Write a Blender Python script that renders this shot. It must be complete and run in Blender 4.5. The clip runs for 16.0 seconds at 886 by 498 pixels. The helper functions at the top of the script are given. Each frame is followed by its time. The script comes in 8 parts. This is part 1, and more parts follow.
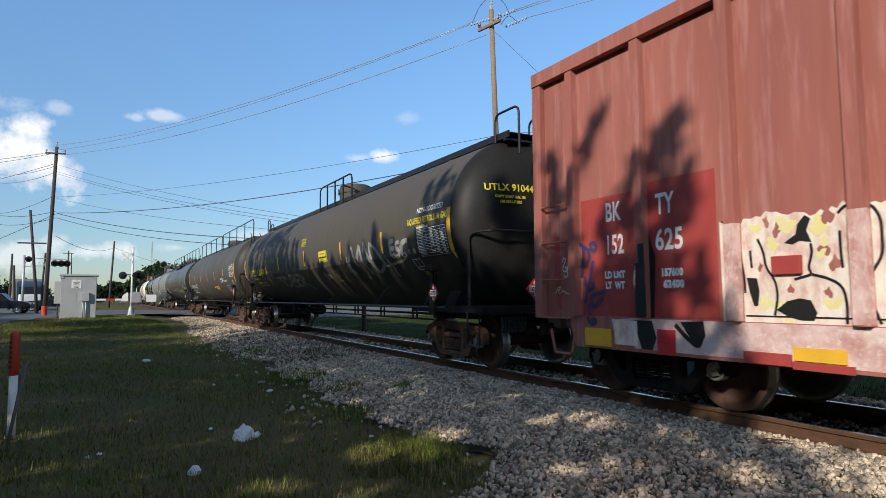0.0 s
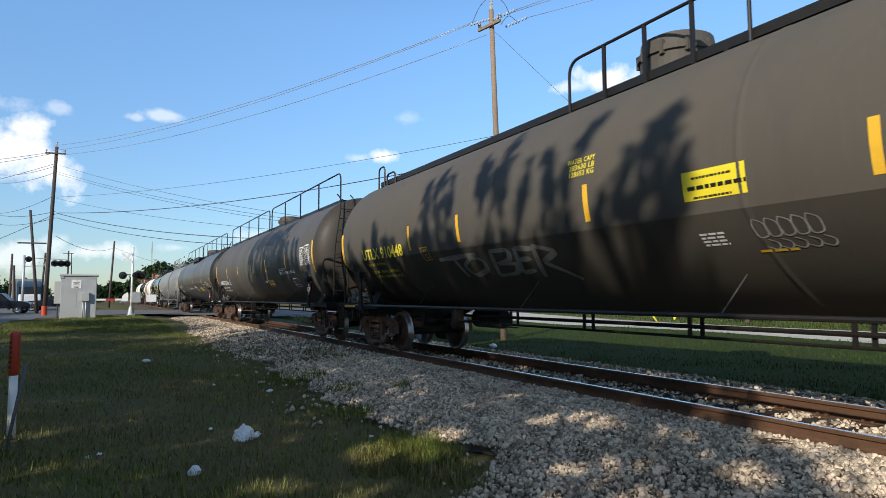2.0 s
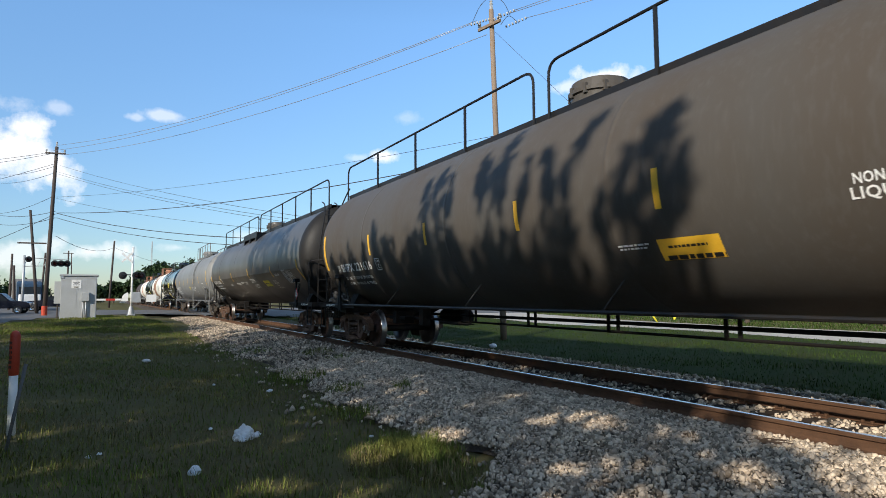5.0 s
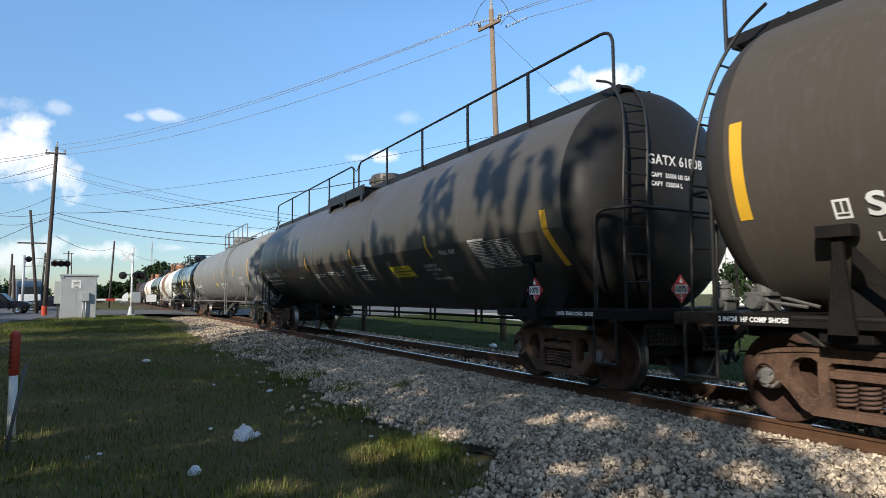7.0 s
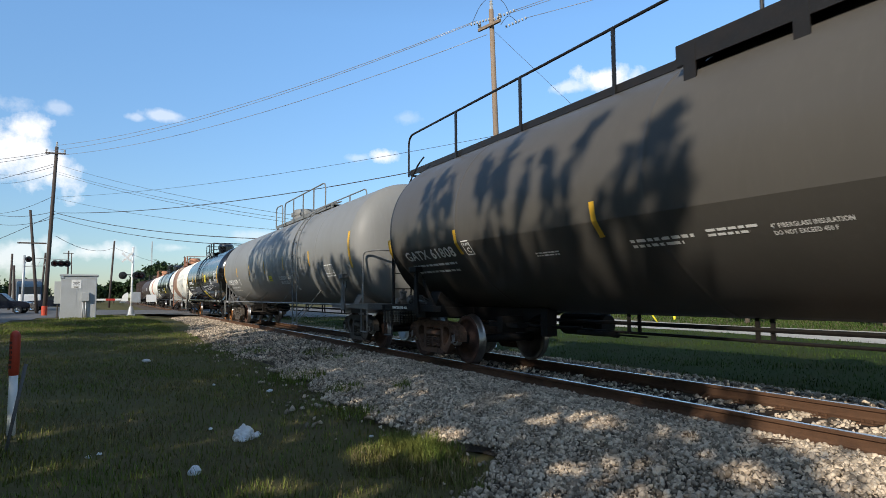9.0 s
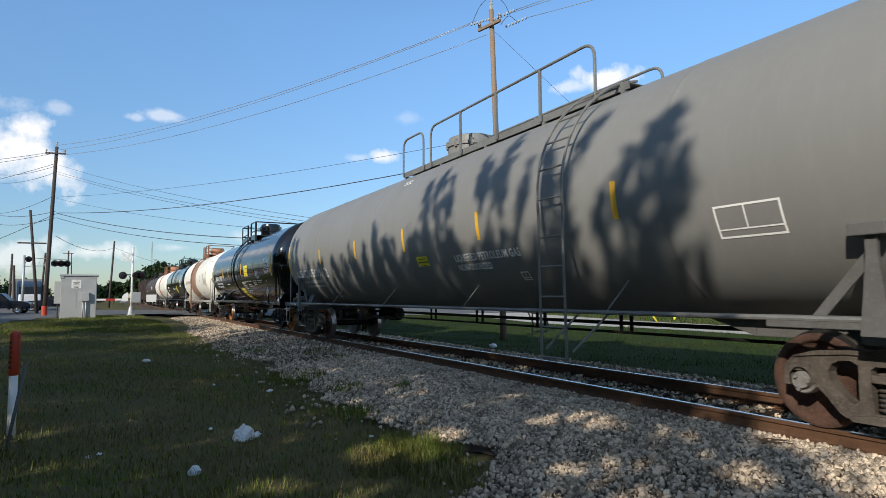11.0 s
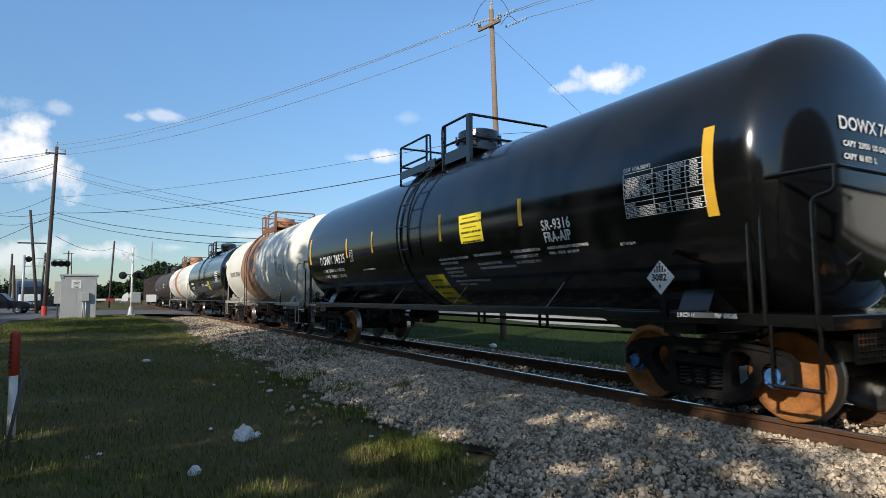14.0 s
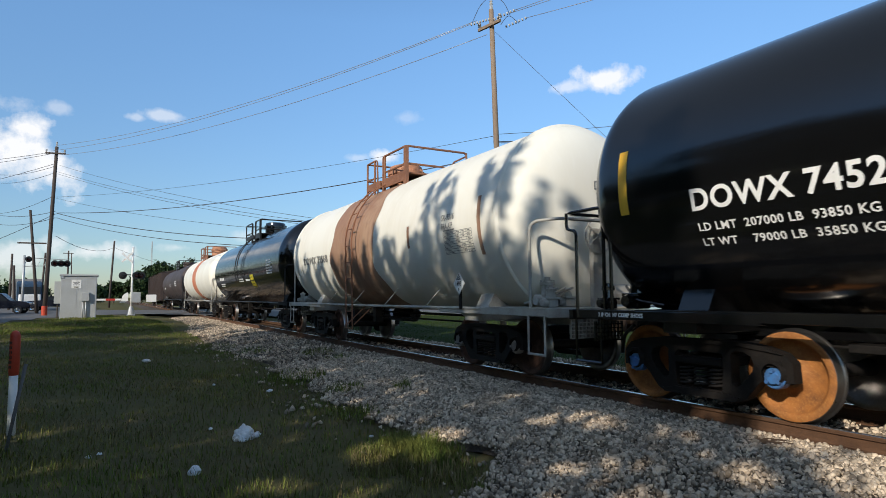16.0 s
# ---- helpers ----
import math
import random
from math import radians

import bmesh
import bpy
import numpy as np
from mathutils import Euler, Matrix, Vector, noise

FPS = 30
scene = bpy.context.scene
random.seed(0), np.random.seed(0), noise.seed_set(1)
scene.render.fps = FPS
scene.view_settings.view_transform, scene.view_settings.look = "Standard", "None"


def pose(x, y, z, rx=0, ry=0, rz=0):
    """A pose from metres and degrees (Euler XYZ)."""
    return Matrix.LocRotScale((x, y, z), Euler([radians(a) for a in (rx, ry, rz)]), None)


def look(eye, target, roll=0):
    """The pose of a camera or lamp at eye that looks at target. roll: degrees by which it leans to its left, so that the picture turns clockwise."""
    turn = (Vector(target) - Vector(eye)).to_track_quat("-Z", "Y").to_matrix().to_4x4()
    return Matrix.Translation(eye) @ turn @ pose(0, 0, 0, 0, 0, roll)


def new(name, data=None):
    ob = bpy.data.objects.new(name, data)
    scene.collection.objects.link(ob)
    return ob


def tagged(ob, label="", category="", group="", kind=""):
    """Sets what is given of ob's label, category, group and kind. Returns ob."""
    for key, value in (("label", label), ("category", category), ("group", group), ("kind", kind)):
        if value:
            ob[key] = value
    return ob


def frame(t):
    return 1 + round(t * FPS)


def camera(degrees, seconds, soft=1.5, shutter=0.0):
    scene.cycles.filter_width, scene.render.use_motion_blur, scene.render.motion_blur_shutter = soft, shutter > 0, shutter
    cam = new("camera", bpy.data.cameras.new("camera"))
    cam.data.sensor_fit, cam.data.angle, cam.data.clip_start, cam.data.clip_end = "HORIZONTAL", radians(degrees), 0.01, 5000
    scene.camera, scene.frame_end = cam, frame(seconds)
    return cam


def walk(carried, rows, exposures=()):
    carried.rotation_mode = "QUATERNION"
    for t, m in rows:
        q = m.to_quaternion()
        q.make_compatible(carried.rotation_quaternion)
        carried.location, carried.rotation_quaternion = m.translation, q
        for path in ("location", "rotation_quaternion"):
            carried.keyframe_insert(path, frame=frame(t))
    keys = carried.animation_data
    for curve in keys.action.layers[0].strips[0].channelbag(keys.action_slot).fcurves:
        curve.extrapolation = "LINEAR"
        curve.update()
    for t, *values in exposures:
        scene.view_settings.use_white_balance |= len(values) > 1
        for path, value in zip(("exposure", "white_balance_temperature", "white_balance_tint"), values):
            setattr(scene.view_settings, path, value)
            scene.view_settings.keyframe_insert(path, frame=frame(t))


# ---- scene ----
# ---- camera ----
# x runs along the track (the train heads to +x), y across it, z up; the top of the rails is z = 0
EYE = (0.0, -6.0925, 1.2927)
YAW, PITCH, ROLL = 29.202, 4.427, -0.343
VIEW_F = Vector((-math.cos(radians(YAW)) * math.cos(radians(PITCH)), math.sin(radians(YAW)) * math.cos(radians(PITCH)), math.sin(radians(PITCH))))
VIEW_R = Vector((math.sin(radians(YAW)), math.cos(radians(YAW)), 0))
VIEW_U = VIEW_R.cross(VIEW_F)
cam = camera(72.744, 16.0, soft=0.6, shutter=0.08)
CAM_POSE = look(EYE, Vector(EYE) + VIEW_F * 10, ROLL)
walk(cam, [(0.0, CAM_POSE), (16.0, CAM_POSE)], exposures=[(0.0, 0.06), (0.8, 0.14), (2.5, 0.28), (7.5, 0.28), (10.5, 0.12), (13.0, 0.08), (16.0, 0.04)])

# ---- world, sun ----
SUN_EL, SUN_AZ = 26.0, (0.50, -0.866)
SUN_DIR = Vector((SUN_AZ[0] * math.cos(radians(SUN_EL)), SUN_AZ[1] * math.cos(radians(SUN_EL)), math.sin(radians(SUN_EL))))


def make_world():
    w = bpy.data.worlds.new("sky")
    scene.world = w
    w.use_nodes = True
    nt = w.node_tree
    nt.nodes.clear()
    out = nt.nodes.new("ShaderNodeOutputWorld")
    bg = nt.nodes.new("ShaderNodeBackground")
    sky = nt.nodes.new("ShaderNodeTexSky")
    sky.sky_type, sky.sun_disc = "NISHITA", False
    sky.sun_elevation, sky.sun_rotation = radians(SUN_EL), math.atan2(SUN_AZ[0], SUN_AZ[1])
    sky.air_density, sky.dust_density, sky.ozone_density = 1.0, 0.25, 1.0
    tc = nt.nodes.new("ShaderNodeTexCoord")
    big = nt.nodes.new("ShaderNodeTexNoise")
    big.inputs["Scale"].default_value, big.inputs["Detail"].default_value, big.inputs["Roughness"].default_value = 14, 8, 0.62
    nt.links.new(tc.outputs["Generated"], big.inputs["Vector"])

    def m(op, a, b, c=None, clamp=False):
        n = nt.nodes.new("ShaderNodeMath")
        n.operation, n.use_clamp = op, clamp
        for i, v in enumerate((a, b, c)):
            if v is None:
                continue
            if isinstance(v, (int, float)):
                n.inputs[i].default_value = v
            else:
                nt.links.new(v, n.inputs[i])
        return n.outputs[0]

    def dot(v):
        n = nt.nodes.new("ShaderNodeVectorMath")
        n.operation = "DOT_PRODUCT"
        nt.links.new(tc.outputs["Generated"], n.inputs[0])
        n.inputs[1].default_value = v
        return n.outputs["Value"]

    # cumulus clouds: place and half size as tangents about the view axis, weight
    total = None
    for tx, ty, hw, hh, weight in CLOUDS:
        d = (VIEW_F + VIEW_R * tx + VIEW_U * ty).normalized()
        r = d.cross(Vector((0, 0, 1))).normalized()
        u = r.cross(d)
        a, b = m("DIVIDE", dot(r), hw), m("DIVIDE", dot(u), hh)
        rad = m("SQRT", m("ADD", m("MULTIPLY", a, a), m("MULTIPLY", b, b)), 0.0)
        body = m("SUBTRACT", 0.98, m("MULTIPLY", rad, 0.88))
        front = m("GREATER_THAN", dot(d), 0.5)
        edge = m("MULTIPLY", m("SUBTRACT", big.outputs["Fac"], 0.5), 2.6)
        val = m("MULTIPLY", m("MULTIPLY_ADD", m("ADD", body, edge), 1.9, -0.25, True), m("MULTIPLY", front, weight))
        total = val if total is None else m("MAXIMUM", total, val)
    mix = nt.nodes.new("ShaderNodeMix")
    mix.data_type = "RGBA"
    tint = nt.nodes.new("ShaderNodeMix")
    tint.data_type, tint.blend_type = "RGBA", "MULTIPLY"
    tint.inputs[0].default_value = 1.0
    sep = nt.nodes.new("ShaderNodeSeparateXYZ")
    nt.links.new(tc.outputs["Generated"], sep.inputs[0])
    rise = nt.nodes.new("ShaderNodeMapRange")
    rise.inputs[1].default_value, rise.inputs[2].default_value = 0.0, 0.42
    nt.links.new(sep.outputs["Z"], rise.inputs[0])
    grade = nt.nodes.new("ShaderNodeMix")
    grade.data_type = "RGBA"
    grade.inputs[6].default_value, grade.inputs[7].default_value = SKY_LOW, SKY_TINT
    nt.links.new(rise.outputs[0], grade.inputs[0])
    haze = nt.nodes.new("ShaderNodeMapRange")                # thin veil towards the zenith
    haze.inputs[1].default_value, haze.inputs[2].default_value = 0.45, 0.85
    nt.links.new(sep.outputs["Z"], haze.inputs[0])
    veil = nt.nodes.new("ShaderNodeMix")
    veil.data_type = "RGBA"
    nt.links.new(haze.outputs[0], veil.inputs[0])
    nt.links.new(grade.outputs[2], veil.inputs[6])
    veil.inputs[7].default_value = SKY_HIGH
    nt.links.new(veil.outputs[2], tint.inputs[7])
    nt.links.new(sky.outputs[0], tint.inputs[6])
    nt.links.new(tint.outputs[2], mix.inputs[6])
    mix.inputs[7].default_value = CLOUD_COLOUR
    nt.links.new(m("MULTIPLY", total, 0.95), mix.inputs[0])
    nt.links.new(mix.outputs[2], bg.inputs["Color"])
    bg.inputs["Strength"].default_value = SKY_STRENGTH
    nt.links.new(bg.outputs[0], out.inputs["Surface"])


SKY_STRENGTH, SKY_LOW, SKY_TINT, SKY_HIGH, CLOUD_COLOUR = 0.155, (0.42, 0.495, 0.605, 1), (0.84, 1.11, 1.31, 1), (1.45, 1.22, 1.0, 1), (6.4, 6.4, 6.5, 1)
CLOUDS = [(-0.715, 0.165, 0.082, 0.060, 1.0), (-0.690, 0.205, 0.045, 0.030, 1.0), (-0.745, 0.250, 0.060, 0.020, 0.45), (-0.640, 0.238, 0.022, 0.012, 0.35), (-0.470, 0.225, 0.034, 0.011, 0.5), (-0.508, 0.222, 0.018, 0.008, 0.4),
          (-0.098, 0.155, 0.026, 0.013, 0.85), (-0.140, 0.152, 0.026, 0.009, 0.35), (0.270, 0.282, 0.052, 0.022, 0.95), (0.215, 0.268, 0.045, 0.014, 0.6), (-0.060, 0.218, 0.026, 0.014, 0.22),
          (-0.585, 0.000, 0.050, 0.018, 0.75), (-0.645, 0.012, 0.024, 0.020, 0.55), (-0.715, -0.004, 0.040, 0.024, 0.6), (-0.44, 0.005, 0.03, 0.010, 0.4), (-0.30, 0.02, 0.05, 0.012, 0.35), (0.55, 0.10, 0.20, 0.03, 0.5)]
make_world()
sun = new("sun", bpy.data.lights.new("sun", "SUN"))
sun.data.energy, sun.data.angle, sun.data.color = 4.2, radians(0.5), (1.0, 0.92, 0.80)
sun.matrix_world = look((0, 0, 40), Vector((0, 0, 40)) - SUN_DIR)


# ---- materials ----
def rgba(c):
    return (*c, 1.0)


def mat(name, base, dark=None, light=None, rough=0.6, metal=0.0, scale=6.0, fine=60.0, bump=0.15, amount=0.6, streak=0.0, coat=0.0, island=0.0, per_object=0.0, spec=0.5):
    """A surface of base colour with patches of dark and flecks of light at two scales, and fine relief."""
    m = bpy.data.materials.new(name)
    m.use_nodes = True
    nt = m.node_tree
    nt.nodes.clear()
    out, b = nt.nodes.new("ShaderNodeOutputMaterial"), nt.nodes.new("ShaderNodeBsdfPrincipled")
    nt.links.new(b.outputs[0], out.inputs[0])
    tc = nt.nodes.new("ShaderNodeTexCoord")
    vec = tc.outputs["Object"]
    if streak:
        mp = nt.nodes.new("ShaderNodeMapping")
        mp.inputs["Scale"].default_value = (1, 1, streak)
        nt.links.new(vec, mp.inputs[0])
        vec = mp.outputs[0]

    def tex(s, detail=5, rough_=0.6):
        n = nt.nodes.new("ShaderNodeTexNoise")
        n.inputs["Scale"].default_value, n.inputs["Detail"].default_value, n.inputs["Roughness"].default_value = s, detail, rough_
        nt.links.new(vec, n.inputs["Vector"])
        return n.outputs["Fac"]

    def ramp(fac, lo, hi):
        n = nt.nodes.new("ShaderNodeMapRange")
        n.inputs[1].default_value, n.inputs[2].default_value = lo, hi
        nt.links.new(fac, n.inputs[0])
        return n.outputs[0]

    def mix(fac, a, c):
        n = nt.nodes.new("ShaderNodeMix")
        n.data_type = "RGBA"
        for sock, v in ((n.inputs[0], fac), (n.inputs[6], a), (n.inputs[7], c)):
            if isinstance(v, (int, float, tuple)):
                sock.default_value = v
            else:
                nt.links.new(v, sock)
        return n.outputs[2]

    def scaled(fac, k):
        n = nt.nodes.new("ShaderNodeMath")
        n.operation = "MULTIPLY"
        n.inputs[1].default_value = k
        nt.links.new(fac, n.inputs[0])
        return n.outputs[0]

    dark = dark or tuple(c * 0.55 for c in base)
    light = light or tuple(min(1, c * 1.35) for c in base)
    coarse, small = tex(scale), tex(fine, 4)
    col = mix(scaled(ramp(coarse, 0.42, 0.72), amount), rgba(base), rgba(dark))
    col = mix(scaled(ramp(small, 0.5, 0.75), amount * 0.8), col, rgba(light))
    if island or per_object:
        if island:
            g = nt.nodes.new("ShaderNodeNewGeometry")
            rnd, k = g.outputs["Random Per Island"], island
        else:
            g = nt.nodes.new("ShaderNodeObjectInfo")
            rnd, k = g.outputs["Random"], per_object
        hsv = nt.nodes.new("ShaderNodeHueSaturation")
        mr = nt.nodes.new("ShaderNodeMapRange")
        mr.inputs[3].default_value, mr.inputs[4].default_value = 1 - k, 1 + k
        nt.links.new(rnd, mr.inputs[0])
        nt.links.new(mr.outputs[0], hsv.inputs["Value"])
        nt.links.new(col, hsv.inputs["Color"])
        col = hsv.outputs[0]
    nt.links.new(col, b.inputs["Base Color"])
    mr = nt.nodes.new("ShaderNodeMapRange")
    mr.inputs[3].default_value, mr.inputs[4].default_value = max(0.02, rough - 0.12), min(1, rough + 0.12)
    nt.links.new(coarse, mr.inputs[0])
    nt.links.new(mr.outputs[0], b.inputs["Roughness"])
    b.inputs["Metallic"].default_value = metal
    b.inputs["Specular IOR Level"].default_value = spec
    b.inputs["Coat Weight"].default_value = coat
    b.inputs["Coat Roughness"].default_value = 0.12
    if bump:
        bp = nt.nodes.new("ShaderNodeBump")
        bp.inputs["Strength"].default_value, bp.inputs["Distance"].default_value = bump, 0.02
        nt.links.new(small, bp.inputs["Height"])
        nt.links.new(bp.outputs[0], b.inputs["Normal"])
    return m


M = {
    "grass_soil": mat("grass_soil", (0.105, 0.098, 0.044), (0.130, 0.100, 0.064), (0.092, 0.105, 0.038), 0.95, scale=0.9, fine=30, bump=0.6, spec=0.03),
    "blade": mat("blade", (0.108, 0.146, 0.030), (0.158, 0.132, 0.048), (0.160, 0.195, 0.048), 0.7, scale=0.7, fine=6, bump=0, island=0.45, spec=0.03, amount=0.9),
    "dry_blade": mat("dry_blade", (0.19, 0.155, 0.075), (0.12, 0.10, 0.045), (0.27, 0.225, 0.12), 0.75, scale=1.2, fine=9, bump=0, island=0.35, spec=0.03),
    "ballast": mat("ballast", (0.105, 0.087, 0.070), (0.055, 0.045, 0.037), (0.21, 0.18, 0.145), 0.95, scale=3, fine=34, bump=0.9, amount=0.9, spec=0.03),
    "stone": mat("stone", (0.49, 0.398, 0.296), (0.245, 0.188, 0.138), (0.62, 0.54, 0.44), 0.9, scale=2.2, fine=30, bump=0.4, island=0.62, spec=0.03, amount=0.85),
    "lawn_soil": mat("lawn_soil", (0.028, 0.042, 0.013), (0.045, 0.042, 0.020), (0.036, 0.052, 0.015), 0.95, scale=0.6, fine=25, bump=0.5, spec=0.03),
    "asphalt": mat("asphalt", (0.115, 0.11, 0.105), (0.07, 0.068, 0.066), (0.18, 0.17, 0.16), 0.9, scale=0.35, fine=40, bump=0.3),
    "concrete": mat("concrete", (0.42, 0.38, 0.32), (0.30, 0.27, 0.23), (0.50, 0.46, 0.40), 0.9, scale=0.4, fine=18, bump=0.3),
    "rail_rust": mat("rail_rust", (0.105, 0.055, 0.031), (0.050, 0.029, 0.019), (0.17, 0.088, 0.045), 0.85, 0.0, scale=5, fine=90, bump=0.4, spec=0.2),
    "rail_top": mat("rail_top", (0.55, 0.54, 0.53), (0.40, 0.38, 0.36), (0.62, 0.62, 0.62), 0.28, 0.95, scale=3, fine=120, bump=0.05),
    "tie": mat("tie", (0.050, 0.037, 0.028), (0.025, 0.020, 0.017), (0.10, 0.078, 0.06), 0.9, scale=4, fine=40, bump=0.8, per_object=0.25, spec=0.03),
    "old_wood": mat("old_wood", (0.115, 0.075, 0.050), (0.050, 0.035, 0.026), (0.19, 0.135, 0.095), 0.9, scale=5, fine=40, bump=0.7, amount=0.9, spec=0.05),
    "pole_wood": mat("pole_wood", (0.235, 0.165, 0.11), (0.13, 0.095, 0.07), (0.31, 0.23, 0.16), 0.85, scale=5, fine=30, bump=0.5, streak=0.08),
    "pole_dark": mat("pole_dark", (0.062, 0.045, 0.036), (0.035, 0.028, 0.024), (0.10, 0.075, 0.058), 0.85, scale=4, fine=30, bump=0.5, streak=0.08),
    "wire": mat("wire", (0.05, 0.05, 0.055), rough=0.6, bump=0),
    "wire_grey": mat("wire_grey", (0.30, 0.30, 0.31), rough=0.45, metal=0.3, bump=0),
    "insulator": mat("insulator", (0.45, 0.44, 0.42), rough=0.35, bump=0),
    "galvanised": mat("galvanised", (0.42, 0.43, 0.43), (0.33, 0.34, 0.34), (0.5, 0.5, 0.5), 0.5, 0.35, scale=2, fine=25, bump=0.08),
    "cabinet_grey": mat("cabinet_grey", (0.38, 0.39, 0.38), (0.30, 0.31, 0.30), (0.45, 0.45, 0.44), 0.6, 0.1, scale=1.2, fine=15, bump=0.05),
    "white_paint": mat("white_paint", (0.78, 0.77, 0.73), (0.60, 0.58, 0.53), (0.85, 0.84, 0.82), 0.55, scale=2, fine=22, bump=0.06),
    "red_paint": mat("red_paint", (0.55, 0.04, 0.03), rough=0.5, bump=0.04),
    "orange_plastic": mat("orange_plastic", (0.50, 0.055, 0.022), (0.36, 0.035, 0.015), (0.58, 0.09, 0.04), 0.5, scale=6, bump=0.04),
    "yellow_mark": mat("yellow_mark", (0.78, 0.44, 0.03), (0.62, 0.34, 0.03), (0.85, 0.52, 0.06), 0.5, scale=4, bump=0),
    "lemon_mark": mat("lemon_mark", (0.80, 0.66, 0.03), (0.70, 0.56, 0.03), (0.85, 0.74, 0.08), 0.5, scale=4, bump=0),
    "white_mark": mat("white_mark", (0.84, 0.83, 0.79), (0.68, 0.67, 0.63), rough=0.55, scale=5, bump=0),
    "black_mark": mat("black_mark", (0.012, 0.012, 0.012), rough=0.5, bump=0),
    "red_mark": mat("red_mark", (0.60, 0.035, 0.04), rough=0.45, bump=0),
    "tank_black": mat("tank_black", (0.086, 0.079, 0.070), (0.080, 0.060, 0.043), (0.104, 0.096, 0.085), 0.5, scale=0.55, fine=14, bump=0.03, streak=0.2, amount=0.7, spec=0.14),
    "tank_dirty": mat("tank_dirty", (0.082, 0.074, 0.063), (0.108, 0.091, 0.070), (0.102, 0.092, 0.078), 0.6, scale=0.8, fine=12, bump=0.04, streak=0.15, amount=0.6, spec=0.14),
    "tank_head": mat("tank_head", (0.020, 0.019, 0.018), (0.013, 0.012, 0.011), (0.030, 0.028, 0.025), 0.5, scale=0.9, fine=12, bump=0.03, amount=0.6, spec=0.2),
    "tank_head_brown": mat("tank_head_brown", (0.050, 0.043, 0.035), (0.034, 0.029, 0.024), (0.064, 0.056, 0.046), 0.5, scale=0.9, fine=12, bump=0.03, amount=0.7, spec=0.2),
    "tank_sleek": mat("tank_sleek", (0.083, 0.076, 0.066), (0.066, 0.060, 0.053), (0.096, 0.088, 0.076), 0.36, scale=0.7, fine=14, bump=0.02, streak=0.18, amount=0.5, spec=0.2),
    "lawn_blade": mat("lawn_blade", (0.040, 0.070, 0.016), (0.062, 0.075, 0.020), (0.066, 0.100, 0.024), 0.7, scale=0.6, fine=6, bump=0, island=0.3, spec=0.03),
    "tank_gloss": mat("tank_gloss", (0.0050, 0.0050, 0.0055), (0.0040, 0.0040, 0.0044), (0.007, 0.007, 0.0075), 0.12, scale=0.6, fine=10, bump=0.006, streak=0.25, amount=0.4, spec=0.8),
    "tank_grey": mat("tank_grey", (0.215, 0.213, 0.200), (0.175, 0.17, 0.158), (0.25, 0.245, 0.23), 0.5, scale=0.7, fine=12, bump=0.03, streak=0.15, amount=0.45, spec=0.35),
    "tank_white": mat("tank_white", (0.80, 0.77, 0.67), (0.66, 0.61, 0.50), (0.84, 0.82, 0.74), 0.5, scale=0.8, fine=10, bump=0.03, streak=0.15, amount=0.5),
    "tank_brown": mat("tank_brown", (0.055, 0.035, 0.028), (0.035, 0.025, 0.022), (0.09, 0.06, 0.045), 0.6, scale=0.8, fine=10, bump=0.04, streak=0.15),
    "spill_brown": mat("spill_brown", (0.30, 0.165, 0.100), (0.46, 0.31, 0.20), (0.20, 0.10, 0.062), 0.7, scale=1.6, fine=8, bump=0.08, streak=0.12, amount=0.8),
    "spill_red": mat("spill_red", (0.52, 0.17, 0.08), (0.60, 0.30, 0.18), (0.40, 0.10, 0.05), 0.7, scale=1.6, fine=8, bump=0.06, streak=0.12, amount=0.8),
    "frame_black": mat("frame_black", (0.011, 0.010, 0.0095), (0.022, 0.017, 0.013), (0.028, 0.025, 0.022), 0.7, scale=3, fine=30, bump=0.1, spec=0.12),
    "frame_rust": mat("frame_rust", (0.105, 0.070, 0.050), (0.055, 0.040, 0.032), (0.17, 0.11, 0.075), 0.8, scale=3, fine=30, bump=0.25, spec=0.3),
    "frame_grey": mat("frame_grey", (0.105, 0.101, 0.095), (0.055, 0.050, 0.045), (0.16, 0.153, 0.142), 0.6, scale=3, fine=25, bump=0.1),
    "rail_pipe": mat("rail_pipe", (0.014, 0.0135, 0.013), (0.024, 0.018, 0.014), (0.028, 0.026, 0.025), 0.45, scale=4, fine=40, bump=0.08, spec=0.3),
    "truck_rust": mat("truck_rust", (0.135, 0.080, 0.055), (0.036, 0.025, 0.019), (0.20, 0.12, 0.08), 0.85, scale=3.5, fine=35, bump=0.4, amount=0.95, spec=0.12),
    "truck_black": mat("truck_black", (0.011, 0.010, 0.0095), (0.022, 0.017, 0.014), (0.026, 0.024, 0.022), 0.65, scale=4, fine=35, bump=0.25, spec=0.12),
    "truck_taupe": mat("truck_taupe", (0.098, 0.082, 0.067), (0.036, 0.029, 0.024), (0.15, 0.125, 0.10), 0.8, scale=3.5, fine=35, bump=0.35, amount=0.9, spec=0.2),
    "spring": mat("spring", (0.105, 0.060, 0.042), (0.055, 0.034, 0.026), (0.16, 0.095, 0.065), 0.75, 0.1, scale=6, fine=50, bump=0.2),
    "wheel_plate": mat("wheel_plate", (0.085, 0.048, 0.036), (0.030, 0.020, 0.017), (0.14, 0.078, 0.055), 0.8, 0.0, scale=5, fine=50, bump=0.25, amount=0.9, spec=0.12),
    "wheel_orange": mat("wheel_orange", (0.36, 0.135, 0.030), (0.16, 0.065, 0.022), (0.48, 0.22, 0.06), 0.8, 0.0, scale=6, fine=40, bump=0.2, amount=0.9),
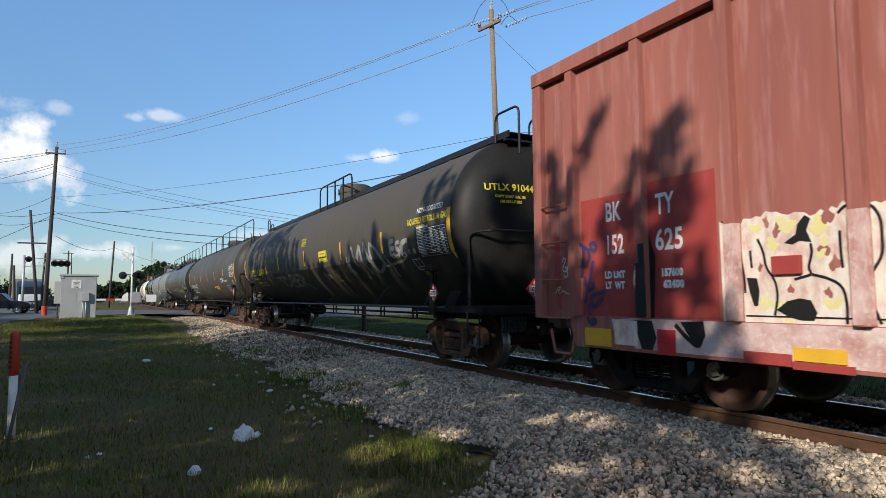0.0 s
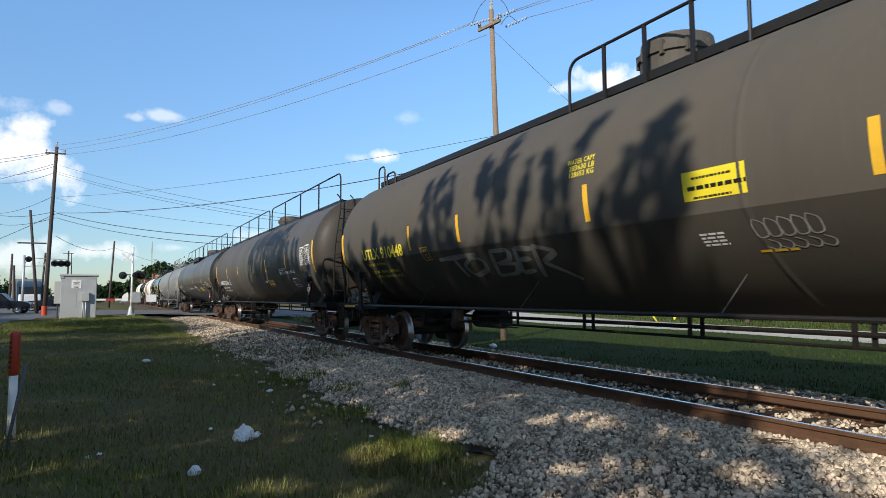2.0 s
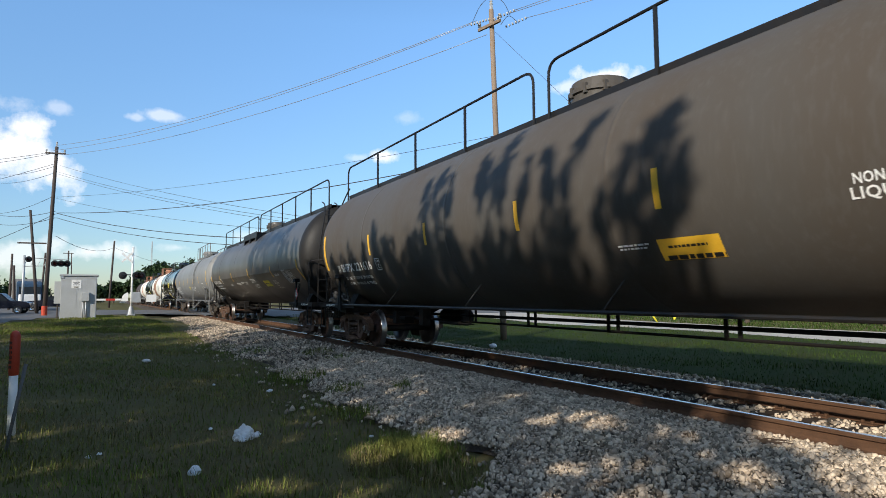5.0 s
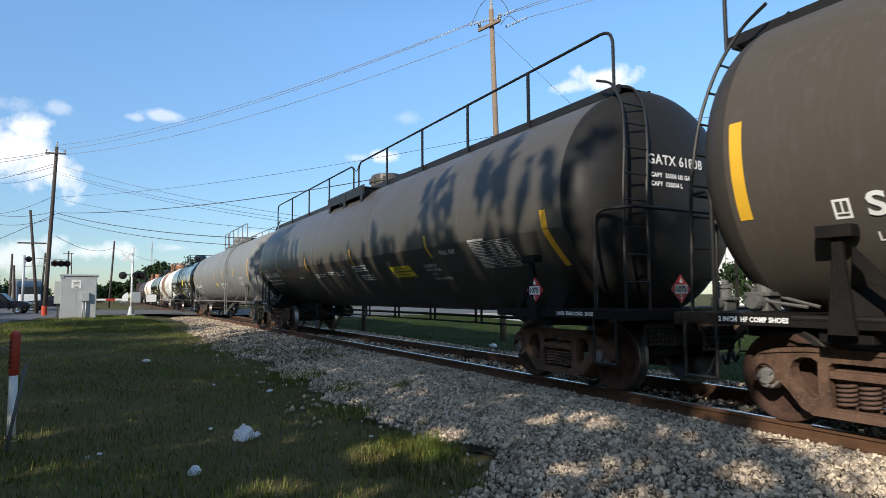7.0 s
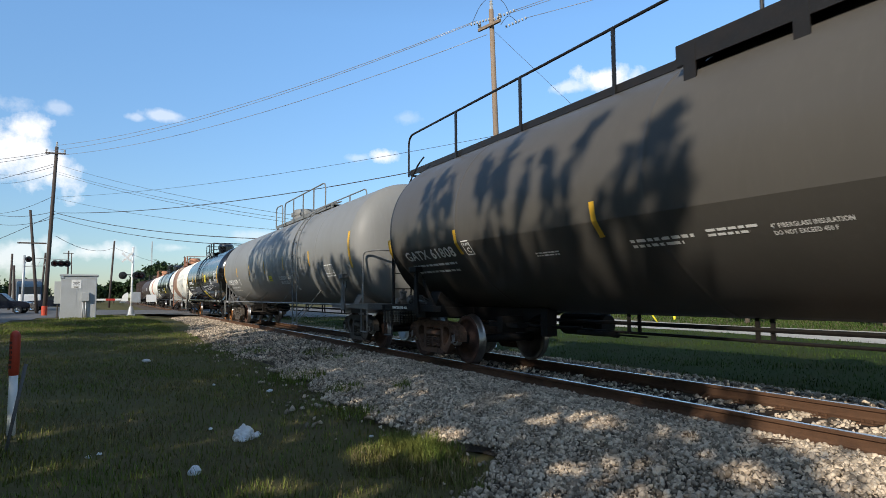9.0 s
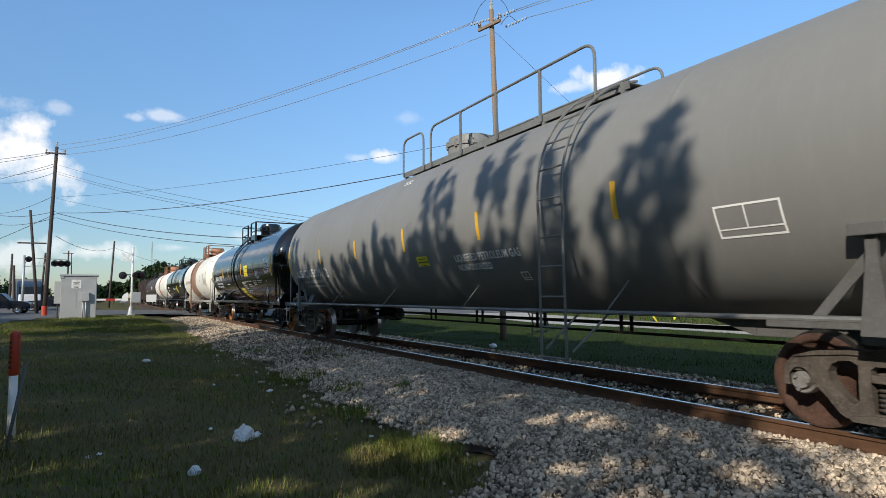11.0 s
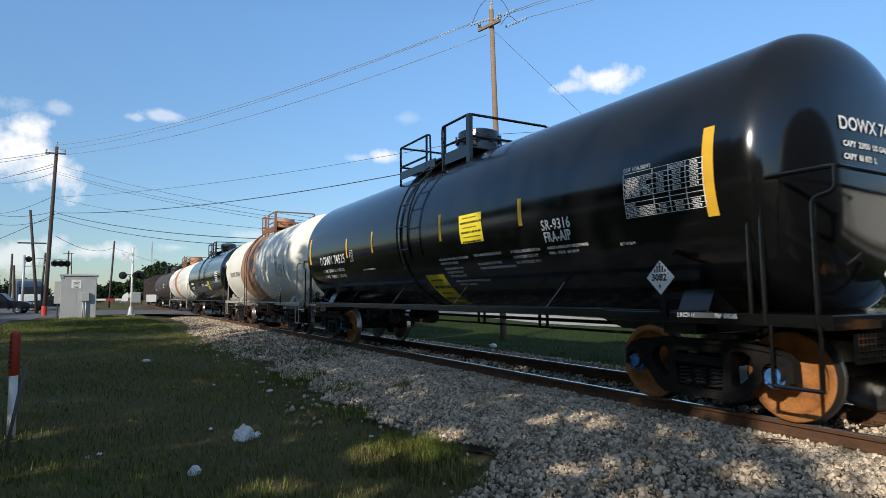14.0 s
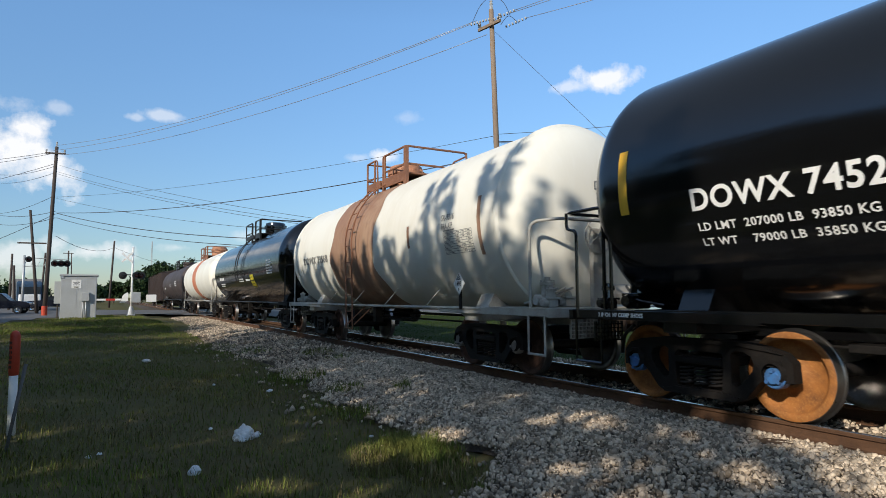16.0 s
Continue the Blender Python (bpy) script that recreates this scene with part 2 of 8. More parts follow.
    "wheel_tread": mat("wheel_tread", (0.30, 0.28, 0.26), (0.14, 0.12, 0.11), rough=0.32, metal=0.95, scale=6, bump=0.03),
    "cap_steel": mat("cap_steel", (0.24, 0.225, 0.21), (0.10, 0.075, 0.065), (0.34, 0.33, 0.32), 0.5, 0.2, scale=12, bump=0.05),
    "cap_blue": mat("cap_blue", (0.045, 0.15, 0.36), (0.06, 0.06, 0.08), (0.08, 0.21, 0.44), 0.5, scale=14, bump=0.04),
    "box_red": mat("box_red", (0.37, 0.128, 0.100), (0.24, 0.085, 0.062), (0.46, 0.22, 0.185), 0.75, scale=1.1, fine=11, bump=0.05, streak=0.10, amount=0.95, spec=0.3),
    "box_patch": mat("box_patch", (0.36, 0.050, 0.042), (0.28, 0.040, 0.035), (0.42, 0.09, 0.08), 0.6, scale=1.4, fine=12, bump=0.03, streak=0.2, amount=0.5),
    "graffiti_white": mat("graffiti_white", (0.78, 0.69, 0.59), (0.55, 0.27, 0.22), (0.84, 0.79, 0.68), 0.65, scale=6.5, fine=16, bump=0, amount=0.95, streak=0.5),
    "graffiti_smear": mat("graffiti_smear", (0.66, 0.45, 0.40), (0.38, 0.13, 0.10), (0.82, 0.72, 0.65), 0.65, scale=6, fine=22, bump=0, amount=1.0, streak=0.45),
    "graffiti_pink": mat("graffiti_pink", (0.72, 0.55, 0.51), (0.46, 0.20, 0.17), (0.80, 0.72, 0.68), 0.65, scale=3.2, fine=16, bump=0, amount=0.9),
    "spray_grey": mat("spray_grey", (0.36, 0.35, 0.33), (0.16, 0.155, 0.15), (0.50, 0.49, 0.47), 0.6, scale=3, fine=14, bump=0, amount=0.9),
    "spray_faint": mat("spray_faint", (0.26, 0.255, 0.245), (0.15, 0.145, 0.14), (0.36, 0.355, 0.34), 0.6, scale=3, fine=14, bump=0, amount=0.9),
    "spray_yellow": mat("spray_yellow", (0.74, 0.66, 0.26), (0.70, 0.62, 0.42), (0.80, 0.74, 0.40), 0.65, scale=4, fine=18, bump=0, amount=0.8),
    "grey_pipe": mat("grey_pipe", (0.17, 0.17, 0.16), (0.10, 0.095, 0.085), (0.24, 0.24, 0.23), 0.5, scale=4, fine=40, bump=0.06),
    "pale_pipe": mat("pale_pipe", (0.38, 0.37, 0.33), (0.22, 0.17, 0.13), (0.48, 0.47, 0.43), 0.55, scale=4, fine=40, bump=0.06),
    "rust_pipe": mat("rust_pipe", (0.24, 0.105, 0.055), (0.13, 0.06, 0.04), (0.36, 0.19, 0.11), 0.75, scale=4, fine=40, bump=0.1),
    "spill_dome": mat("spill_dome", (0.46, 0.21, 0.11), (0.28, 0.12, 0.07), (0.56, 0.32, 0.2), 0.7, scale=3, fine=20, bump=0.1),
    "grey_mark": mat("grey_mark", (0.16, 0.16, 0.15), (0.30, 0.29, 0.26), rough=0.6, scale=5, bump=0, amount=0.8),
    "bark": mat("bark", (0.11, 0.085, 0.06), rough=0.9, scale=6, fine=40, bump=0.7),
    "leaf": mat("leaf", (0.026, 0.046, 0.014), (0.017, 0.032, 0.010), (0.048, 0.075, 0.022), 0.6, scale=0.4, fine=4, bump=0, island=0.4, spec=0.2),
    "spray_blue": mat("spray_blue", (0.045, 0.040, 0.11), (0.10, 0.04, 0.07), (0.06, 0.055, 0.16), 0.6, scale=3, fine=14, bump=0, amount=0.9),
    "bag": mat("bag", (0.78, 0.79, 0.80), (0.68, 0.70, 0.73), (0.85, 0.85, 0.85), 0.45, scale=14, fine=60, bump=0.4),
    "car_dark": mat("car_dark", (0.012, 0.014, 0.022), rough=0.25, bump=0, spec=0.35),
    "car_glass": mat("car_glass", (0.02, 0.025, 0.03), rough=0.08, bump=0),
    "truck_blue": mat("truck_blue", (0.035, 0.07, 0.12), rough=0.4, bump=0, coat=0.2),
    "tyre": mat("tyre", (0.02, 0.02, 0.02), rough=0.9, bump=0.1),
    "chrome": mat("chrome", (0.6, 0.6, 0.6), rough=0.2, metal=1.0, bump=0),
    "lens_red": mat("lens_red", (0.10, 0.012, 0.012), rough=0.15, bump=0),
    "building_white": mat("building_white", (0.74, 0.72, 0.66), (0.64, 0.61, 0.55), (0.80, 0.78, 0.73), 0.8, scale=0.3, fine=5, bump=0.1, streak=0.15),
    "roof_grey": mat("roof_grey", (0.30, 0.29, 0.28), rough=0.8, scale=0.5, bump=0.1),
}


# ---- mesh helpers ----
def finish(name, bm, material, parent=None, label="", smooth=False):
    me = bpy.data.meshes.new(name)
    bmesh.ops.recalc_face_normals(bm, faces=bm.faces)
    bm.to_mesh(me)
    bm.free()
    for mm in material if isinstance(material, (list, tuple)) else [material]:
        me.materials.append(mm)
    if smooth:
        for p in me.polygons:
            p.use_smooth = True
    ob = new(name, me)
    if parent is not None:
        ob.parent = parent
    if label:
        tagged(ob, label)
    return ob


def part(name, bm, material, parent, label="", smooth=False):
    return finish(name, bm, material, parent, label, smooth)


def thing(name, label, category, group="", kind="", at=None):
    ob = new(name)
    ob.empty_display_size = 0.2
    if at is not None:
        ob.matrix_world = at
    return tagged(ob, label, category, group, kind)


def box(bm, x0, x1, y0, y1, z0, z1, m=None, bevel=0.0):
    vs = [bm.verts.new((x, y, z)) for x in (x0, x1) for y in (y0, y1) for z in (z0, z1)]
    fs = [bm.faces.new([vs[i] for i in f]) for f in ((0, 1, 3, 2), (4, 6, 7, 5), (0, 4, 5, 1), (2, 3, 7, 6), (0, 2, 6, 4), (1, 5, 7, 3))]
    if bevel:
        r = bmesh.ops.bevel(bm, geom=list({e for f in fs for e in f.edges}), offset=bevel, segments=2, affect="EDGES", profile=0.6)
        vs = list({v for f in r["faces"] for v in f.verts} | {v for v in vs if v.is_valid})
    if m is not None:
        bmesh.ops.transform(bm, matrix=m, verts=[v for v in vs if v.is_valid])
    return bm


def prism(bm, pts, y0, y1, axis="y"):
    """A polygon of (a, b) points drawn out along an axis: y: (x, z) points; x: (y, z) points; z: (x, y) points."""
    def at(a, b, c):
        return {"y": (a, c, b), "x": (c, a, b), "z": (a, b, c)}[axis]
    lo, hi = [bm.verts.new(at(a, b, y0)) for a, b in pts], [bm.verts.new(at(a, b, y1)) for a, b in pts]
    n = len(pts)
    bm.faces.new(lo)
    bm.faces.new(hi[::-1])
    for i in range(n):
        bm.faces.new((lo[i], hi[i], hi[(i + 1) % n], lo[(i + 1) % n]))
    return bm


def pipe(bm, pts, r, seg=8, closed=False):
    """A tube of radius r (or one radius a point) along points."""
    pts = [Vector(p) for p in pts]
    rs = r if isinstance(r, (list, tuple)) else [r] * len(pts)
    rings, side = [], None
    for i, p in enumerate(pts):
        a = (p - pts[i - 1]).normalized() if i else (pts[1] - p).normalized()
        b = (pts[i + 1] - p).normalized() if i < len(pts) - 1 else a
        d = (a + b).normalized() if (a + b).length > 1e-6 else a
        if side is None:
            side = d.cross(Vector((0, 0, 1)) if abs(d.z) < 0.9 else Vector((1, 0, 0))).normalized()
        side = (side - d * side.dot(d)).normalized()
        up = d.cross(side)
        k = 1 / max(0.5, math.cos(a.angle(b) / 2)) if a.length and b.length else 1
        rings.append([bm.verts.new(p + (side * math.cos(t) + up * math.sin(t)) * rs[i] * (k if 0 < i < len(pts) - 1 else 1)) for t in (2 * math.pi * j / seg for j in range(seg))])
    for a, b in zip(rings, rings[1:]):
        for j in range(seg):
            bm.faces.new((a[j], a[(j + 1) % seg], b[(j + 1) % seg], b[j]))
    bm.faces.new(rings[0][::-1])
    bm.faces.new(rings[-1])
    return bm


def bend(pts, rad=0.12, n=4):
    """A line through points with its corners rounded."""
    pts = [Vector(p) for p in pts]
    out = [pts[0]]
    for a, p, b in zip(pts, pts[1:], pts[2:]):
        u, v = (a - p), (b - p)
        k = min(rad, u.length * 0.45, v.length * 0.45)
        s, e = p + u.normalized() * k, p + v.normalized() * k
        for i in range(n + 1):
            t = i / n
            out.append(s * (1 - t) ** 2 + p * 2 * t * (1 - t) + e * t * t)
    return out + [pts[-1]]


def lathe(bm, prof, seg=32, axis="y", centre=(0, 0, 0), caps=True):
    """Turn (along, radius) pairs about an axis through centre."""
    cx, cy, cz = centre
    rings = []
    for a, r in prof:
        if r < 1e-5:
            p = {"x": (cx + a, cy, cz), "y": (cx, cy + a, cz), "z": (cx, cy, cz + a)}[axis]
            rings.append([bm.verts.new(p)])
            continue
        ring = []
        for j in range(seg):
            t = 2 * math.pi * j / seg
            c, s = r * math.cos(t), r * math.sin(t)
            ring.append(bm.verts.new({"x": (cx + a, cy + c, cz + s), "y": (cx + c, cy + a, cz + s), "z": (cx + c, cy + s, cz + a)}[axis]))
        rings.append(ring)
    for a, b in zip(rings, rings[1:]):
        for j in range(seg):
            k = (j + 1) % seg
            if len(a) == 1 and len(b) == 1:
                continue
            if len(a) == 1:
                bm.faces.new((a[0], b[k], b[j]))
            elif len(b) == 1:
                bm.faces.new((a[j], a[k], b[0]))
            else:
                bm.faces.new((a[j], a[k], b[k], b[j]))
    if caps:
        for ring in (rings[0], rings[-1]):
            if len(ring) > 1:
                bm.faces.new(ring)
    return bm


def B():
    return bmesh.new()


def from_arrays(name, verts, faces, material, smooth=False):
    """One mesh out of numpy vertices and equal-sized faces."""
    me = bpy.data.meshes.new(name)
    nf, k = faces.shape
    me.vertices.add(len(verts))
    me.vertices.foreach_set("co", verts.astype(np.float32).ravel())
    me.loops.add(nf * k)
    me.loops.foreach_set("vertex_index", faces.astype(np.int32).ravel())
    me.polygons.add(nf)
    me.polygons.foreach_set("loop_start", np.arange(nf, dtype=np.int32) * k)
    if smooth:
        me.polygons.foreach_set("use_smooth", np.ones(nf, dtype=bool))
    me.materials.append(material)
    me.update(calc_edges=True)
    return new(name, me)


def keep(name, bm, materials, smooth=True):
    me = bpy.data.meshes.new(name)
    bmesh.ops.recalc_face_normals(bm, faces=bm.faces)
    bm.to_mesh(me)
    bm.free()
    for m in materials:
        me.materials.append(m)
    for p in me.polygons:
        p.use_smooth = smooth
    return me


def place(name, me, parent, x=0, y=0, z=0, rz=0, label=""):
    ob = new(name, me)
    ob.parent = parent
    ob.matrix_basis = pose(x, y, z, 0, 0, rz)
    return tagged(ob, label) if label else ob


# ---- the ground ----
YC = 0.79            # the track's middle line


def smooth01(a, b, x):
    t = np.clip((np.asarray(x, float) - a) / (b - a), 0, 1)
    return t * t * (3 - 2 * t)


def ground_z(x, y):
    """The height of the grass and the road level: the land rises to the level crossing."""
    x, y = np.asarray(x, float), np.asarray(y, float)
    z = -0.45 + 0.40 * smooth01(-24, -47, x)
    z = z + 0.05 * np.sin(x * 0.31 + 1.0) * np.cos(y * 0.37) * smooth01(-46, -30, x)
    z = z + 0.10 * smooth01(6, 14, y)
    dy = np.abs(y - YC)
    bed = -0.19 - 0.30 * smooth01(1.55, 4.2, dy)
    return np.where(dy < 4.2, np.maximum(np.minimum(z, -0.20), bed - 0.06), z) - 0.06 * (dy < 3.0)


def build_ground():
    xs = np.concatenate([[-3000, -1500, -700, -400, -250, -180, -140], np.arange(-120, -50, 5), np.arange(-50, -14, 1.0), np.arange(-14, 3, 0.4), [4, 6, 9, 14, 25, 50, 100, 250, 700, 1500, 3000]])
    ys = np.concatenate([[-3000, -1500, -700, -300, -150, -80, -40, -25, -18], np.arange(-14, 9, 0.4), np.arange(9, 30, 2.0), [35, 45, 60, 90, 150, 300, 700, 1500, 3000]])
    X, Y = np.meshgrid(xs, ys, indexing="ij")
    Z = ground_z(X, Y)
    v = np.stack([X, Y, Z], -1).reshape(-1, 3)
    n, k = len(xs), len(ys)
    i = (np.arange(n - 1)[:, None] * k + np.arange(k - 1)[None, :]).ravel()
    f = np.stack([i, i + k, i + k + 1, i + 1], -1)
    return tagged(from_arrays("ground", v, f, M["grass_soil"], True), "mown grass ground with bare soil patches beside the track", "ground", kind="structure")


def bed_z(x, y):
    """The top of the stone bed."""
    d = np.abs(np.asarray(y, float) - YC)
    n = 0.03 * np.sin(np.asarray(x, float) * 2.3 + y * 1.7) * np.sin(x * 0.9 - y * 2.9)
    return -0.165 - 0.29 * smooth01(1.45, 4.3, d) + n * smooth01(1.4, 2.0, d) - 0.03 * (d < 0.7)


def bed_edge(x):
    """How far the stone bed reaches towards the road side at x (a wavering line)."""
    x = np.asarray(x, float)
    return -2.74 - 0.16 * np.sin(x * 0.55 + 0.6) - 0.14 * np.sin(x * 1.7) - 0.10 * np.sin(x * 3.9 + 1) + 0.30 * np.exp(-((x + 10.5) / 1.6) ** 2) + 0.28 * np.exp(-((x + 6.2) / 0.8) ** 2) - 0.85 * smooth01(-5.4, -4.4, x) - 1.2 * smooth01(-33, -48, x)


def build_bed():
    xs = np.concatenate([[-600, -400, -250, -150, -100], np.arange(-80, -16, 0.8), np.arange(-16, 4, 0.25), [6, 12, 30, 80, 200, 600]])
    fr = np.linspace(0, 1, 30)
    V = []
    for x in xs:
        y0, y1 = float(bed_edge(x)), 4.6 + 0.4 * math.sin(x * 0.7)
        for t in fr:
            y = y0 + (y1 - y0) * t
            V.append((x, y, float(bed_z(x, y)) - (0.10 if t in (0.0, 1.0) else 0)))
    k = len(fr)
    i = (np.arange(len(xs) - 1)[:, None] * k + np.arange(k - 1)[None, :]).ravel()
    f = np.stack([i, i + k, i + k + 1, i + 1], -1)
    return tagged(from_arrays("track_bed", np.array(V), f, M["ballast"], True), "bed of crushed grey limestone under the railway track", "track bed", kind="structure")


def rail_profile():
    return [(-0.07, -0.171), (0.07, -0.171), (0.07, -0.160), (0.018, -0.145), (0.009, -0.12), (0.009, -0.055), (0.034, -0.042), (0.0365, -0.012), (0.030, -0.003),
            (-0.030, -0.003), (-0.0365, -0.012), (-0.034, -0.042), (-0.009, -0.055), (-0.009, -0.12), (-0.018, -0.145), (-0.07, -0.160)]


def build_track():
    for y in (0.0365, 1.5435):
        rail = thing("rail", "brown rusted steel rail with a bright worn top", "rail", "rails of the track", "structure")
        part("rail_bar", prism(B(), [(a + y, b) for a, b in rail_profile()], -500, 300, "x"), M["rail_rust"], rail)
        part("running_surface", prism(B(), [(y - 0.027, -0.006), (y + 0.027, -0.006), (y + 0.024, 0.0), (y - 0.024, 0.0)], -500, 300, "x"), M["rail_top"], rail, "bright worn steel running surface")


ground = build_ground()
bed = build_bed()
build_track()

# ---- roads and yards ----
def base_z(x, y):
    """The land's level without the track's dip."""
    x, y = np.asarray(x, float), np.asarray(y, float)
    z = -0.45 + 0.40 * smooth01(-24, -47, x)
    z = z + 0.05 * np.sin(x * 0.31 + 1.0) * np.cos(y * 0.37) * smooth01(-46, -30, x)
    return z + 0.10 * smooth01(6, 14, y)


def inside(poly, x, y):
    hit = False
    for (x0, y0), (x1, y1) in zip(poly, poly[1:] + poly[:1]):
        if (y0 > y) != (y1 > y) and x < (x1 - x0) * (y - y0) / (y1 - y0) + x0:
            hit = not hit
    return hit


def paved(name, poly, step, lift, material, label, category):
    """A paved sheet laid on the land inside a plan."""
    xs, ys = [p[0] for p in poly], [p[1] for p in poly]
    bm, made = B(), {}
    def v(i, j):
        if (i, j) not in made:
            x, y = i * step, j * step
            made[(i, j)] = bm.verts.new((x, y, float(base_z(x, y)) + lift))
        return made[(i, j)]
    for i in range(int(min(xs) / step) - 1, int(max(xs) / step) + 1):
        for j in range(int(min(ys) / step) - 1, int(max(ys) / step) + 1):
            if inside(poly, (i + 0.5) * step, (j + 0.5) * step):
                bm.faces.new((v(i, j), v(i + 1, j), v(i + 1, j + 1), v(i, j + 1)))
    return tagged(finish(name, bm, material), label, category, kind="structure")


paved("road", [(-25, -26), (-40, -11.4), (-49, -9.2), (-53, -6), (-53.5, -3), (-48.5, -1.0), (-45, 2.8), (-40, 6), (-38, 14), (-38, 40), (-62, 40), (-66, 14), (-68, 0), (-72, -6), (-92, -9), (-130, -20), (-130, -60), (-40, -60)],
      1.0, 0.035, M["asphalt"], "worn grey asphalt road over the level crossing", "road")
paved("yard_road", [(-38, 16.2), (120, 14.6), (120, 22.8), (-38, 22.6)], 2.0, 0.03, M["concrete"], "pale dusty concrete yard road beyond the track", "road")


paved("lawn", [(-37, 4.9), (60, 4.9), (60, 16.0), (-37, 16.0)], 1.0, 0.012, M["lawn_soil"], "mown green lawn between the track and the yard road", "lawn")


# ---- stones, ties, grass ----
def scatter_stones(name, n, x_rng, y_fun, size, seed, sink=0.25, zfun=None):
    """Many small broken stones in one mesh."""
    rng = np.random.default_rng(seed)
    bm = B()
    bmesh.ops.create_icosphere(bm, subdivisions=1, radius=1.0)
    bm.verts.ensure_lookup_table()
    base = np.array([v.co[:] for v in bm.verts])
    tris = np.array([[v.index for v in f.verts] for f in bm.faces])
    bm.free()
    x, y = y_fun(rng, n)
    n = len(x)
    ang = rng.random((n, 3)) * 6.28
    ca, sa = np.cos(ang), np.sin(ang)
    Rz = np.zeros((n, 3, 3)); Rz[:, 0, 0], Rz[:, 0, 1], Rz[:, 1, 0], Rz[:, 1, 1], Rz[:, 2, 2] = ca[:, 0], -sa[:, 0], sa[:, 0], ca[:, 0], 1
    Rx = np.zeros((n, 3, 3)); Rx[:, 0, 0], Rx[:, 1, 1], Rx[:, 1, 2], Rx[:, 2, 1], Rx[:, 2, 2] = 1, ca[:, 1], -sa[:, 1], sa[:, 1], ca[:, 1]
    sc = size * (0.5 + 1.1 * rng.random((n, 1)) ** 2.2) * (0.5 + 0.95 * rng.random((n, 3)))
    rough = 1 + 0.85 * (rng.random((n, len(base), 1)) - 0.5)
    loc = np.einsum("nij,njk->nik", Rz, np.einsum("nij,njk->nik", Rx, (base[None] * rough * sc[:, None, :]).transpose(0, 2, 1))).transpose(0, 2, 1)
    z = (bed_z(x, y) if zfun is None else zfun(x, y)) + size * (0.5 - sink) + size * 0.7 * rng.random(n)
    v = loc + np.stack([x, y, z], -1)[:, None, :]
    f = tris[None] + (np.arange(n) * len(base))[:, None, None]
    return tagged(from_arrays(name, v.reshape(-1, 3), f.reshape(-1, 3), M["stone"]), "loose crushed grey limestone beside the rails", "gravel", kind="stuff")


def near_shoulder(rng, n):
    x = 1.5 - 15.5 * rng.random(n) ** 1.15
    lo = bed_edge(x) - 0.08
    y = lo + (-0.06 - lo) * rng.random(n) ** 0.85
    return x, y


def far_shoulder(rng, n):
    x = -13 - 36 * rng.random(n) ** 1.2
    lo = bed_edge(x)
    return x, lo + (-0.06 - lo) * rng.random(n)


def between(rng, n):
    x = -0.5 - 24 * rng.random(n) ** 1.3
    y = 0.14 + 1.32 * rng.random(n)
    ok = (np.sin(x * 2 * np.pi / 0.5) > -0.45) | (rng.random(n) < 0.15)
    return x[ok], y[ok]


def beyond(rng, n):
    x = 1 - 30 * rng.random(n) ** 1.2
    return x, 1.66 + 2.9 * rng.random(n) ** 1.4


def strays(rng, n):
    x = -2 - 24 * rng.random(n) ** 1.2
    return x, bed_edge(x) - 0.1 - 0.9 * rng.random(n) ** 2


scatter_stones("ballast_stones", 68000, None, near_shoulder, 0.0200, 1)
scatter_stones("ballast_stones", 14000, None, far_shoulder, 0.025, 2)
scatter_stones("ballast_stones", 7000, None, between, 0.026, 3)
scatter_stones("ballast_stones", 6000, None, beyond, 0.028, 4)
scatter_stones("ballast_stones", 260, None, strays, 0.028, 5, 0.3, lambda x, y: ground_z(x, y) + 0.01)


def tie_mesh(seed):
    rnd = random.Random(seed)
    bm = box(B(), -0.115, 0.115, -1.33, 1.33, -0.355, -0.178)
    bmesh.ops.subdivide_edges(bm, edges=[e for e in bm.edges if abs(e.verts[0].co.y - e.verts[1].co.y) > 1], cuts=6)
    for v in bm.verts:
        v.co += Vector((rnd.uniform(-0.012, 0.012), rnd.uniform(-0.02, 0.02), rnd.uniform(-0.008, 0.004)))
    return keep("tie", bm, [M["tie"]], False)


def plate_mesh():
    bm = B()
    box(bm, -0.09, 0.09, -0.17, 0.17, -0.185, -0.166)
    for x, y in ((-0.05, -0.095), (0.05, -0.095), (-0.05, 0.095), (0.05, 0.095)):
        box(bm, x - 0.014, x + 0.014, y - 0.02, y + 0.02, -0.168, -0.135)
    return keep("tie_plate", bm, [M["rail_rust"]], False)


def build_ties():
    meshes, plate = [tie_mesh(i) for i in range(5)], plate_mesh()
    rnd = random.Random(4)
    for i in range(88):
        x = 1.5 - i * 0.52 + rnd.uniform(-0.03, 0.03)
        t = place("tie", meshes[i % 5], bed, x, YC + rnd.uniform(-0.05, 0.05), 0.0, rnd.uniform(-1, 1))
        for y in (0.0365, 1.5435):
            place("tie_plate", plate, bed, x, y, 0.0)


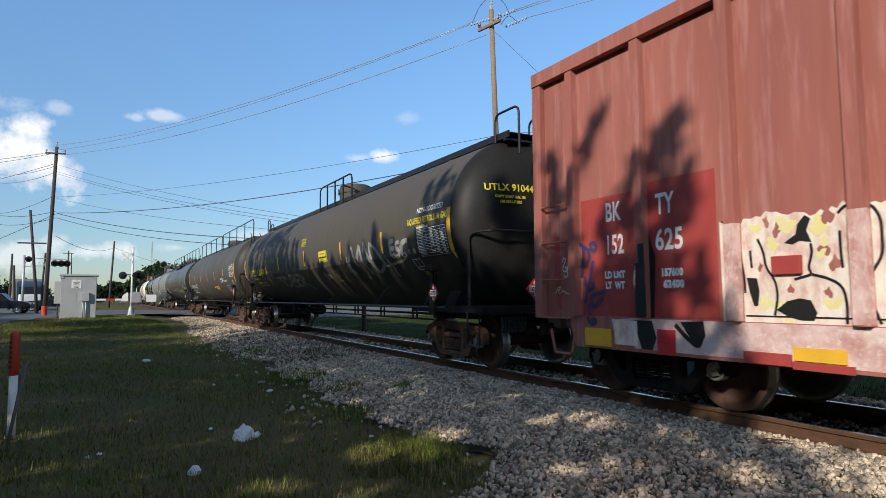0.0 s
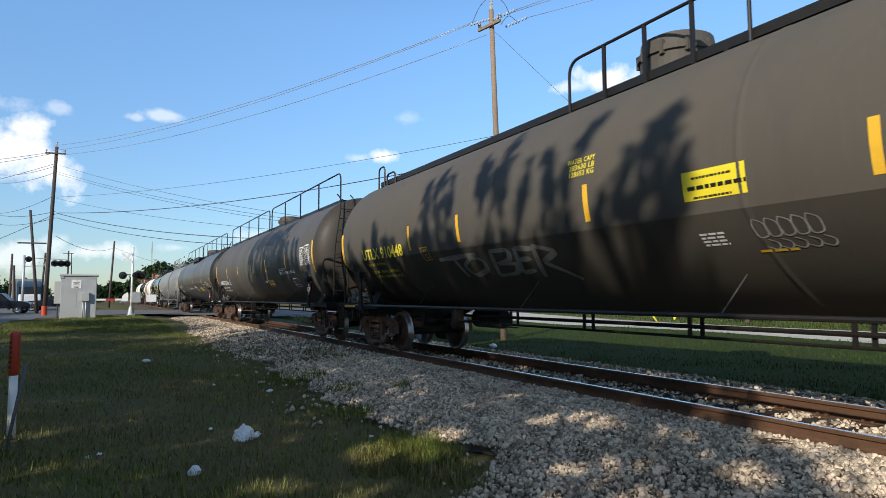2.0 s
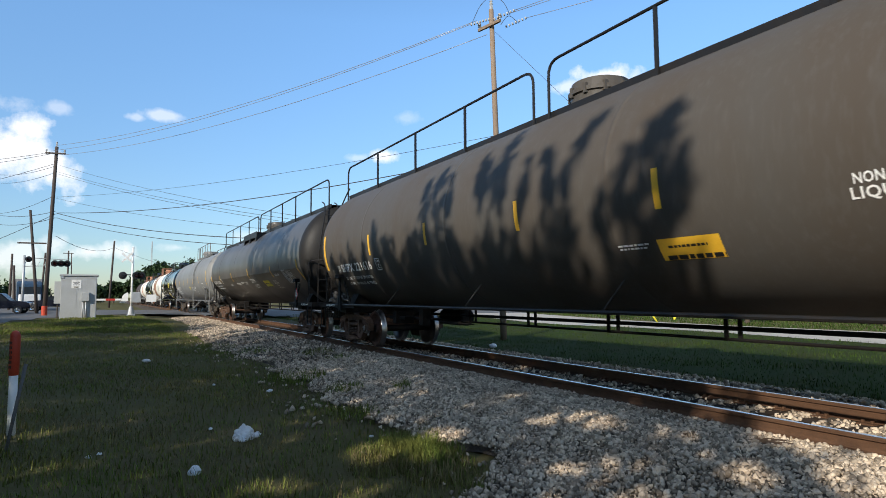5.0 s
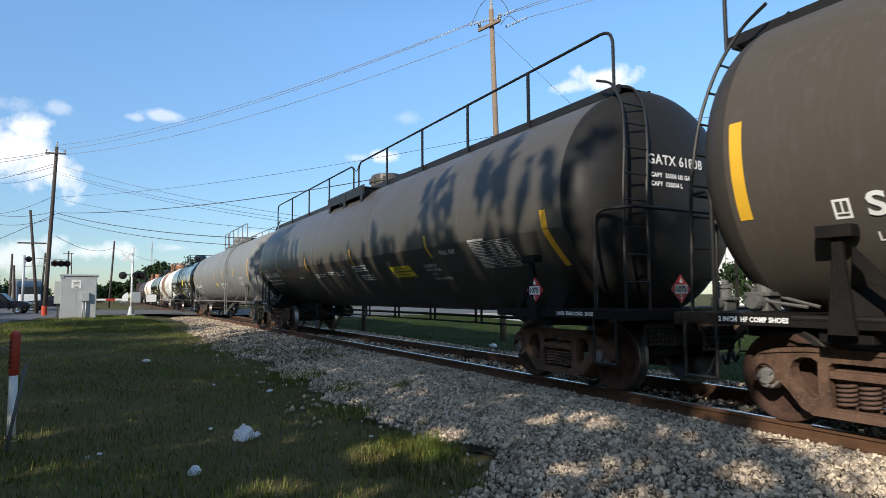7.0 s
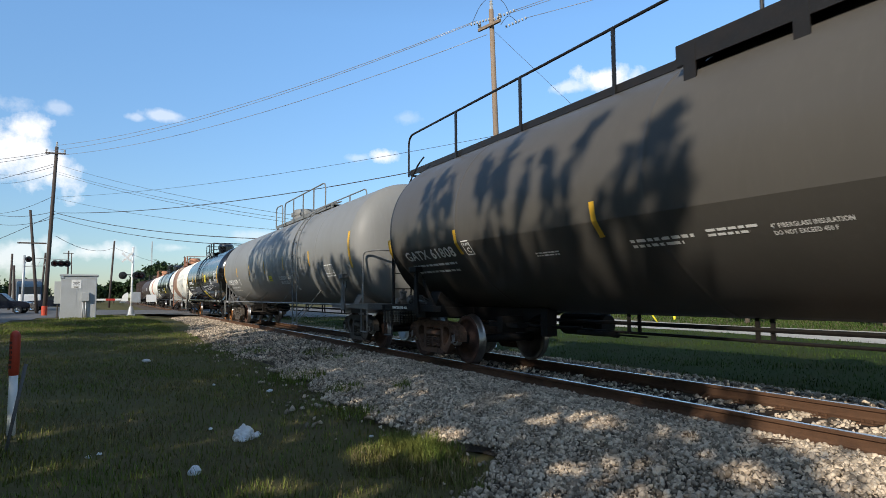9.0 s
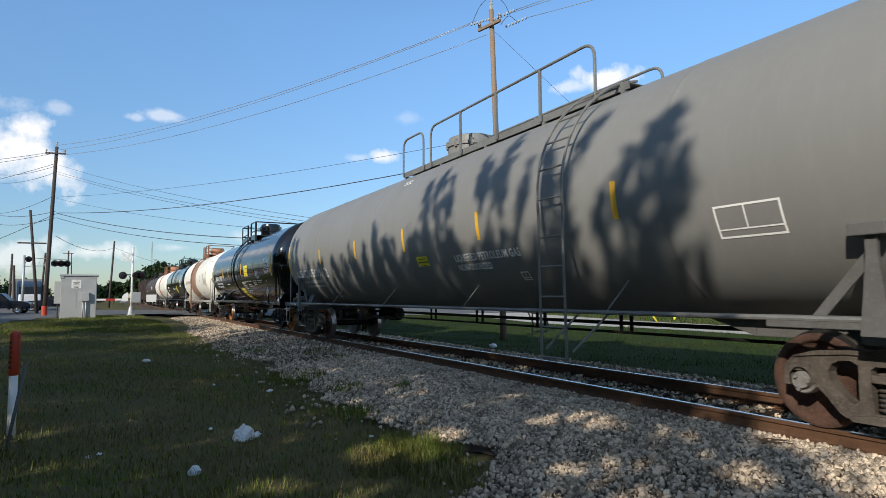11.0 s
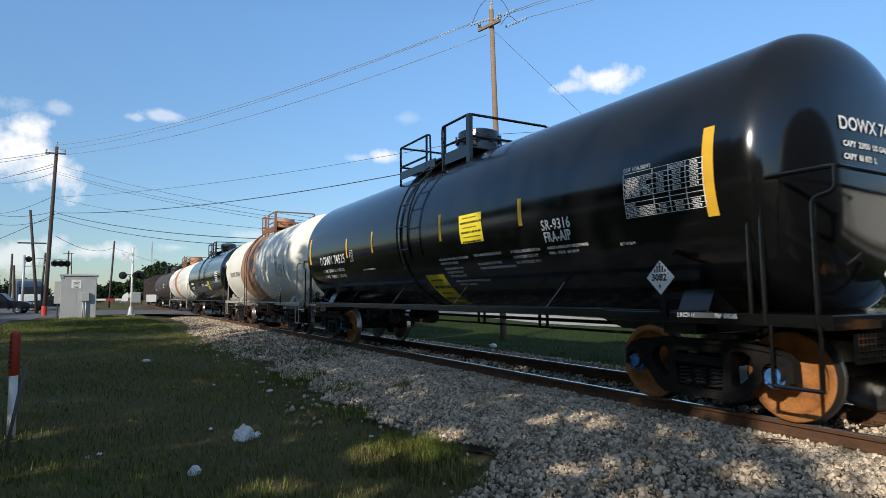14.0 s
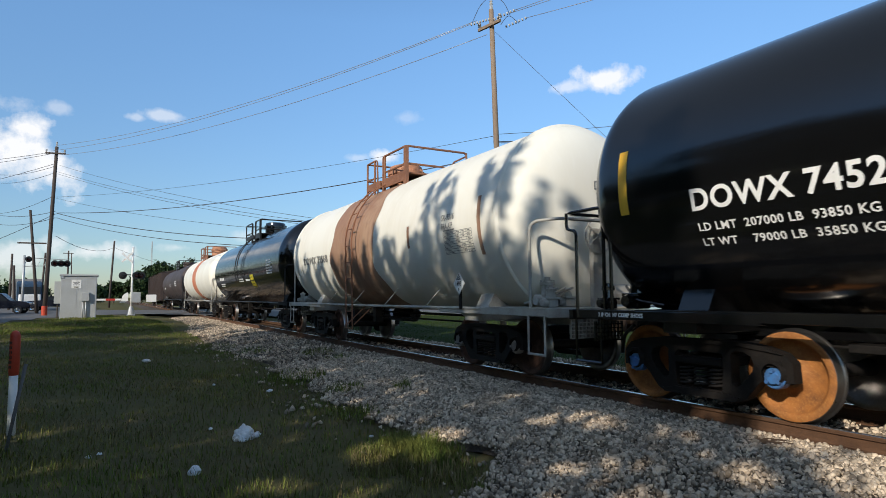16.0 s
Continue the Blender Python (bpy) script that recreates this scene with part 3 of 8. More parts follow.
def blades(name, pts, h, w, seed, material, label, lean=0.5):
    """Grass: one bent blade of three faces at each point, in one mesh."""
    rng = np.random.default_rng(seed)
    n = len(pts)
    a = rng.random(n) * 6.283
    hh = h * (0.45 + 0.9 * rng.random(n)) * (0.55 + 0.9 * clumpy(pts[:, 0] * 1.7, pts[:, 1] * 1.7, seed))
    ww = w * (0.7 + 0.6 * rng.random(n))
    dx, dy = np.cos(a), np.sin(a)
    b = a + 1.57
    ln = hh * lean * rng.random(n)
    k = []
    for t, wf in ((0.0, 1.0), (0.55, 0.75), (1.0, 0.0)):
        cx, cy, cz = pts[:, 0] + dx * ln * t * t, pts[:, 1] + dy * ln * t * t, pts[:, 2] + hh * t * (1 - 0.25 * t * rng.random(n))
        for s in ((-1, 1) if wf else (0,)):
            k.append(np.stack([cx + s * np.cos(b) * ww * wf / 2, cy + s * np.sin(b) * ww * wf / 2, cz], -1))
    v = np.stack(k, 1).reshape(-1, 3)
    o = (np.arange(n) * 5)[:, None, None]
    f = np.array([[0, 1, 3], [0, 3, 2], [2, 3, 4]])[None] + o
    return tagged(from_arrays(name, v, f.reshape(-1, 3), material), label, "grass", kind="stuff")


def clumpy(x, y, seed=0.0):
    return 0.5 + 0.25 * (np.sin(x * 1.9 + seed) * np.cos(y * 2.3 - seed) + np.sin(x * 0.7 - y * 1.1 + 2 * seed))


def grow_grass():
    rng = np.random.default_rng(11)
    n = 200000
    x = -3.6 - 38 * rng.random(n) ** 1.45
    y = -2.6 - 11.5 * rng.random(n) ** 1.1
    ok = (y < bed_edge(x) + 0.15 - 0.3 * rng.random(n)) & (rng.random(n) < 0.12 + 0.95 * clumpy(x, y))
    ok &= ~((x > -4.6) & (y < -5.2))
    x, y = x[ok], y[ok]
    p = np.stack([x, y, ground_z(x, y) - 0.01], -1)
    dry = rng.random(len(p)) < 0.15 + 0.45 * clumpy(p[:, 0] * 1.3, p[:, 1] * 1.2, 4.0) ** 2
    blades("grass", p[~dry], 0.085, 0.010, 12, M["blade"], "uneven green roadside grass", 0.8)
    blades("grass", p[dry], 0.085, 0.008, 13, M["dry_blade"], "dry straw-coloured stalks among the grass", 0.9)
    # the brighter tuft at the gravel's edge, and low weeds
    n = 5200
    r, t = 1.25 * rng.random(n) ** 0.75, rng.random(n) * 6.283
    r *= 0.82 + 0.18 * np.sin(3 * t + 1) + 0.12 * np.sin(7 * t)
    x, y = -6.0 + r * 1.05 * np.cos(t) - 0.3 * r * np.sin(t), -3.15 + 0.62 * r * np.sin(t)
    p = np.stack([x, y, np.maximum(ground_z(x, y), bed_z(x, y) - 0.03)], -1)
    edge = r > 0.55
    blades("grass", p[edge], 0.085, 0.009, 24, M["blade"], "short thin grass round a tuft at the gravel's edge", 0.9)
    blades("grass", p[~edge], 0.15, 0.010, 14, M["blade"], "tall bright grass tuft at the gravel's edge", 0.9)
    blades("grass", p[:1800] + 0.01, 0.13, 0.008, 19, M["dry_blade"], "dry stalks in the grass tuft at the gravel's edge", 0.9)
    px, py = [], []
    for cx, cy, cr, k in ((-12.5, -2.6, 0.7, 500), (-10.2, -2.4, 0.4, 260), (-15.5, -1.2, 0.5, 260), (-9.3, -1.7, 0.18, 120), (-18.5, -2.2, 0.6, 300), (-13.7, -1.3, 0.35, 160), (-8.4, -2.9, 0.4, 250), (-21, -3.0, 0.9, 420)):
        r, t = np.sqrt(rng.random(k)) * cr, rng.random(k) * 6.283
        px.append(cx + r * np.cos(t) * 1.4), py.append(cy + r * np.sin(t) * 0.8)
    x, y = np.concatenate(px), np.concatenate(py)
    blades("grass", np.stack([x, y, bed_z(x, y)], -1), 0.12, 0.010, 15, M["blade"], "weeds growing through the ballast", 1.0)
    n = 80000
    x, y = 2 - 46 * rng.random(n) ** 1.15, 4.0 + 12.2 * rng.random(n) ** 1.15
    ok = rng.random(n) < 0.4 + 0.6 * clumpy(x, y, 2.0)
    x, y = x[ok], y[ok]
    blades("grass", np.stack([x, y, ground_z(x, y) - 0.01], -1), 0.085, 0.018, 16, M["lawn_blade"], "mown green grass between track and yard road", 0.9)
    n = 16000
    x, y = 4 - 50 * rng.random(n), 22.6 + 9.0 * rng.random(n)
    blades("grass", np.stack([x, y, ground_z(x, y) - 0.01], -1), 0.16, 0.04, 17, M["lawn_blade"], "rough grass behind the yard road", 0.9)
    n = 26000
    x, y = -32 - 24 * rng.random(n), -3.2 - 8 * rng.random(n)
    ok = (y < bed_edge(x)) & ~((x < -48) & (y > -5.6)) & (x > -41 + (y + 11) * -2.2)
    x, y = x[ok], y[ok]
    blades("grass", np.stack([x, y, base_z(x, y) - 0.02], -1), 0.11, 0.022, 18, M["blade"], "longer sunlit grass round the signal cabinet", 0.9)


build_ties()
grow_grass()


# ---- trees ----
def tree(at, h, crown, base, n, leaf, seed, label, category="tree", limbs=9, open_=0.0, gaps=(), row=False, span=None):
    """A tapered trunk with limbs, and a crown of many single leaves in clumps with gaps."""
    rng, rnd = np.random.default_rng(seed), random.Random(seed)
    t = thing("tree", label, category, at=pose(*at))
    bm = B()
    top = Vector((rnd.uniform(-0.4, 0.4), rnd.uniform(-0.4, 0.4), h * 0.78))
    r0 = 0.022 * h + 0.04
    pipe(bm, [(0, 0, -0.3), (0.03, 0, 0.4), (top.x * 0.4, top.y * 0.4, h * 0.35), tuple(top)], [r0 * 1.3, r0, r0 * 0.75, r0 * 0.2], 9)
    tips = [top]
    for i in range(limbs):
        a = 2 * math.pi * (i + rnd.random() * 0.6) / limbs * 2.4
        z0 = base + (h * 0.75 - base) * rnd.random() * 0.8
        f = 1 - 0.45 * max(0, (z0 - base) / (h - base))
        e = Vector((math.cos(a) * crown * f * rnd.uniform(0.55, 0.95), math.sin(a) * crown * f * rnd.uniform(0.55, 0.95), z0 + (h - z0) * rnd.uniform(0.25, 0.6)))
        s = Vector((top.x * z0 / h, top.y * z0 / h, z0))
        m1 = s.lerp(e, 0.5) + Vector((0, 0, -0.2))
        pipe(bm, [s, m1, e], [r0 * 0.4, r0 * 0.25, r0 * 0.07], 6)
        tips += [e, m1.lerp(e, 0.5)]
    part("trunk", bm, M["bark"], t, smooth=True)
    k = max(8, n // 170)
    cl = []
    while len(cl) < k:
        q = rng.normal(size=3)
        q = q / np.linalg.norm(q) * rng.random() ** 0.4
        c = np.array([q[0] * crown, q[1] * crown, base + (h - base) * (0.5 + 0.5 * q[2])])
        wob = 0.78 + 0.22 * math.sin(3 * math.atan2(q[1], q[0]) + seed) * math.cos(4 * q[2])
        c[:2] *= wob
        cl.append(c)
    cl = np.array(cl + [np.array(q[:]) for q in tips])
    which = rng.integers(0, len(cl), n)
    spread = crown * (0.16 - 0.06 * open_)
    p = cl[which] + rng.normal(size=(n, 3)) * spread * np.array([1, 1, 0.75])
    if row:
        p = trim_row(p + np.array(at), rng)
        if span:
            p = np.concatenate([p, fill_row(rng, *span)])
        p = p - np.array(at)
    for g, rad in gaps:                      # openings in the foliage
        w = p + np.array(at) - np.array(g)
        along = w @ np.array(SUN_DIR)
        off = np.linalg.norm(w - along[:, None] * np.array(SUN_DIR), axis=1)
        p = p[off > rad]
    n = len(p)
    d = rng.normal(size=(n, 3)); d /= np.linalg.norm(d, axis=1)[:, None]
    u = np.cross(d, rng.normal(size=(n, 3))); u /= np.linalg.norm(u, axis=1)[:, None]
    s = leaf * (0.6 + 0.8 * rng.random((n, 1)))
    v = np.stack([p - d * s, p + u * s * 0.45 + d * s * 0.1, p + d * s, p - u * s * 0.45 + d * s * 0.1], 1).reshape(-1, 3)
    ob = from_arrays("crown", v, np.arange(n * 4).reshape(n, 4), M["leaf"])
    ob.parent = t
    return t


# where the sun finds openings between the crowns: place of the fleck and its half width
FLECKS = [((-5.75, -0.98, -0.25), 0.13), ((-5.35, -0.95, -0.25), 0.14), ((-5.9, -1.35, -0.28), 0.08), ((-4.5, -2.3, -0.3), 0.09), ((-3.35, -1.3, -0.25), 0.10), ((-3.45, -0.3, -0.2), 0.09),
          ((-2.75, -0.6, -0.2), 0.14), ((-2.6, -0.3, -0.2), 0.10), ((-2.4, -0.95, -0.22), 0.14), ((-4.75, 0.0, -0.08), 0.07), ((-3.9, 0.0, -0.08), 0.12), ((-3.4, 0.0, -0.08), 0.10),
          ((-6.3, -2.7, -0.35), 0.13), ((-6.2, -3.5, -0.4), 0.17), ((-5.85, -3.1, -0.4), 0.16), ((-5.5, -2.9, -0.4), 0.13), ((-5.6, -4.7, -0.42), 0.12), ((-5.15, -4.1, -0.42), 0.13), ((-5.05, -3.6, -0.4), 0.12)]


def sun_gaps():
    """Each opening is ragged: a few small holes close together, drawn out along the shadow."""
    rnd, out = random.Random(3), []
    for (x, y, z), r in FLECKS:
        for _ in range(6):
            a, d = rnd.random() * 6.28, rnd.random() ** 0.5 * r * 1.5
            out.append(((x + d * 1.5 * math.cos(a), y + d * math.sin(a), z), 0.05 + r * rnd.uniform(0.4, 0.8)))
    return out


# the row's top as the sun sees it, at the depth ROW_Y: solid crown below the line, single sprays above it
ROW_Y = -15.5
SKYLINE_X = (-60, -20.5, -18.6, -17.5, -12.4, -11.0, -8.0, -5.0, -2.4, -1.7, -0.9, -0.2, 0.4, 1.2, 1.6, 2.3, 2.55, 2.85, 3.1, 3.5, 4.1, 4.35, 4.75, 4.95, 6.5, 30)
SKYLINE_Z = (8.4, 8.6, 9.3, 12.2, 12.1, 10.4, 10.3, 10.5, 10.6, 10.9, 10.85, 10.3, 10.65, 10.65, 10.3, 10.4, 9.8, 9.75, 10.3, 10.5, 10.5, 10.15, 9.6, 8.75, 8.6, 8.0)
# sprays: foot and tip as (across, height), half width
SPRAYS = [((3.72, 10.5), (4.0, 11.45), 0.17), ((3.85, 11.2), (4.12, 11.62), 0.20), ((4.1, 10.4), (4.3, 11.15), 0.12), ((3.35, 10.5), (3.42, 11.12), 0.10), ((3.0, 10.3), (3.1, 10.8), 0.09), ((2.62, 11.45), (3.02, 12.1), 0.08),
          ((2.02, 10.4), (2.0, 11.7), 0.09), ((2.35, 10.3), (2.42, 11.35), 0.07), ((0.75, 10.9), (1.0, 12.5), 0.13), ((0.35, 10.9), (0.3, 11.9), 0.14), ((1.35, 10.7), (1.55, 11.5), 0.08), ((-1.2, 11.0), (-1.2, 12.15), 0.13), ((-0.8, 11.0), (-0.75, 11.75), 0.08), ((-1.65, 11.0), (-1.75, 11.9), 0.12)]


def more_sprays():
    rnd, out, x = random.Random(8), list(SPRAYS), -2.4
    while x > -18.0:
        z = float(np.interp(x, SKYLINE_X, SKYLINE_Z))
        tall = rnd.random() ** 2
        out.append(((x, z - 0.3), (x + rnd.uniform(-0.3, 0.3), z + 0.15 + 0.95 * tall), rnd.uniform(0.07, 0.24)))
        x -= rnd.uniform(0.3, 1.5)
    return out


def row_across(p):
    """Where points fall on the plane y = ROW_Y, looking along the sun: across, height."""
    k = (ROW_Y - p[:, 1]) / SUN_DIR.y
    return p[:, 0] + SUN_DIR.x * k, p[:, 2] + SUN_DIR.z * k


def trim_row(p, rng):
    """Leave no leaf above the row's top line, which wavers leaf by leaf; the lower crowns are thinner and let some sun through."""
    a, z = row_across(p)
    top = np.interp(a, SKYLINE_X, SKYLINE_Z) - 0.25 + 0.12 * np.sin(a * 9.0) + 0.09 * np.sin(a * 23.0 + 1)
    thin = np.minimum(1, 0.31 + 0.25 * smooth01(7.9, 8.8, z) + 0.25 * smooth01(-2.0, -6.0, a) + 0.7 * smooth01(4.0, 4.9, a))
    return p[(z < top) & (rng.random(len(p)) < thin)]


def fill_row(rng, x0, x1):
    """The upper crown under the top line between x0 and x1, in upright clumps, and the sprays that stand out of it."""
    parts = []

    def clumps(c, k, sx, sz):
        """k leaves about each centre, in a slanting upright tuft."""
        n = len(c)
        t = rng.normal(size=(n, k))
        lean = rng.normal(size=(n, 1)) * 0.25 + 0.12
        parts.append(np.stack([c[:, :1] + lean * t * sz + rng.normal(size=(n, k)) * sx, ROW_Y + rng.normal(size=(n, k)) * 0.35, c[:, 1:] + t * sz], -1).reshape(-1, 3))

    n = int(36 * (x1 - x0))                   # a thick body, and ragged tufts along its top
    a = x0 + (x1 - x0) * rng.random(n)
    top = np.interp(a, SKYLINE_X, SKYLINE_Z)
    d = 0.6 + rng.random(n) ** 0.8 * 2.2
    ok = top > 9.0
    clumps(np.stack([a, top - d], -1)[ok], 9, 0.065, 0.16)
    n = int(13 * (x1 - x0))
    a = x0 + (x1 - x0) * rng.random(n)
    top = np.interp(a, SKYLINE_X, SKYLINE_Z)
    clumps(np.stack([a, top - 0.05 - 0.6 * rng.random(n)], -1)[top > 9.0], 8, 0.045, 0.17)
    for (fa, fz), (ta, tz), w in more_sprays():
        if not x0 <= fa < x1:
            continue
        L = math.hypot(ta - fa, tz - fz)
        k = max(4, int(9 * L + 80 * L * w))
        t = rng.random(k)
        wide = w * (1.5 - 0.9 * t)
        clumps(np.stack([fa + (ta - fa) * t + rng.uniform(-1, 1, k) * wide, fz + (tz - fz) * t], -1), 4, 0.045, 0.10)
    p = np.concatenate(parts)
    y = p[:, 1] - ROW_Y                      # slide along the sun's way, so that the outline stays
    p[:, 0] += SUN_DIR.x / SUN_DIR.y * y
    p[:, 2] += SUN_DIR.z / SUN_DIR.y * y
    return p


SUN_FLECKS = sun_gaps()
# the row behind the camera whose shade falls on ground and train: place, height, crown, its foot, leaves, stretch of the row's top
for i, (x, y, h, cr, base, n, span) in enumerate(((0.9, -17.0, 11.6, 4.2, 2.0, 12000, None), (-6.4, -17.6, 11.8, 4.5, 2.2, 16000, (-8.6, -4.6)), (-14.0, -17.0, 12.4, 4.5, 2.0, 16000, (-19.0, -12.2)), (6.6, -14.8, 9.4, 3.2, 1.4, 14000, None),
                                                  (1.7, -15.5, 11.6, 3.1, 1.4, 18000, (-0.5, 5.0)), (-2.8, -15.6, 11.4, 3.0, 1.2, 16000, (-4.6, -0.5)), (-10.2, -16.0, 11.2, 2.9, 1.2, 16000, (-12.2, -8.6)), (-19.6, -18.0, 8.6, 3.6, 1.4, 13000, None), (-26.0, -17.0, 8.4, 4.0, 5.2, 9000, None), (-33.0, -17.2, 8.2, 3.8, 5.4, 8000, None))):
    tree((x, y, float(base_z(x, y))), h, cr, base, n, 0.15, 30 + i, "leafy green shade tree standing behind the grass verge", limbs=10, open_=0.5, gaps=SUN_FLECKS, row=True, span=span)

# a taller belt of trees farther back
for i in range(12):
    x = -48 + i * 8.5
    tree((x, -37 - 2.5 * (i % 2), -0.4), 14.5 + (i * 7 % 3) * 0.8, 5.8, 1.0, 7500, 0.42, 130 + i, "dense green tree in the belt behind the verge", limbs=7)

# ---- poles and wires ----
def wire_between(pairs, r=0.016, sag=0.02, name="power_line", label="slack dark overhead wire strung between poles", n=14, m="wire"):
    for a, b in pairs:
        a, b = Vector(a), Vector(b)
        L = (b - a).length
        pts = [a.lerp(b, i / n) - Vector((0, 0, 4 * sag * L * (i / n) * (1 - i / n))) for i in range(n + 1)]
        w = finish(name, pipe(B(), pts, r, 5), M[m], smooth=True)
        tagged(w, label, "wire", "overhead wires")


def utility_pole(base, top, r, material, label, arms=(), seg=14):
    """A round wooden pole; arms: (height from the top, half length, direction, insulators)."""
    p = thing("utility_pole", label, "utility pole", "wooden utility poles", at=pose(base[0], base[1], base[2]))
    d = Vector(top) - Vector(base)
    part("pole", pipe(B(), [(0, 0, -0.4), tuple(d * 0.33), tuple(d * 0.66), tuple(d)], [r, r * 0.93, r * 0.84, r * 0.74], seg), material, p, smooth=True)
    for down, half, ang, ins in arms:
        c = d * (1 - down / d.length)
        u = Vector((math.cos(radians(ang)), math.sin(radians(ang)), 0))
        bm = B()
        box(bm, -half, half, -0.05, 0.05, -0.06, 0.06, Matrix.Translation(c + u.cross(Vector((0, 0, 1))) * (r + 0.02)) @ pose(0, 0, 0, 0, 0, ang), 0.006)
        part("crossarm", bm, material, p)
        for k in ins:
            bm = B()
            q = c + u * k * half + u.cross(Vector((0, 0, 1))) * (r + 0.02)
            lathe(bm, [(0.05, 0.0), (0.05, 0.03), (0.12, 0.03), (0.13, 0.075), (0.17, 0.04), (0.19, 0.08), (0.23, 0.04), (0.25, 0.07), (0.30, 0.03), (0.30, 0.0)], 10, "z", q, caps=False)
            part("insulator", bm, M["insulator"], p)
    return p


RP_BASE, RP_TOP = (-19.66, 7.62, -0.40), (-19.90, 7.37, 13.02)
LP_BASE, LP_TOP = (-54.29, -10.12, -0.06), (-54.31, -9.78, 12.9)
rp = utility_pole(RP_BASE, RP_TOP, 0.132, M["pole_wood"], "tall weathered wooden utility pole with a short crossarm beyond the track", [(0.72, 0.62, 12, (-0.9, 0.95))])
lp = utility_pole(LP_BASE, LP_TOP, 0.155, M["pole_dark"], "dark leaning wooden utility pole with crossarm beside the road", [(0.55, 0.68, 78, (-0.9, 0.9))])
for pole, base, top in ((rp, RP_BASE, RP_TOP), (lp, LP_BASE, LP_TOP)):
    d = Vector(top) - Vector(base)
    bm = B()
    box(bm, d.x - 0.05, d.x + 0.05, d.y - 0.05, d.y + 0.05, d.z, d.z + 0.18, bevel=0.01)
    lathe(bm, [(0.18, 0.0), (0.18, 0.05), (0.24, 0.08), (0.30, 0.04), (0.36, 0.07), (0.42, 0.0)], 10, "z", d, caps=False)
    part("top_insulator", bm, M["insulator"], pole)
bm = B()                                               # jumper loops and dead-end strings
d = Vector(RP_TOP) - Vector(RP_BASE)
pipe(bm, bend([d + Vector((-0.55, -0.62, -0.55)), d + Vector((-0.3, -0.35, 0.25)), d + Vector((0.1, 0.0, 0.62)), d + Vector((0.45, 0.35, 0.2)), d + Vector((0.55, 0.55, -0.35))], 0.4, 6), 0.012, 5)
pipe(bm, bend([d + Vector((0.1, 0.4, -0.6)), d + Vector((0.35, 0.6, -0.2)), d + Vector((0.75, 0.85, -0.7))], 0.3, 6), 0.012, 5)
part("jumper_wire", bm, M["wire"], rp)
for a, b in (((-0.55, -0.62, -0.55), (-0.02, -0.1, -0.42)), ((0.1, 0.1, -0.42), (0.72, 0.62, -0.2)), ((0.35, 0.5, -0.75), (1.0, 1.0, -0.55))):
    bm = B()
    a, b = d + Vector(a), d + Vector(b)
    for i in range(7):
        q = a.lerp(b, i / 6)
        w = (b - a).normalized() * 0.03
        pipe(bm, [q - w, q + w], 0.055, 8)
    part("insulator_string", bm, M["insulator"], rp)
bm = B()
part("paint_band", pipe(bm, [(0.0, 0.0, -0.1), (0.005, 0.0, 0.75)], 0.196, 14), M["orange_plastic"], lp, "faded orange paint round the pole's foot")

LT, RT = Vector(LP_TOP), Vector(RP_TOP)
wire_between([(LT + Vector((0.2, -0.5, -0.45)), RT + Vector((-0.55, -0.62, -0.52))), (LT + Vector((0.1, 0.05, 0.1)), RT + Vector((-0.4, -0.45, -0.40))), (LT + Vector((0.2, 0.55, -0.6)), RT + Vector((-0.1, -0.15, -1.05)))], 0.014, 0.022, label="slack grey overhead wire strung between poles", m="wire_grey")
wire_between([(RT + Vector((0.72, 0.62, -0.2)), (-4.0, 14.0, 13.4)), (RT + Vector((0.6, 0.5, -0.3)), (-4.4, 13.8, 13.0)), (RT + Vector((1.0, 1.0, -0.55)), (-2.0, 16.5, 12.6))], 0.012, 0.01, label="slack grey overhead wire strung between poles", m="wire_grey")
wire_between([(RT + Vector((0.1, 0.1, -0.95)), (-13.6, 12.6, 3.0))], 0.008, 0.0, "guy_wire", "thin steel guy wire stretched from the pole")
# lower cables from the roadside pole
wire_between([((-54.3, -9.6, 11.5), (-24.2, 3.42, 4.36)), ((-54.3, -9.6, 10.95), (-24.2, 3.42, 4.21)), ((-54.3, -9.65, 10.8), (-24.2, 3.42, 4.04)), ((-54.3, -9.65, 9.0), RT + Vector((0.05, 0.05, -5.3))), ((-54.3, -9.65, 8.9), (-24.2, 3.42, 3.9))], 0.010, 0.012)
wire_between([((-54.3, -9.6, 7.78), RT + Vector((0.1, 0.0, -6.12))), ((-54.3, -9.6, 7.75), (-24.2, 3.42, 3.7))], 0.022, 0.0172, "phone_cable", "thick black telephone cable hung low between poles")
wire_between([((-54.3, -9.6, 7.4), (-24.2, 3.42, 3.4))], 0.018, 0.02, "phone_cable", "thick black telephone cable hung low between poles")
wire_between([(LT + Vector((0, -0.5, -0.5)), (-62, -18.07, 12.2)), (LT + Vector((0, -0.4, -0.6)), (-62, -18.37, 11.7)), ((-54.3, -9.8, 11.4), (-79.4, -16.53, 14.6)), ((-54.3, -9.8, 10.9), (-79.4, -16.43, 13.7)), ((-54.3, -9.8, 9.1), (-79.4, -16.33, 10.4)), ((-54.3, -9.8, 11.6), (-60, -17.05, 9.8))], 0.018, 0.01)
wire_between([((-54.3, -9.7, 7.9), (-79.4, -16.33, 10.2)), ((-54.3, -9.7, 7.4), (-79.4, -16.33, 9.2)), ((-54.3, -9.7, 7.7), (-62, -16.07, 5.2))], 0.022, 0.01, "phone_cable", "thick black telephone cable hung low between poles")
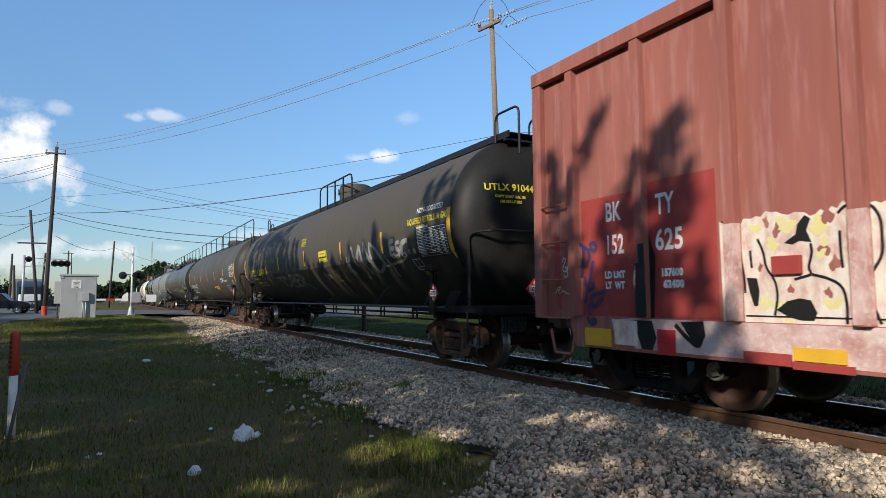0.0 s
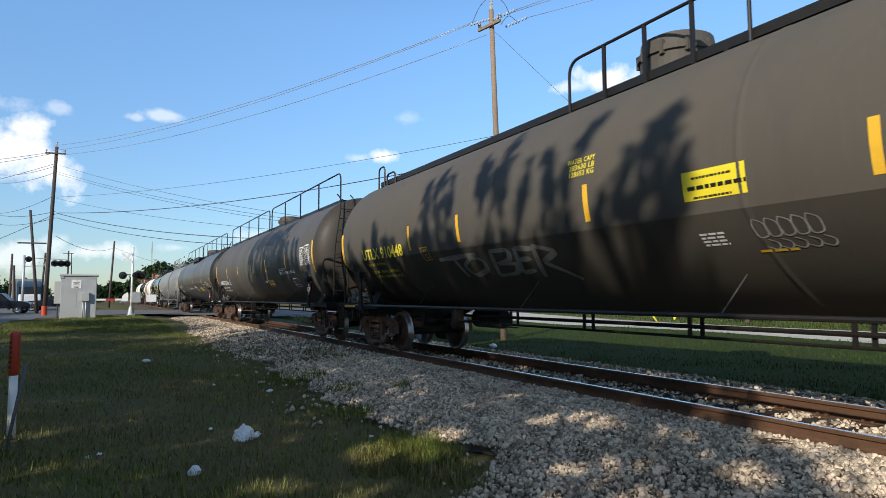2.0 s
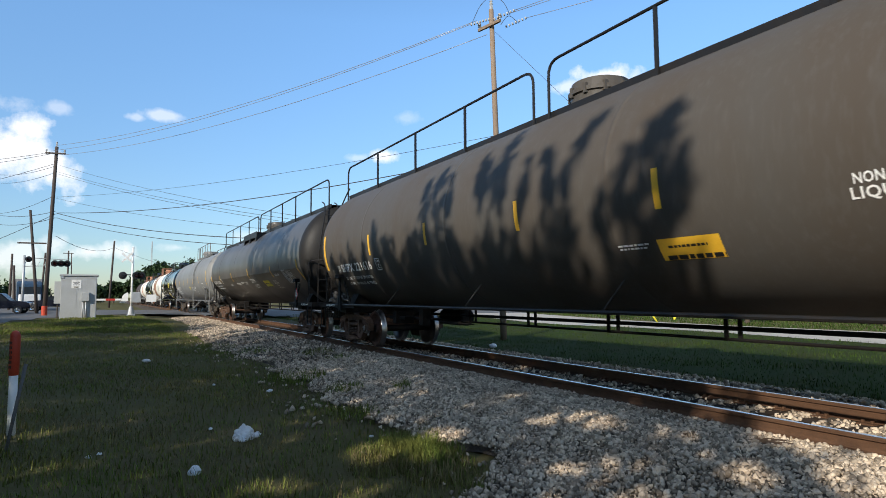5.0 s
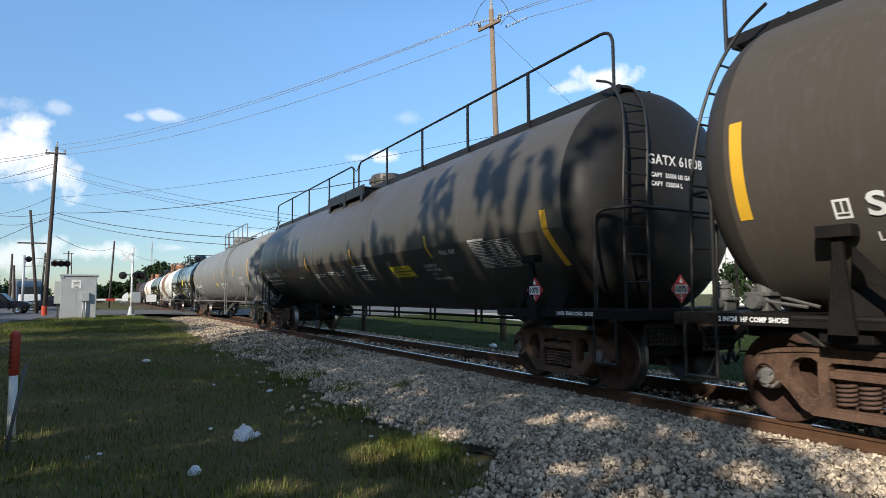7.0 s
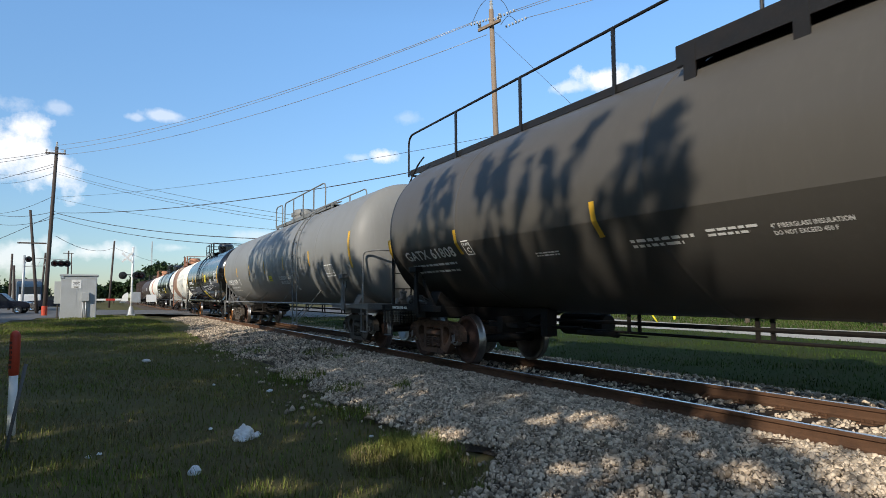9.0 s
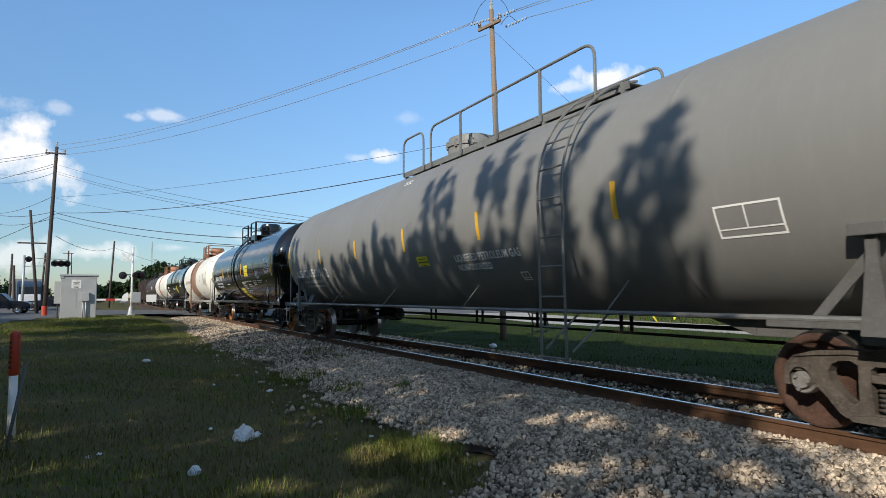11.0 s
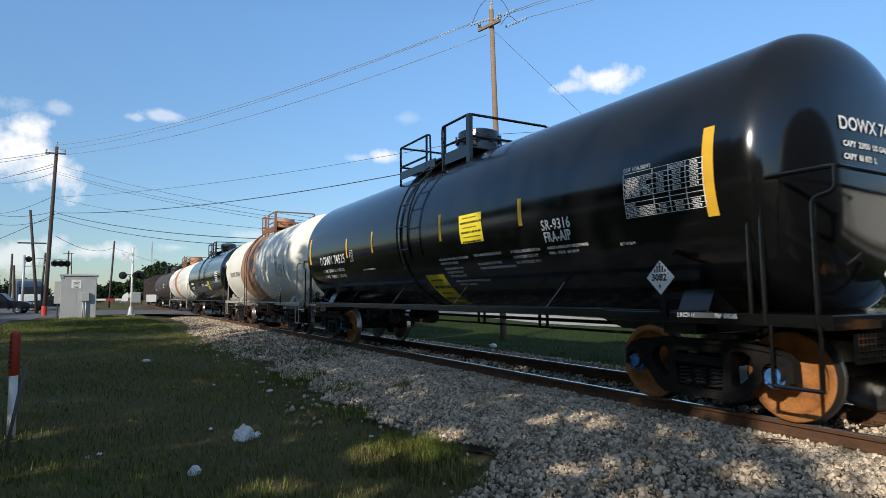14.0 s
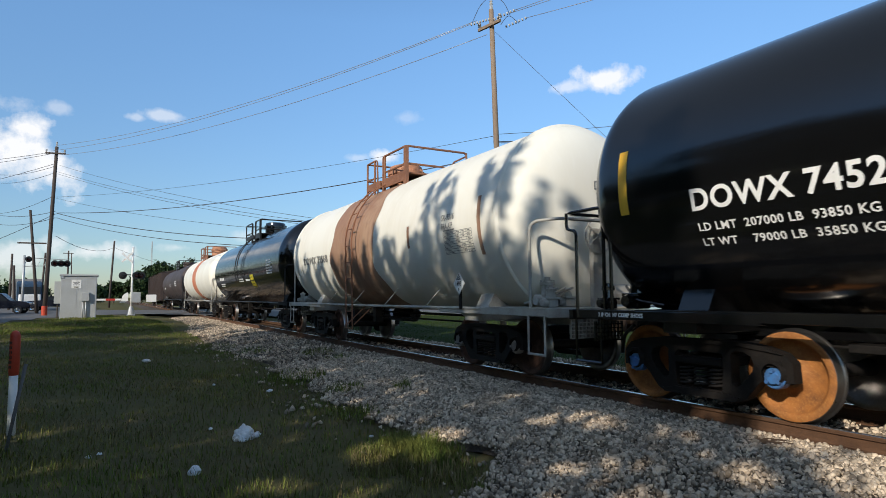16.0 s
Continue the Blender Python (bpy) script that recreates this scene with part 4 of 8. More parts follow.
wire_between([((-92, -5.35, 8.0), (-54.3, -9.6, 6.0)), ((-92, -5.35, 8.0), (-130, 10.8, 7.0))], 0.02, 0.02)

# the cables run on past the tall pole, out to the next one
wire_between([((-19.9, 7.4, 7.79), (14.5, 24.8, 8.52))], 0.010, 0.0331)
wire_between([((-19.9, 7.4, 7.51), (14.5, 24.8, 8.80)), ((-19.9, 7.4, 7.45), (14.5, 24.8, 8.70))], 0.018, 0.0518, "phone_cable", "thick black telephone cable hung low between poles")
wire_between([((-19.9, 7.4, 6.60), (14.5, 24.8, 5.60))], 0.010, 0.03)
utility_pole((14.5, 24.8, -0.35), (14.5, 24.8, 12.4), 0.15, M["pole_wood"], "weathered wooden utility pole beside the yard road", [(0.7, 0.62, 12, (-0.9, 0.95))])

# farther poles
utility_pole((-61.85, -11.17, -0.06), (-61.77, -11.99, 8.8), 0.13, M["pole_dark"], "thin leaning wooden pole with a low crossarm by the road", [(2.85, 1.05, 82, ())], 10)
for b, t, r in (((-92, -5.75, -0.05), (-92, -5.35, 8.9), 0.14), ((-24.2, 3.55, -0.3), (-24.2, 3.55, 4.5), 0.11), ((-69.7, -13.64, -0.05), (-69.7, -13.84, 4.4), 0.14), ((-84.5, -15.78, -0.05), (-84.5, -15.68, 6.4), 0.14),
                ((-79.8, -12.43, -0.05), (-79.8, -12.13, 6.3), 0.12), ((-110, -11.41, -0.05), (-110, -11.41, 8.6), 0.14), ((-90, -18.43, -0.05), (-90, -18.43, 5.6), 0.15), ((-130, -11.7, -0.05), (-130, -11.9, 9.4), 0.10), ((-120, -21.6, -0.05), (-120, -21.7, 7.4), 0.14)):
    utility_pole(b, t, r, M["pole_dark"], "far dark wooden pole beyond the level crossing", [(0.4, 0.7, 80, ())] if b[0] == -110 else (), 8)
bm = B()
for k in range(3):
    a = 2 * math.pi * k / 3
    pipe(bm, [(0.25 * math.cos(a), 0.25 * math.sin(a), 0), (0.12 * math.cos(a), 0.12 * math.sin(a), 18)], 0.05, 4)
for z in np.arange(1, 18, 1.0):
    pipe(bm, [(0.22, 0, z), (-0.1, 0.18, z + 0.5), (-0.1, -0.18, z + 1.0)], 0.02, 3)
mast = finish("radio_mast", bm, M["galvanised"])
mast.matrix_world = pose(-199.6, 5.46, 0)
tagged(mast, "slender steel lattice radio mast far behind the trees", "mast")


# ---- the level crossing's signals and cabinet ----
def cabinet():
    c = thing("signal_cabinet", "tall pale grey metal railway signal cabinet in long grass", "cabinet", at=pose(-47.5, -7.69, -0.14))
    bm = B()
    box(bm, -0.9, 0.9, -1.02, 1.02, 0.0, 2.86, bevel=0.02)
    part("housing", bm, M["cabinet_grey"], c)
    bm = B()
    box(bm, -0.97, 0.97, -1.10, 1.10, 2.86, 2.98, bevel=0.02)
    part("roof_cap", bm, M["cabinet_grey"], c)
    for y in (-0.95, 0.95):
        part("eave_bracket", box(B(), 0.88, 0.93, y - 0.1, y + 0.1, 2.70, 2.87), M["galvanised"], c)
    bm = B()
    box(bm, 0.902, 0.915, -0.42, 0.14, 2.05, 2.62, bevel=0.003)
    sign = part("notice", bm, M["white_paint"], c, "white notice plate with small black print")
    bm = B()
    for i, (a, b) in enumerate(((-0.16, -0.02), (-0.32, 0.06), (-0.26, 0.0), (-0.34, 0.06), (-0.30, 0.02), (-0.25, -0.02))):
        box(bm, 0.916, 0.919, a, b, 2.52 - i * 0.085, 2.555 - i * 0.085)
    part("print", bm, M["black_mark"], sign)
    bm = B()
    box(bm, 0.902, 1.10, 0.16, 0.62, 1.20, 1.78, bevel=0.015)
    m = part("meter_box", bm, M["cabinet_grey"], c)
    for y in (0.26, 0.44):
        part("conduit", pipe(B(), [(1.0, y, -0.1), (1.0, y, 1.22)], 0.045, 8), M["galvanised"], m, smooth=True)
    bm = B()
    box(bm, -0.3, 0.35, -1.40, -1.022, 1.05, 2.52, bevel=0.015)
    part("battery_box", bm, M["cabinet_grey"], c)
    part("pipe_post", pipe(B(), [(0.2, -1.2, -0.1), (0.2, -1.2, 1.06)], 0.04, 8), M["pole_dark"], c)
    bm = B()
    for y in (-0.42, 0.14):
        box(bm, 0.9, 0.906, y - 0.008 + 0.3, y + 0.008 + 0.3, 0.1, 2.8)
    part("seam", bm, M["galvanised"], c)


def lamp_head(parent, x, y, z, r=0.15, face=1):
    bm = B()
    lathe(bm, [(-0.10 * face, 0.0), (-0.10 * face, r * 0.7), (0.0, r), (0.02 * face, r * 1.9), (0.03 * face, r * 1.9), (0.03 * face, r * 0.9)], 20, "x", (x, y, z), caps=False)
    lathe(bm, [(0.02 * face, r * 1.02), (0.24 * face, r * 1.02)], 20, "x", (x, y, z), caps=False)
    h = part("lamp_hood", bm, M["black_mark"], parent)
    bm = B()
    lathe(bm, [(0.035 * face, r * 0.9), (0.05 * face, r * 0.6), (0.055 * face, 0.0)], 20, "x", (x, y, z), caps=False)
    part("lens", bm, M["lens_red"], h)


def crossbuck(parent, x, y, z, half=0.42, m="white_paint"):
    for a in (45, -45):
        bm = B()
        box(bm, -0.012, 0.012, -half, half, -0.075, 0.075, Matrix.Translation((x + 0.004 * a / 45, y, z)) @ pose(0, 0, 0, a, 0, 0))
        part("crossbuck_blade", bm, M[m], parent, "white crossed warning board")


def crossing_signal():
    s = thing("crossing_signal", "white level crossing signal mast with crossed boards and lamps", "crossing signal", at=pose(-51.36, -4.42, -0.05))
    bm = B()
    box(bm, -0.28, 0.28, -0.28, 0.28, -0.1, 0.06, bevel=0.02)
    lathe(bm, [(0.06, 0.24), (0.35, 0.20), (0.65, 0.13), (0.7, 0.0)], 14, "z", caps=False)
    part("base", bm, M["galvanised"], s)
    part("mast", pipe(B(), [(0, 0, 0.5), (0, 0.02, 5.2)], 0.075, 12), M["white_paint"], s, smooth=True)
    crossbuck(s, 0.10, -0.38, 4.35, 0.48)
    bm = B()
    pipe(bm, [(0.0, -0.75, 3.05), (0.0, 0.75, 3.05)], 0.04, 8)
    part("lamp_arm", bm, M["black_mark"], s)
    for y, f in ((0.62, 1), (-0.62, -1), (0.28, 1)):
        lamp_head(s, 0.1 * f, y, 3.0, 0.15, f)
    bm = B()
    box(bm, -0.25, 0.25, -0.02, 0.62, 0.95, 1.75, bevel=0.03)
    part("gate_machine", bm, M["galvanised"], s)
    bm = B()
    prism(bm, [(-0.75, 0.95), (-0.45, 0.95), (-0.22, 1.1), (-0.22, 1.75), (-0.55, 1.55)], -0.28, -0.22, "x")
    part("counterweight", bm, M["white_paint"], s)
    for i in range(6):
        y0 = -0.45 - i * 0.62
        bm = B()
        box(bm, -0.02, 0.02, y0 - 0.62, y0, 1.12, 1.26)
        part("gate_board", bm, M["red_paint"] if i % 2 else M["white_paint"], s, "red gate board" if i % 2 else "white gate board")
    bm = B()
    box(bm, 0.1, 0.14, 1.0, 1.7, 1.0, 1.55)
    part("sign_plate", bm, M["white_paint"], s)


def cantilever_signal():
    s = thing("cantilever_signal", "steel cantilever crossing signal with paired lamps over the road", "crossing signal", at=pose(-65.8, -12.66, -0.05))
    part("mast", pipe(B(), [(0, 0, -0.2), (0, 0, 5.2)], 0.10, 12), M["galvanised"], s, smooth=True)
    bm = B()
    pipe(bm, [(0, 0, 5.0), (0, 3.4, 4.85)], 0.035, 6)
    pipe(bm, [(0, 0, 4.2), (0, 3.4, 4.35)], 0.035, 6)
    for k in range(6):
        pipe(bm, [(0, 0.5 * k, 4.2 + 0.02 * k), (0, 0.5 * k + 0.28, 5.0 - 0.02 * k)], 0.02, 5)
    part("truss_arm", bm, M["galvanised"], s)
    for y in (2.35, 2.85, 3.3):
        lamp_head(s, 0.12, y, 4.5, 0.16, 1)
    lamp_head(s, 0.12, 0.35, 4.85, 0.14, 1)


cabinet()
crossing_signal()
cantilever_signal()


# ---- vehicles beyond the crossing ----
def parked_car(at, body_m, label, tall=False):
    c = thing("parked_car", label, "car", at=at)
    h = 1.75 if tall else 1.48
    bm = B()
    prism(bm, [(-2.35, 0.45), (-2.30, 0.85), (-1.9, 1.02), (-0.75, 1.08), (1.9, 1.08), (2.25, 0.95), (2.30, 0.45)], -0.9, 0.9)
    prism(bm, [(-0.9, 1.06), (-0.15, h), (1.35, h), (2.0, 1.06)], -0.78, 0.78)
    bmesh.ops.bevel(bm, geom=list(bm.edges), offset=0.07, segments=3, affect="EDGES")
    part("body", bm, body_m, c, smooth=False)
    bm = B()
    prism(bm, [(-0.70, 1.10), (-0.12, h - 0.08), (0.55, h - 0.08), (0.55, 1.10)], -0.80, 0.80)
    prism(bm, [(0.62, 1.10), (0.62, h - 0.08), (1.28, h - 0.08), (1.72, 1.10)], -0.80, 0.80)
    part("side_window", bm, M["car_glass"], c)
    for x in (-1.45, 1.4):
        for y in (-0.86, 0.86):
            w = part("tyre", lathe(B(), [(-0.1, 0.2), (-0.1, 0.30), (-0.07, 0.34), (0.07, 0.34), (0.1, 0.30), (0.1, 0.2)], 22, "y", (x, y, 0.34), caps=False), M["tyre"], c)
            bm = lathe(B(), [(-0.095, 0.0), (-0.095, 0.07), (-0.07, 0.1), (-0.09, 0.21), (-0.10, 0.22)], 22, "y", (x, y, 0.34), caps=False)
            if y > 0:
                bmesh.ops.scale(bm, vec=(1, -1, 1), verts=bm.verts, space=Matrix.Translation((-x, -y, -0.34)))
            part("rim", bm, M["chrome"], w)
    for y in (-0.6, 0.6):
        bm = B()
        box(bm, -2.345, -2.25, y - 0.18, y + 0.18, 0.78, 0.92, bevel=0.02)
        part("headlight", bm, M["insulator"], c)


parked_car(pose(-62.9, -13.88, -0.02, 0, 0, 262), M["car_dark"], "dark blue sport utility car waiting on the road", True)
parked_car(pose(-72.5, -10.87, -0.02, 0, 0, 80), M["car_dark"], "dark saloon car far beyond the level crossing")
semi = thing("lorry", "blue lorry cab with white hood far beyond the crossing", "lorry", at=pose(-78, -13.32, -0.02, 0, 0, 8))
bm = B()
prism(bm, [(1.0, 0.7), (1.0, 2.8), (0.4, 3.1), (-1.2, 3.1), (-1.2, 0.7)], -1.1, 1.1)
bmesh.ops.bevel(bm, geom=list(bm.edges), offset=0.08, segments=2, affect="EDGES")
part("cab", bm, M["truck_blue"], semi)
bm = B()
box(bm, 1.0, 2.5, -0.95, 0.95, 0.6, 1.7, bevel=0.12)
part("hood", bm, M["white_paint"], semi)
bm = B()
box(bm, 1.002, 1.03, -0.95, 0.95, 1.75, 2.5, bevel=0.01)
part("windscreen", bm, M["car_glass"], semi)
for x in (1.9, -0.6):
    for y in (-1.0, 1.0):
        part("tyre", lathe(B(), [(-0.14, 0.0), (-0.14, 0.42), (-0.1, 0.5), (0.1, 0.5), (0.14, 0.42), (0.14, 0.0)], 18, "y", (x, y, 0.5), caps=False), M["tyre"], semi)
bm = B()
box(bm, -9.5, -1.5, -1.25, 1.25, 1.1, 3.4, bevel=0.05)
part("trailer", bm, M["roof_grey"], semi)

# ---- distance ----
for i, (x, y, h, cr, n) in enumerate(((-150, 3.6, 9.5, 4.6, 5000), (-146, 8.4, 9.0, 4.6, 4500), (-160, -4.6, 5.4, 2.6, 3000), (-140, -0.4, 6.2, 2.6, 3000), (-170, -12.0, 4.6, 3.6, 3000), (-165, -21.52, 4.4, 5.0, 3000), (-150, -27.38, 4.6, 5.5, 3000),
                                     (-150, -34.38, 5.5, 5.0, 2600), (-175, 13.39, 10.5, 6.0, 4500), (-180, 24.34, 11, 6.5, 4500), (-185, 38.3, 11, 7, 4500), (-135, -8.04, 3.8, 2.6, 2000), (-128, -41.18, 6, 5.0, 2600))):
    tree((x, y, -0.1), h, cr, 0.6 if h < 7 else 1.2, n, 0.42, 60 + i, "far broadleaf tree with a dense green crown", limbs=6)
for i, (x, y, h, cr, n) in enumerate(((-15.5, 27.6, 4.6, 1.7, 2600), (-21.5, 25.6, 4.3, 1.5, 2400), (-9.0, 27.0, 3.6, 1.5, 2000))):
    tree((x, y, -0.35), h, cr, 0.5, n, 0.13, 80 + i, "small leafy tree in front of the white warehouse", limbs=6)


def warehouse():
    w = thing("warehouse", "long low white warehouse beyond the yard road", "building", at=pose(0, 0, -0.4))
    bm = B()
    box(bm, -29, 60, 33, 34, 0, 7.1)
    box(bm, -29, -28, 34, 60, 0, 7.1)
    box(bm, 59, 60, 34, 60, 0, 7.1)
    part("wall", bm, M["building_white"], w)
    bm = B()
    box(bm, -29.2, 60.2, 32.8, 60.5, 7.1, 7.35)
    part("roof", bm, M["roof_grey"], w)
    for i in range(11):
        bm = B()
        x = -28 + i * 8.0
        box(bm, x - 0.03, x + 0.03, 32.97, 33.0, 0, 7.0)
        part("wall_joint", bm, M["roof_grey"], w)
    bm = B()
    box(bm, -29, 60, 32.95, 33.0, 0, 0.9)
    part("plinth", bm, M["concrete"], w)


warehouse()
for x, y in ((-33.7, 28.6), (-26.0, 25.0), (-3.0, 24.0)):
    b = finish("bollard", lathe(B(), [(-0.1, 0.09), (1.05, 0.09), (1.12, 0.06), (1.13, 0.0)], 14, "z", caps=False), M["lemon_mark"], smooth=True)
    b.matrix_world = pose(x, y, -0.33)
    tagged(b, "yellow painted steel bollard beside the yard road", "bollard")
guard = finish("guy_guard", pipe(B(), [(0, 0, 0), (-0.9, -0.5, 1.5)], 0.05, 8), M["lemon_mark"], smooth=True)
guard.matrix_world = pose(-24.5, 21.8, -0.35)
tagged(guard, "yellow plastic guard on a slanting guy wire", "guy guard")


# ---- small things on the verge ----
def marker_post():
    p = thing("marker_post", "white plastic marker post with a red-orange cap in the grass", "marker post", at=pose(-9.28, -7.07, -0.46))
    part("post", pipe(B(), [(0, 0, -0.1), (0.01, 0, 0.88)], 0.048, 14), M["white_paint"], p, smooth=True)
    bm = lathe(B(), [(0.79, 0.048), (0.80, 0.057), (1.28, 0.057), (1.32, 0.046), (1.345, 0.02), (1.35, 0.0)], 18, "z", (0.01, 0, 0), caps=False)
    cap = part("cap", bm, M["orange_plastic"], p, "red-orange dome cap with black print", smooth=True)
    bm = B()
    for i, z in enumerate((0.88, 0.94, 1.0, 1.06, 1.12, 1.18)):
        for k in range(3):
            a = -1.35 + 0.35 * k
            prism(bm, [(0.01 + 0.0585 * math.cos(a), 0.0585 * math.sin(a)), (0.01 + 0.0585 * math.cos(a + 0.24), 0.0585 * math.sin(a + 0.24)), (0.01 + 0.0605 * math.cos(a + 0.12), 0.0605 * math.sin(a + 0.12))], z, z + 0.035, "z")
    part("print", bm, M["black_mark"], cap)


def crumpled(name, at, size, seed, label, category, flat=0.7):
    bm = B()
    bmesh.ops.create_icosphere(bm, subdivisions=4, radius=1.0)
    for v in bm.verts:
        n1 = noise.noise(v.co * 1.3 + Vector((seed, 0, 0)))
        n2 = noise.noise(v.co * 4.0 + Vector((0, seed, 0)))
        n3 = abs(noise.noise(v.co * 9.0 + Vector((0, 0, seed))))
        v.co *= 1 + 0.35 * n1 + 0.16 * n2 - 0.10 * n3
        v.co = Vector((v.co.x * size[0], v.co.y * size[1], v.co.z * size[2]))
    low = min(v.co.z for v in bm.verts)
    for v in bm.verts:
        v.co.z = max(v.co.z, low * flat) - low * flat
    ob = finish(name, bm, M["bag"], smooth=True)
    ob.matrix_world = at
    return tagged(ob, label, category)


marker_post()
stake = finish("stake", pipe(B(), [(0, 0, -0.1), (-0.14, 0.16, 1.0)], 0.018, 8), M["frame_grey"], smooth=True)
stake.matrix_world = pose(-8.28, -7.03, -0.46)
tagged(stake, "thin grey metal stake leaning in the grass", "stake")


def plastic_bag():
    """A bag lying on its side: a full body with a peak, and a flat tail with a torn hem."""
    ob = crumpled("plastic_bag", pose(-7.72, -4.57, -0.465, 0, 0, 28), (0.10, 0.135, 0.10), 3.0, "crumpled white plastic bag lying in the grass", "plastic bag")
    bm = B()
    bmesh.ops.create_icosphere(bm, subdivisions=3, radius=1.0)
    for v in bm.verts:
        v.co *= 1 + 0.25 * noise.noise(v.co * 2.1 + Vector((5, 0, 0))) + 0.10 * noise.noise(v.co * 6.0)
        f = 1 - 0.35 * max(0, v.co.z)
        v.co = Vector((v.co.x * 0.055 * f, v.co.y * 0.075 * f - 0.015, v.co.z * 0.10 + 0.115))
    part("bag_peak", bm, M["bag"], ob, smooth=True)
    bm = B()
    bmesh.ops.create_icosphere(bm, subdivisions=3, radius=1.0)
    for v in bm.verts:
        v.co *= 1 + 0.3 * noise.noise(v.co * 2.6 + Vector((0, 9, 0))) + 0.12 * noise.noise(v.co * 7.0)
        v.co = Vector((v.co.x * 0.06, v.co.y * 0.10 + 0.14, v.co.z * 0.04 + 0.035 + 0.02 * (v.co.y > 0.6)))
    part("bag_tail", bm, M["bag"], ob, smooth=True)
    return ob


plastic_bag()
crumpled("paper_ball", pose(-6.46, -5.28, -0.46, 0, 0, 0), (0.055, 0.06, 0.055), 8.0, "crumpled ball of white paper in the grass", "litter")
for i, (x, y, s) in enumerate(((-7.62, -6.2, 0.045), (-7.72, -6.1, 0.035), (-18.0, -5.1, 0.10), (-11.2, -3.45, 0.06), (-8.45, -4.85, 0.035), (-12.6, -4.2, 0.04), (-7.0, -3.2, 0.03), (-14.9, 3.9, 0.13))):
    crumpled("paper_scrap", pose(x, y, -0.43 if y < 1 else -0.24, 0, 0, 40 * i), (s, s * 0.7, s * 0.5), 11.0 + i, "torn scrap of white litter in the grass", "litter")



def broken_tie(at, l, w, h, seed):
    """A split, weathered piece of tie with frayed ends."""
    rnd = random.Random(seed)
    bm = box(B(), -l / 2, l / 2, -w / 2, w / 2, 0, h)
    bmesh.ops.subdivide_edges(bm, edges=bm.edges[:], cuts=4, use_grid_fill=True)
    for v in bm.verts:
        f = abs(v.co.x) / (l / 2)
        v.co += Vector((rnd.uniform(-0.05, 0.05) * (f > 0.95), rnd.uniform(-0.012, 0.012), rnd.uniform(-0.012, 0.010) - 0.02 * f * (v.co.z > h * 0.5)))
    ob = finish("broken_tie", bm, M["old_wood"])
    ob.matrix_world = at
    return tagged(ob, "split weathered brown piece of wooden tie in the gravel", "wood")


broken_tie(pose(-3.70, -0.44, -0.215, 4, -3, 38), 0.42, 0.17, 0.09, 1)
broken_tie(pose(-4.35, -0.52, -0.205, -3, 2, 72), 0.50, 0.20, 0.06, 2)

# ---- the train ----
from mathutils import geometry

SPEED = 6.25       # metres a second, along +x
WHEEL_R = 0.457
HEAD, KNUCKLE = 0.37, 0.62   # depth of a dished end, in radii, and how tightly it turns
MOVERS, ROLLERS = [], []
LAP = {}             # (r, zc) of a jacketed shell: the angle of its side seam, below which the lower sheet steps in
ARC = {}             # (r, zc) of a shell: where its marks' base line lies on it, and their stretch


def ring_points(r, zc, y):
    """The height of the shell's near side at y."""
    return zc + math.sqrt(max(0, r * r - y * y))


def lap_in(r, zc, a):
    """How far the lower jacket sheet lies inside the round shell at the angle a."""
    seam = LAP.get((r, zc))
    if seam is None or a >= seam:
        return 0.0
    u, full = (seam - a) * r, (seam + math.pi / 2) * r
    return max(0.0, 0.36 * u * (1 - u / full))


def on_shell(r, zc, x, s, out=0.008):
    """A point of the shell's near side: x along the car, s metres round the shell up from its widest line."""
    base, stretch = ARC.get((r, zc), (0.0, 1.0))
    a = (base + stretch * s) / r
    out = out * 0.45 - lap_in(r, zc, a)
    return Vector((x, -(r + out) * math.cos(a), zc + (r + out) * math.sin(a)))


def band(bm, r, zc, x0, x1, s0, s1, out=0.008, n=8, tilt=0.0):
    """A painted patch that follows the shell."""
    lo = [bm.verts.new(on_shell(r, zc, x0 + tilt * i / n, s0 + (s1 - s0) * i / n, out)) for i in range(n + 1)]
    hi = [bm.verts.new(on_shell(r, zc, x1 + tilt * i / n, s0 + (s1 - s0) * i / n, out)) for i in range(n + 1)]
    for i in range(n):
        bm.faces.new((lo[i], hi[i], hi[i + 1], lo[i + 1]))
    return bm


def lettering(body, size, bold=0.0, spacing=1.0):
    """Flat letters of the built-in font as (x, y) vertices and faces, from (0, 0)."""
    cu = bpy.data.curves.new("letters", "FONT")
    cu.body, cu.size, cu.resolution_u, cu.offset, cu.space_character = body, size, 4 if size > 0.15 else 2, bold, spacing
    ob = bpy.data.objects.new("letters", cu)
    me = bpy.data.meshes.new_from_object(ob)
    vs = [(v.co.x, v.co.y) for v in me.vertices]
    fs = [tuple(p.vertices) for p in me.polygons]
    bpy.data.objects.remove(ob)
    bpy.data.curves.remove(cu)
    bpy.data.meshes.remove(me)
    return vs, fs


def shell_text(bm, r, zc, body, x, s, size, bold=0.006, spacing=1.08, wide=1.0, out=0.010):
    vs, fs = lettering(body, size, bold, spacing)
    if not vs:
        return bm
    out = out + 0.38 * size * size / r                  # big letters stand clear of the curve
    made = [bm.verts.new(on_shell(r, zc, x + a * wide, s + b, out)) for a, b in vs]
    for f in fs:
        try:
            bm.faces.new([made[i] for i in f])
        except ValueError:
            pass
    return bm


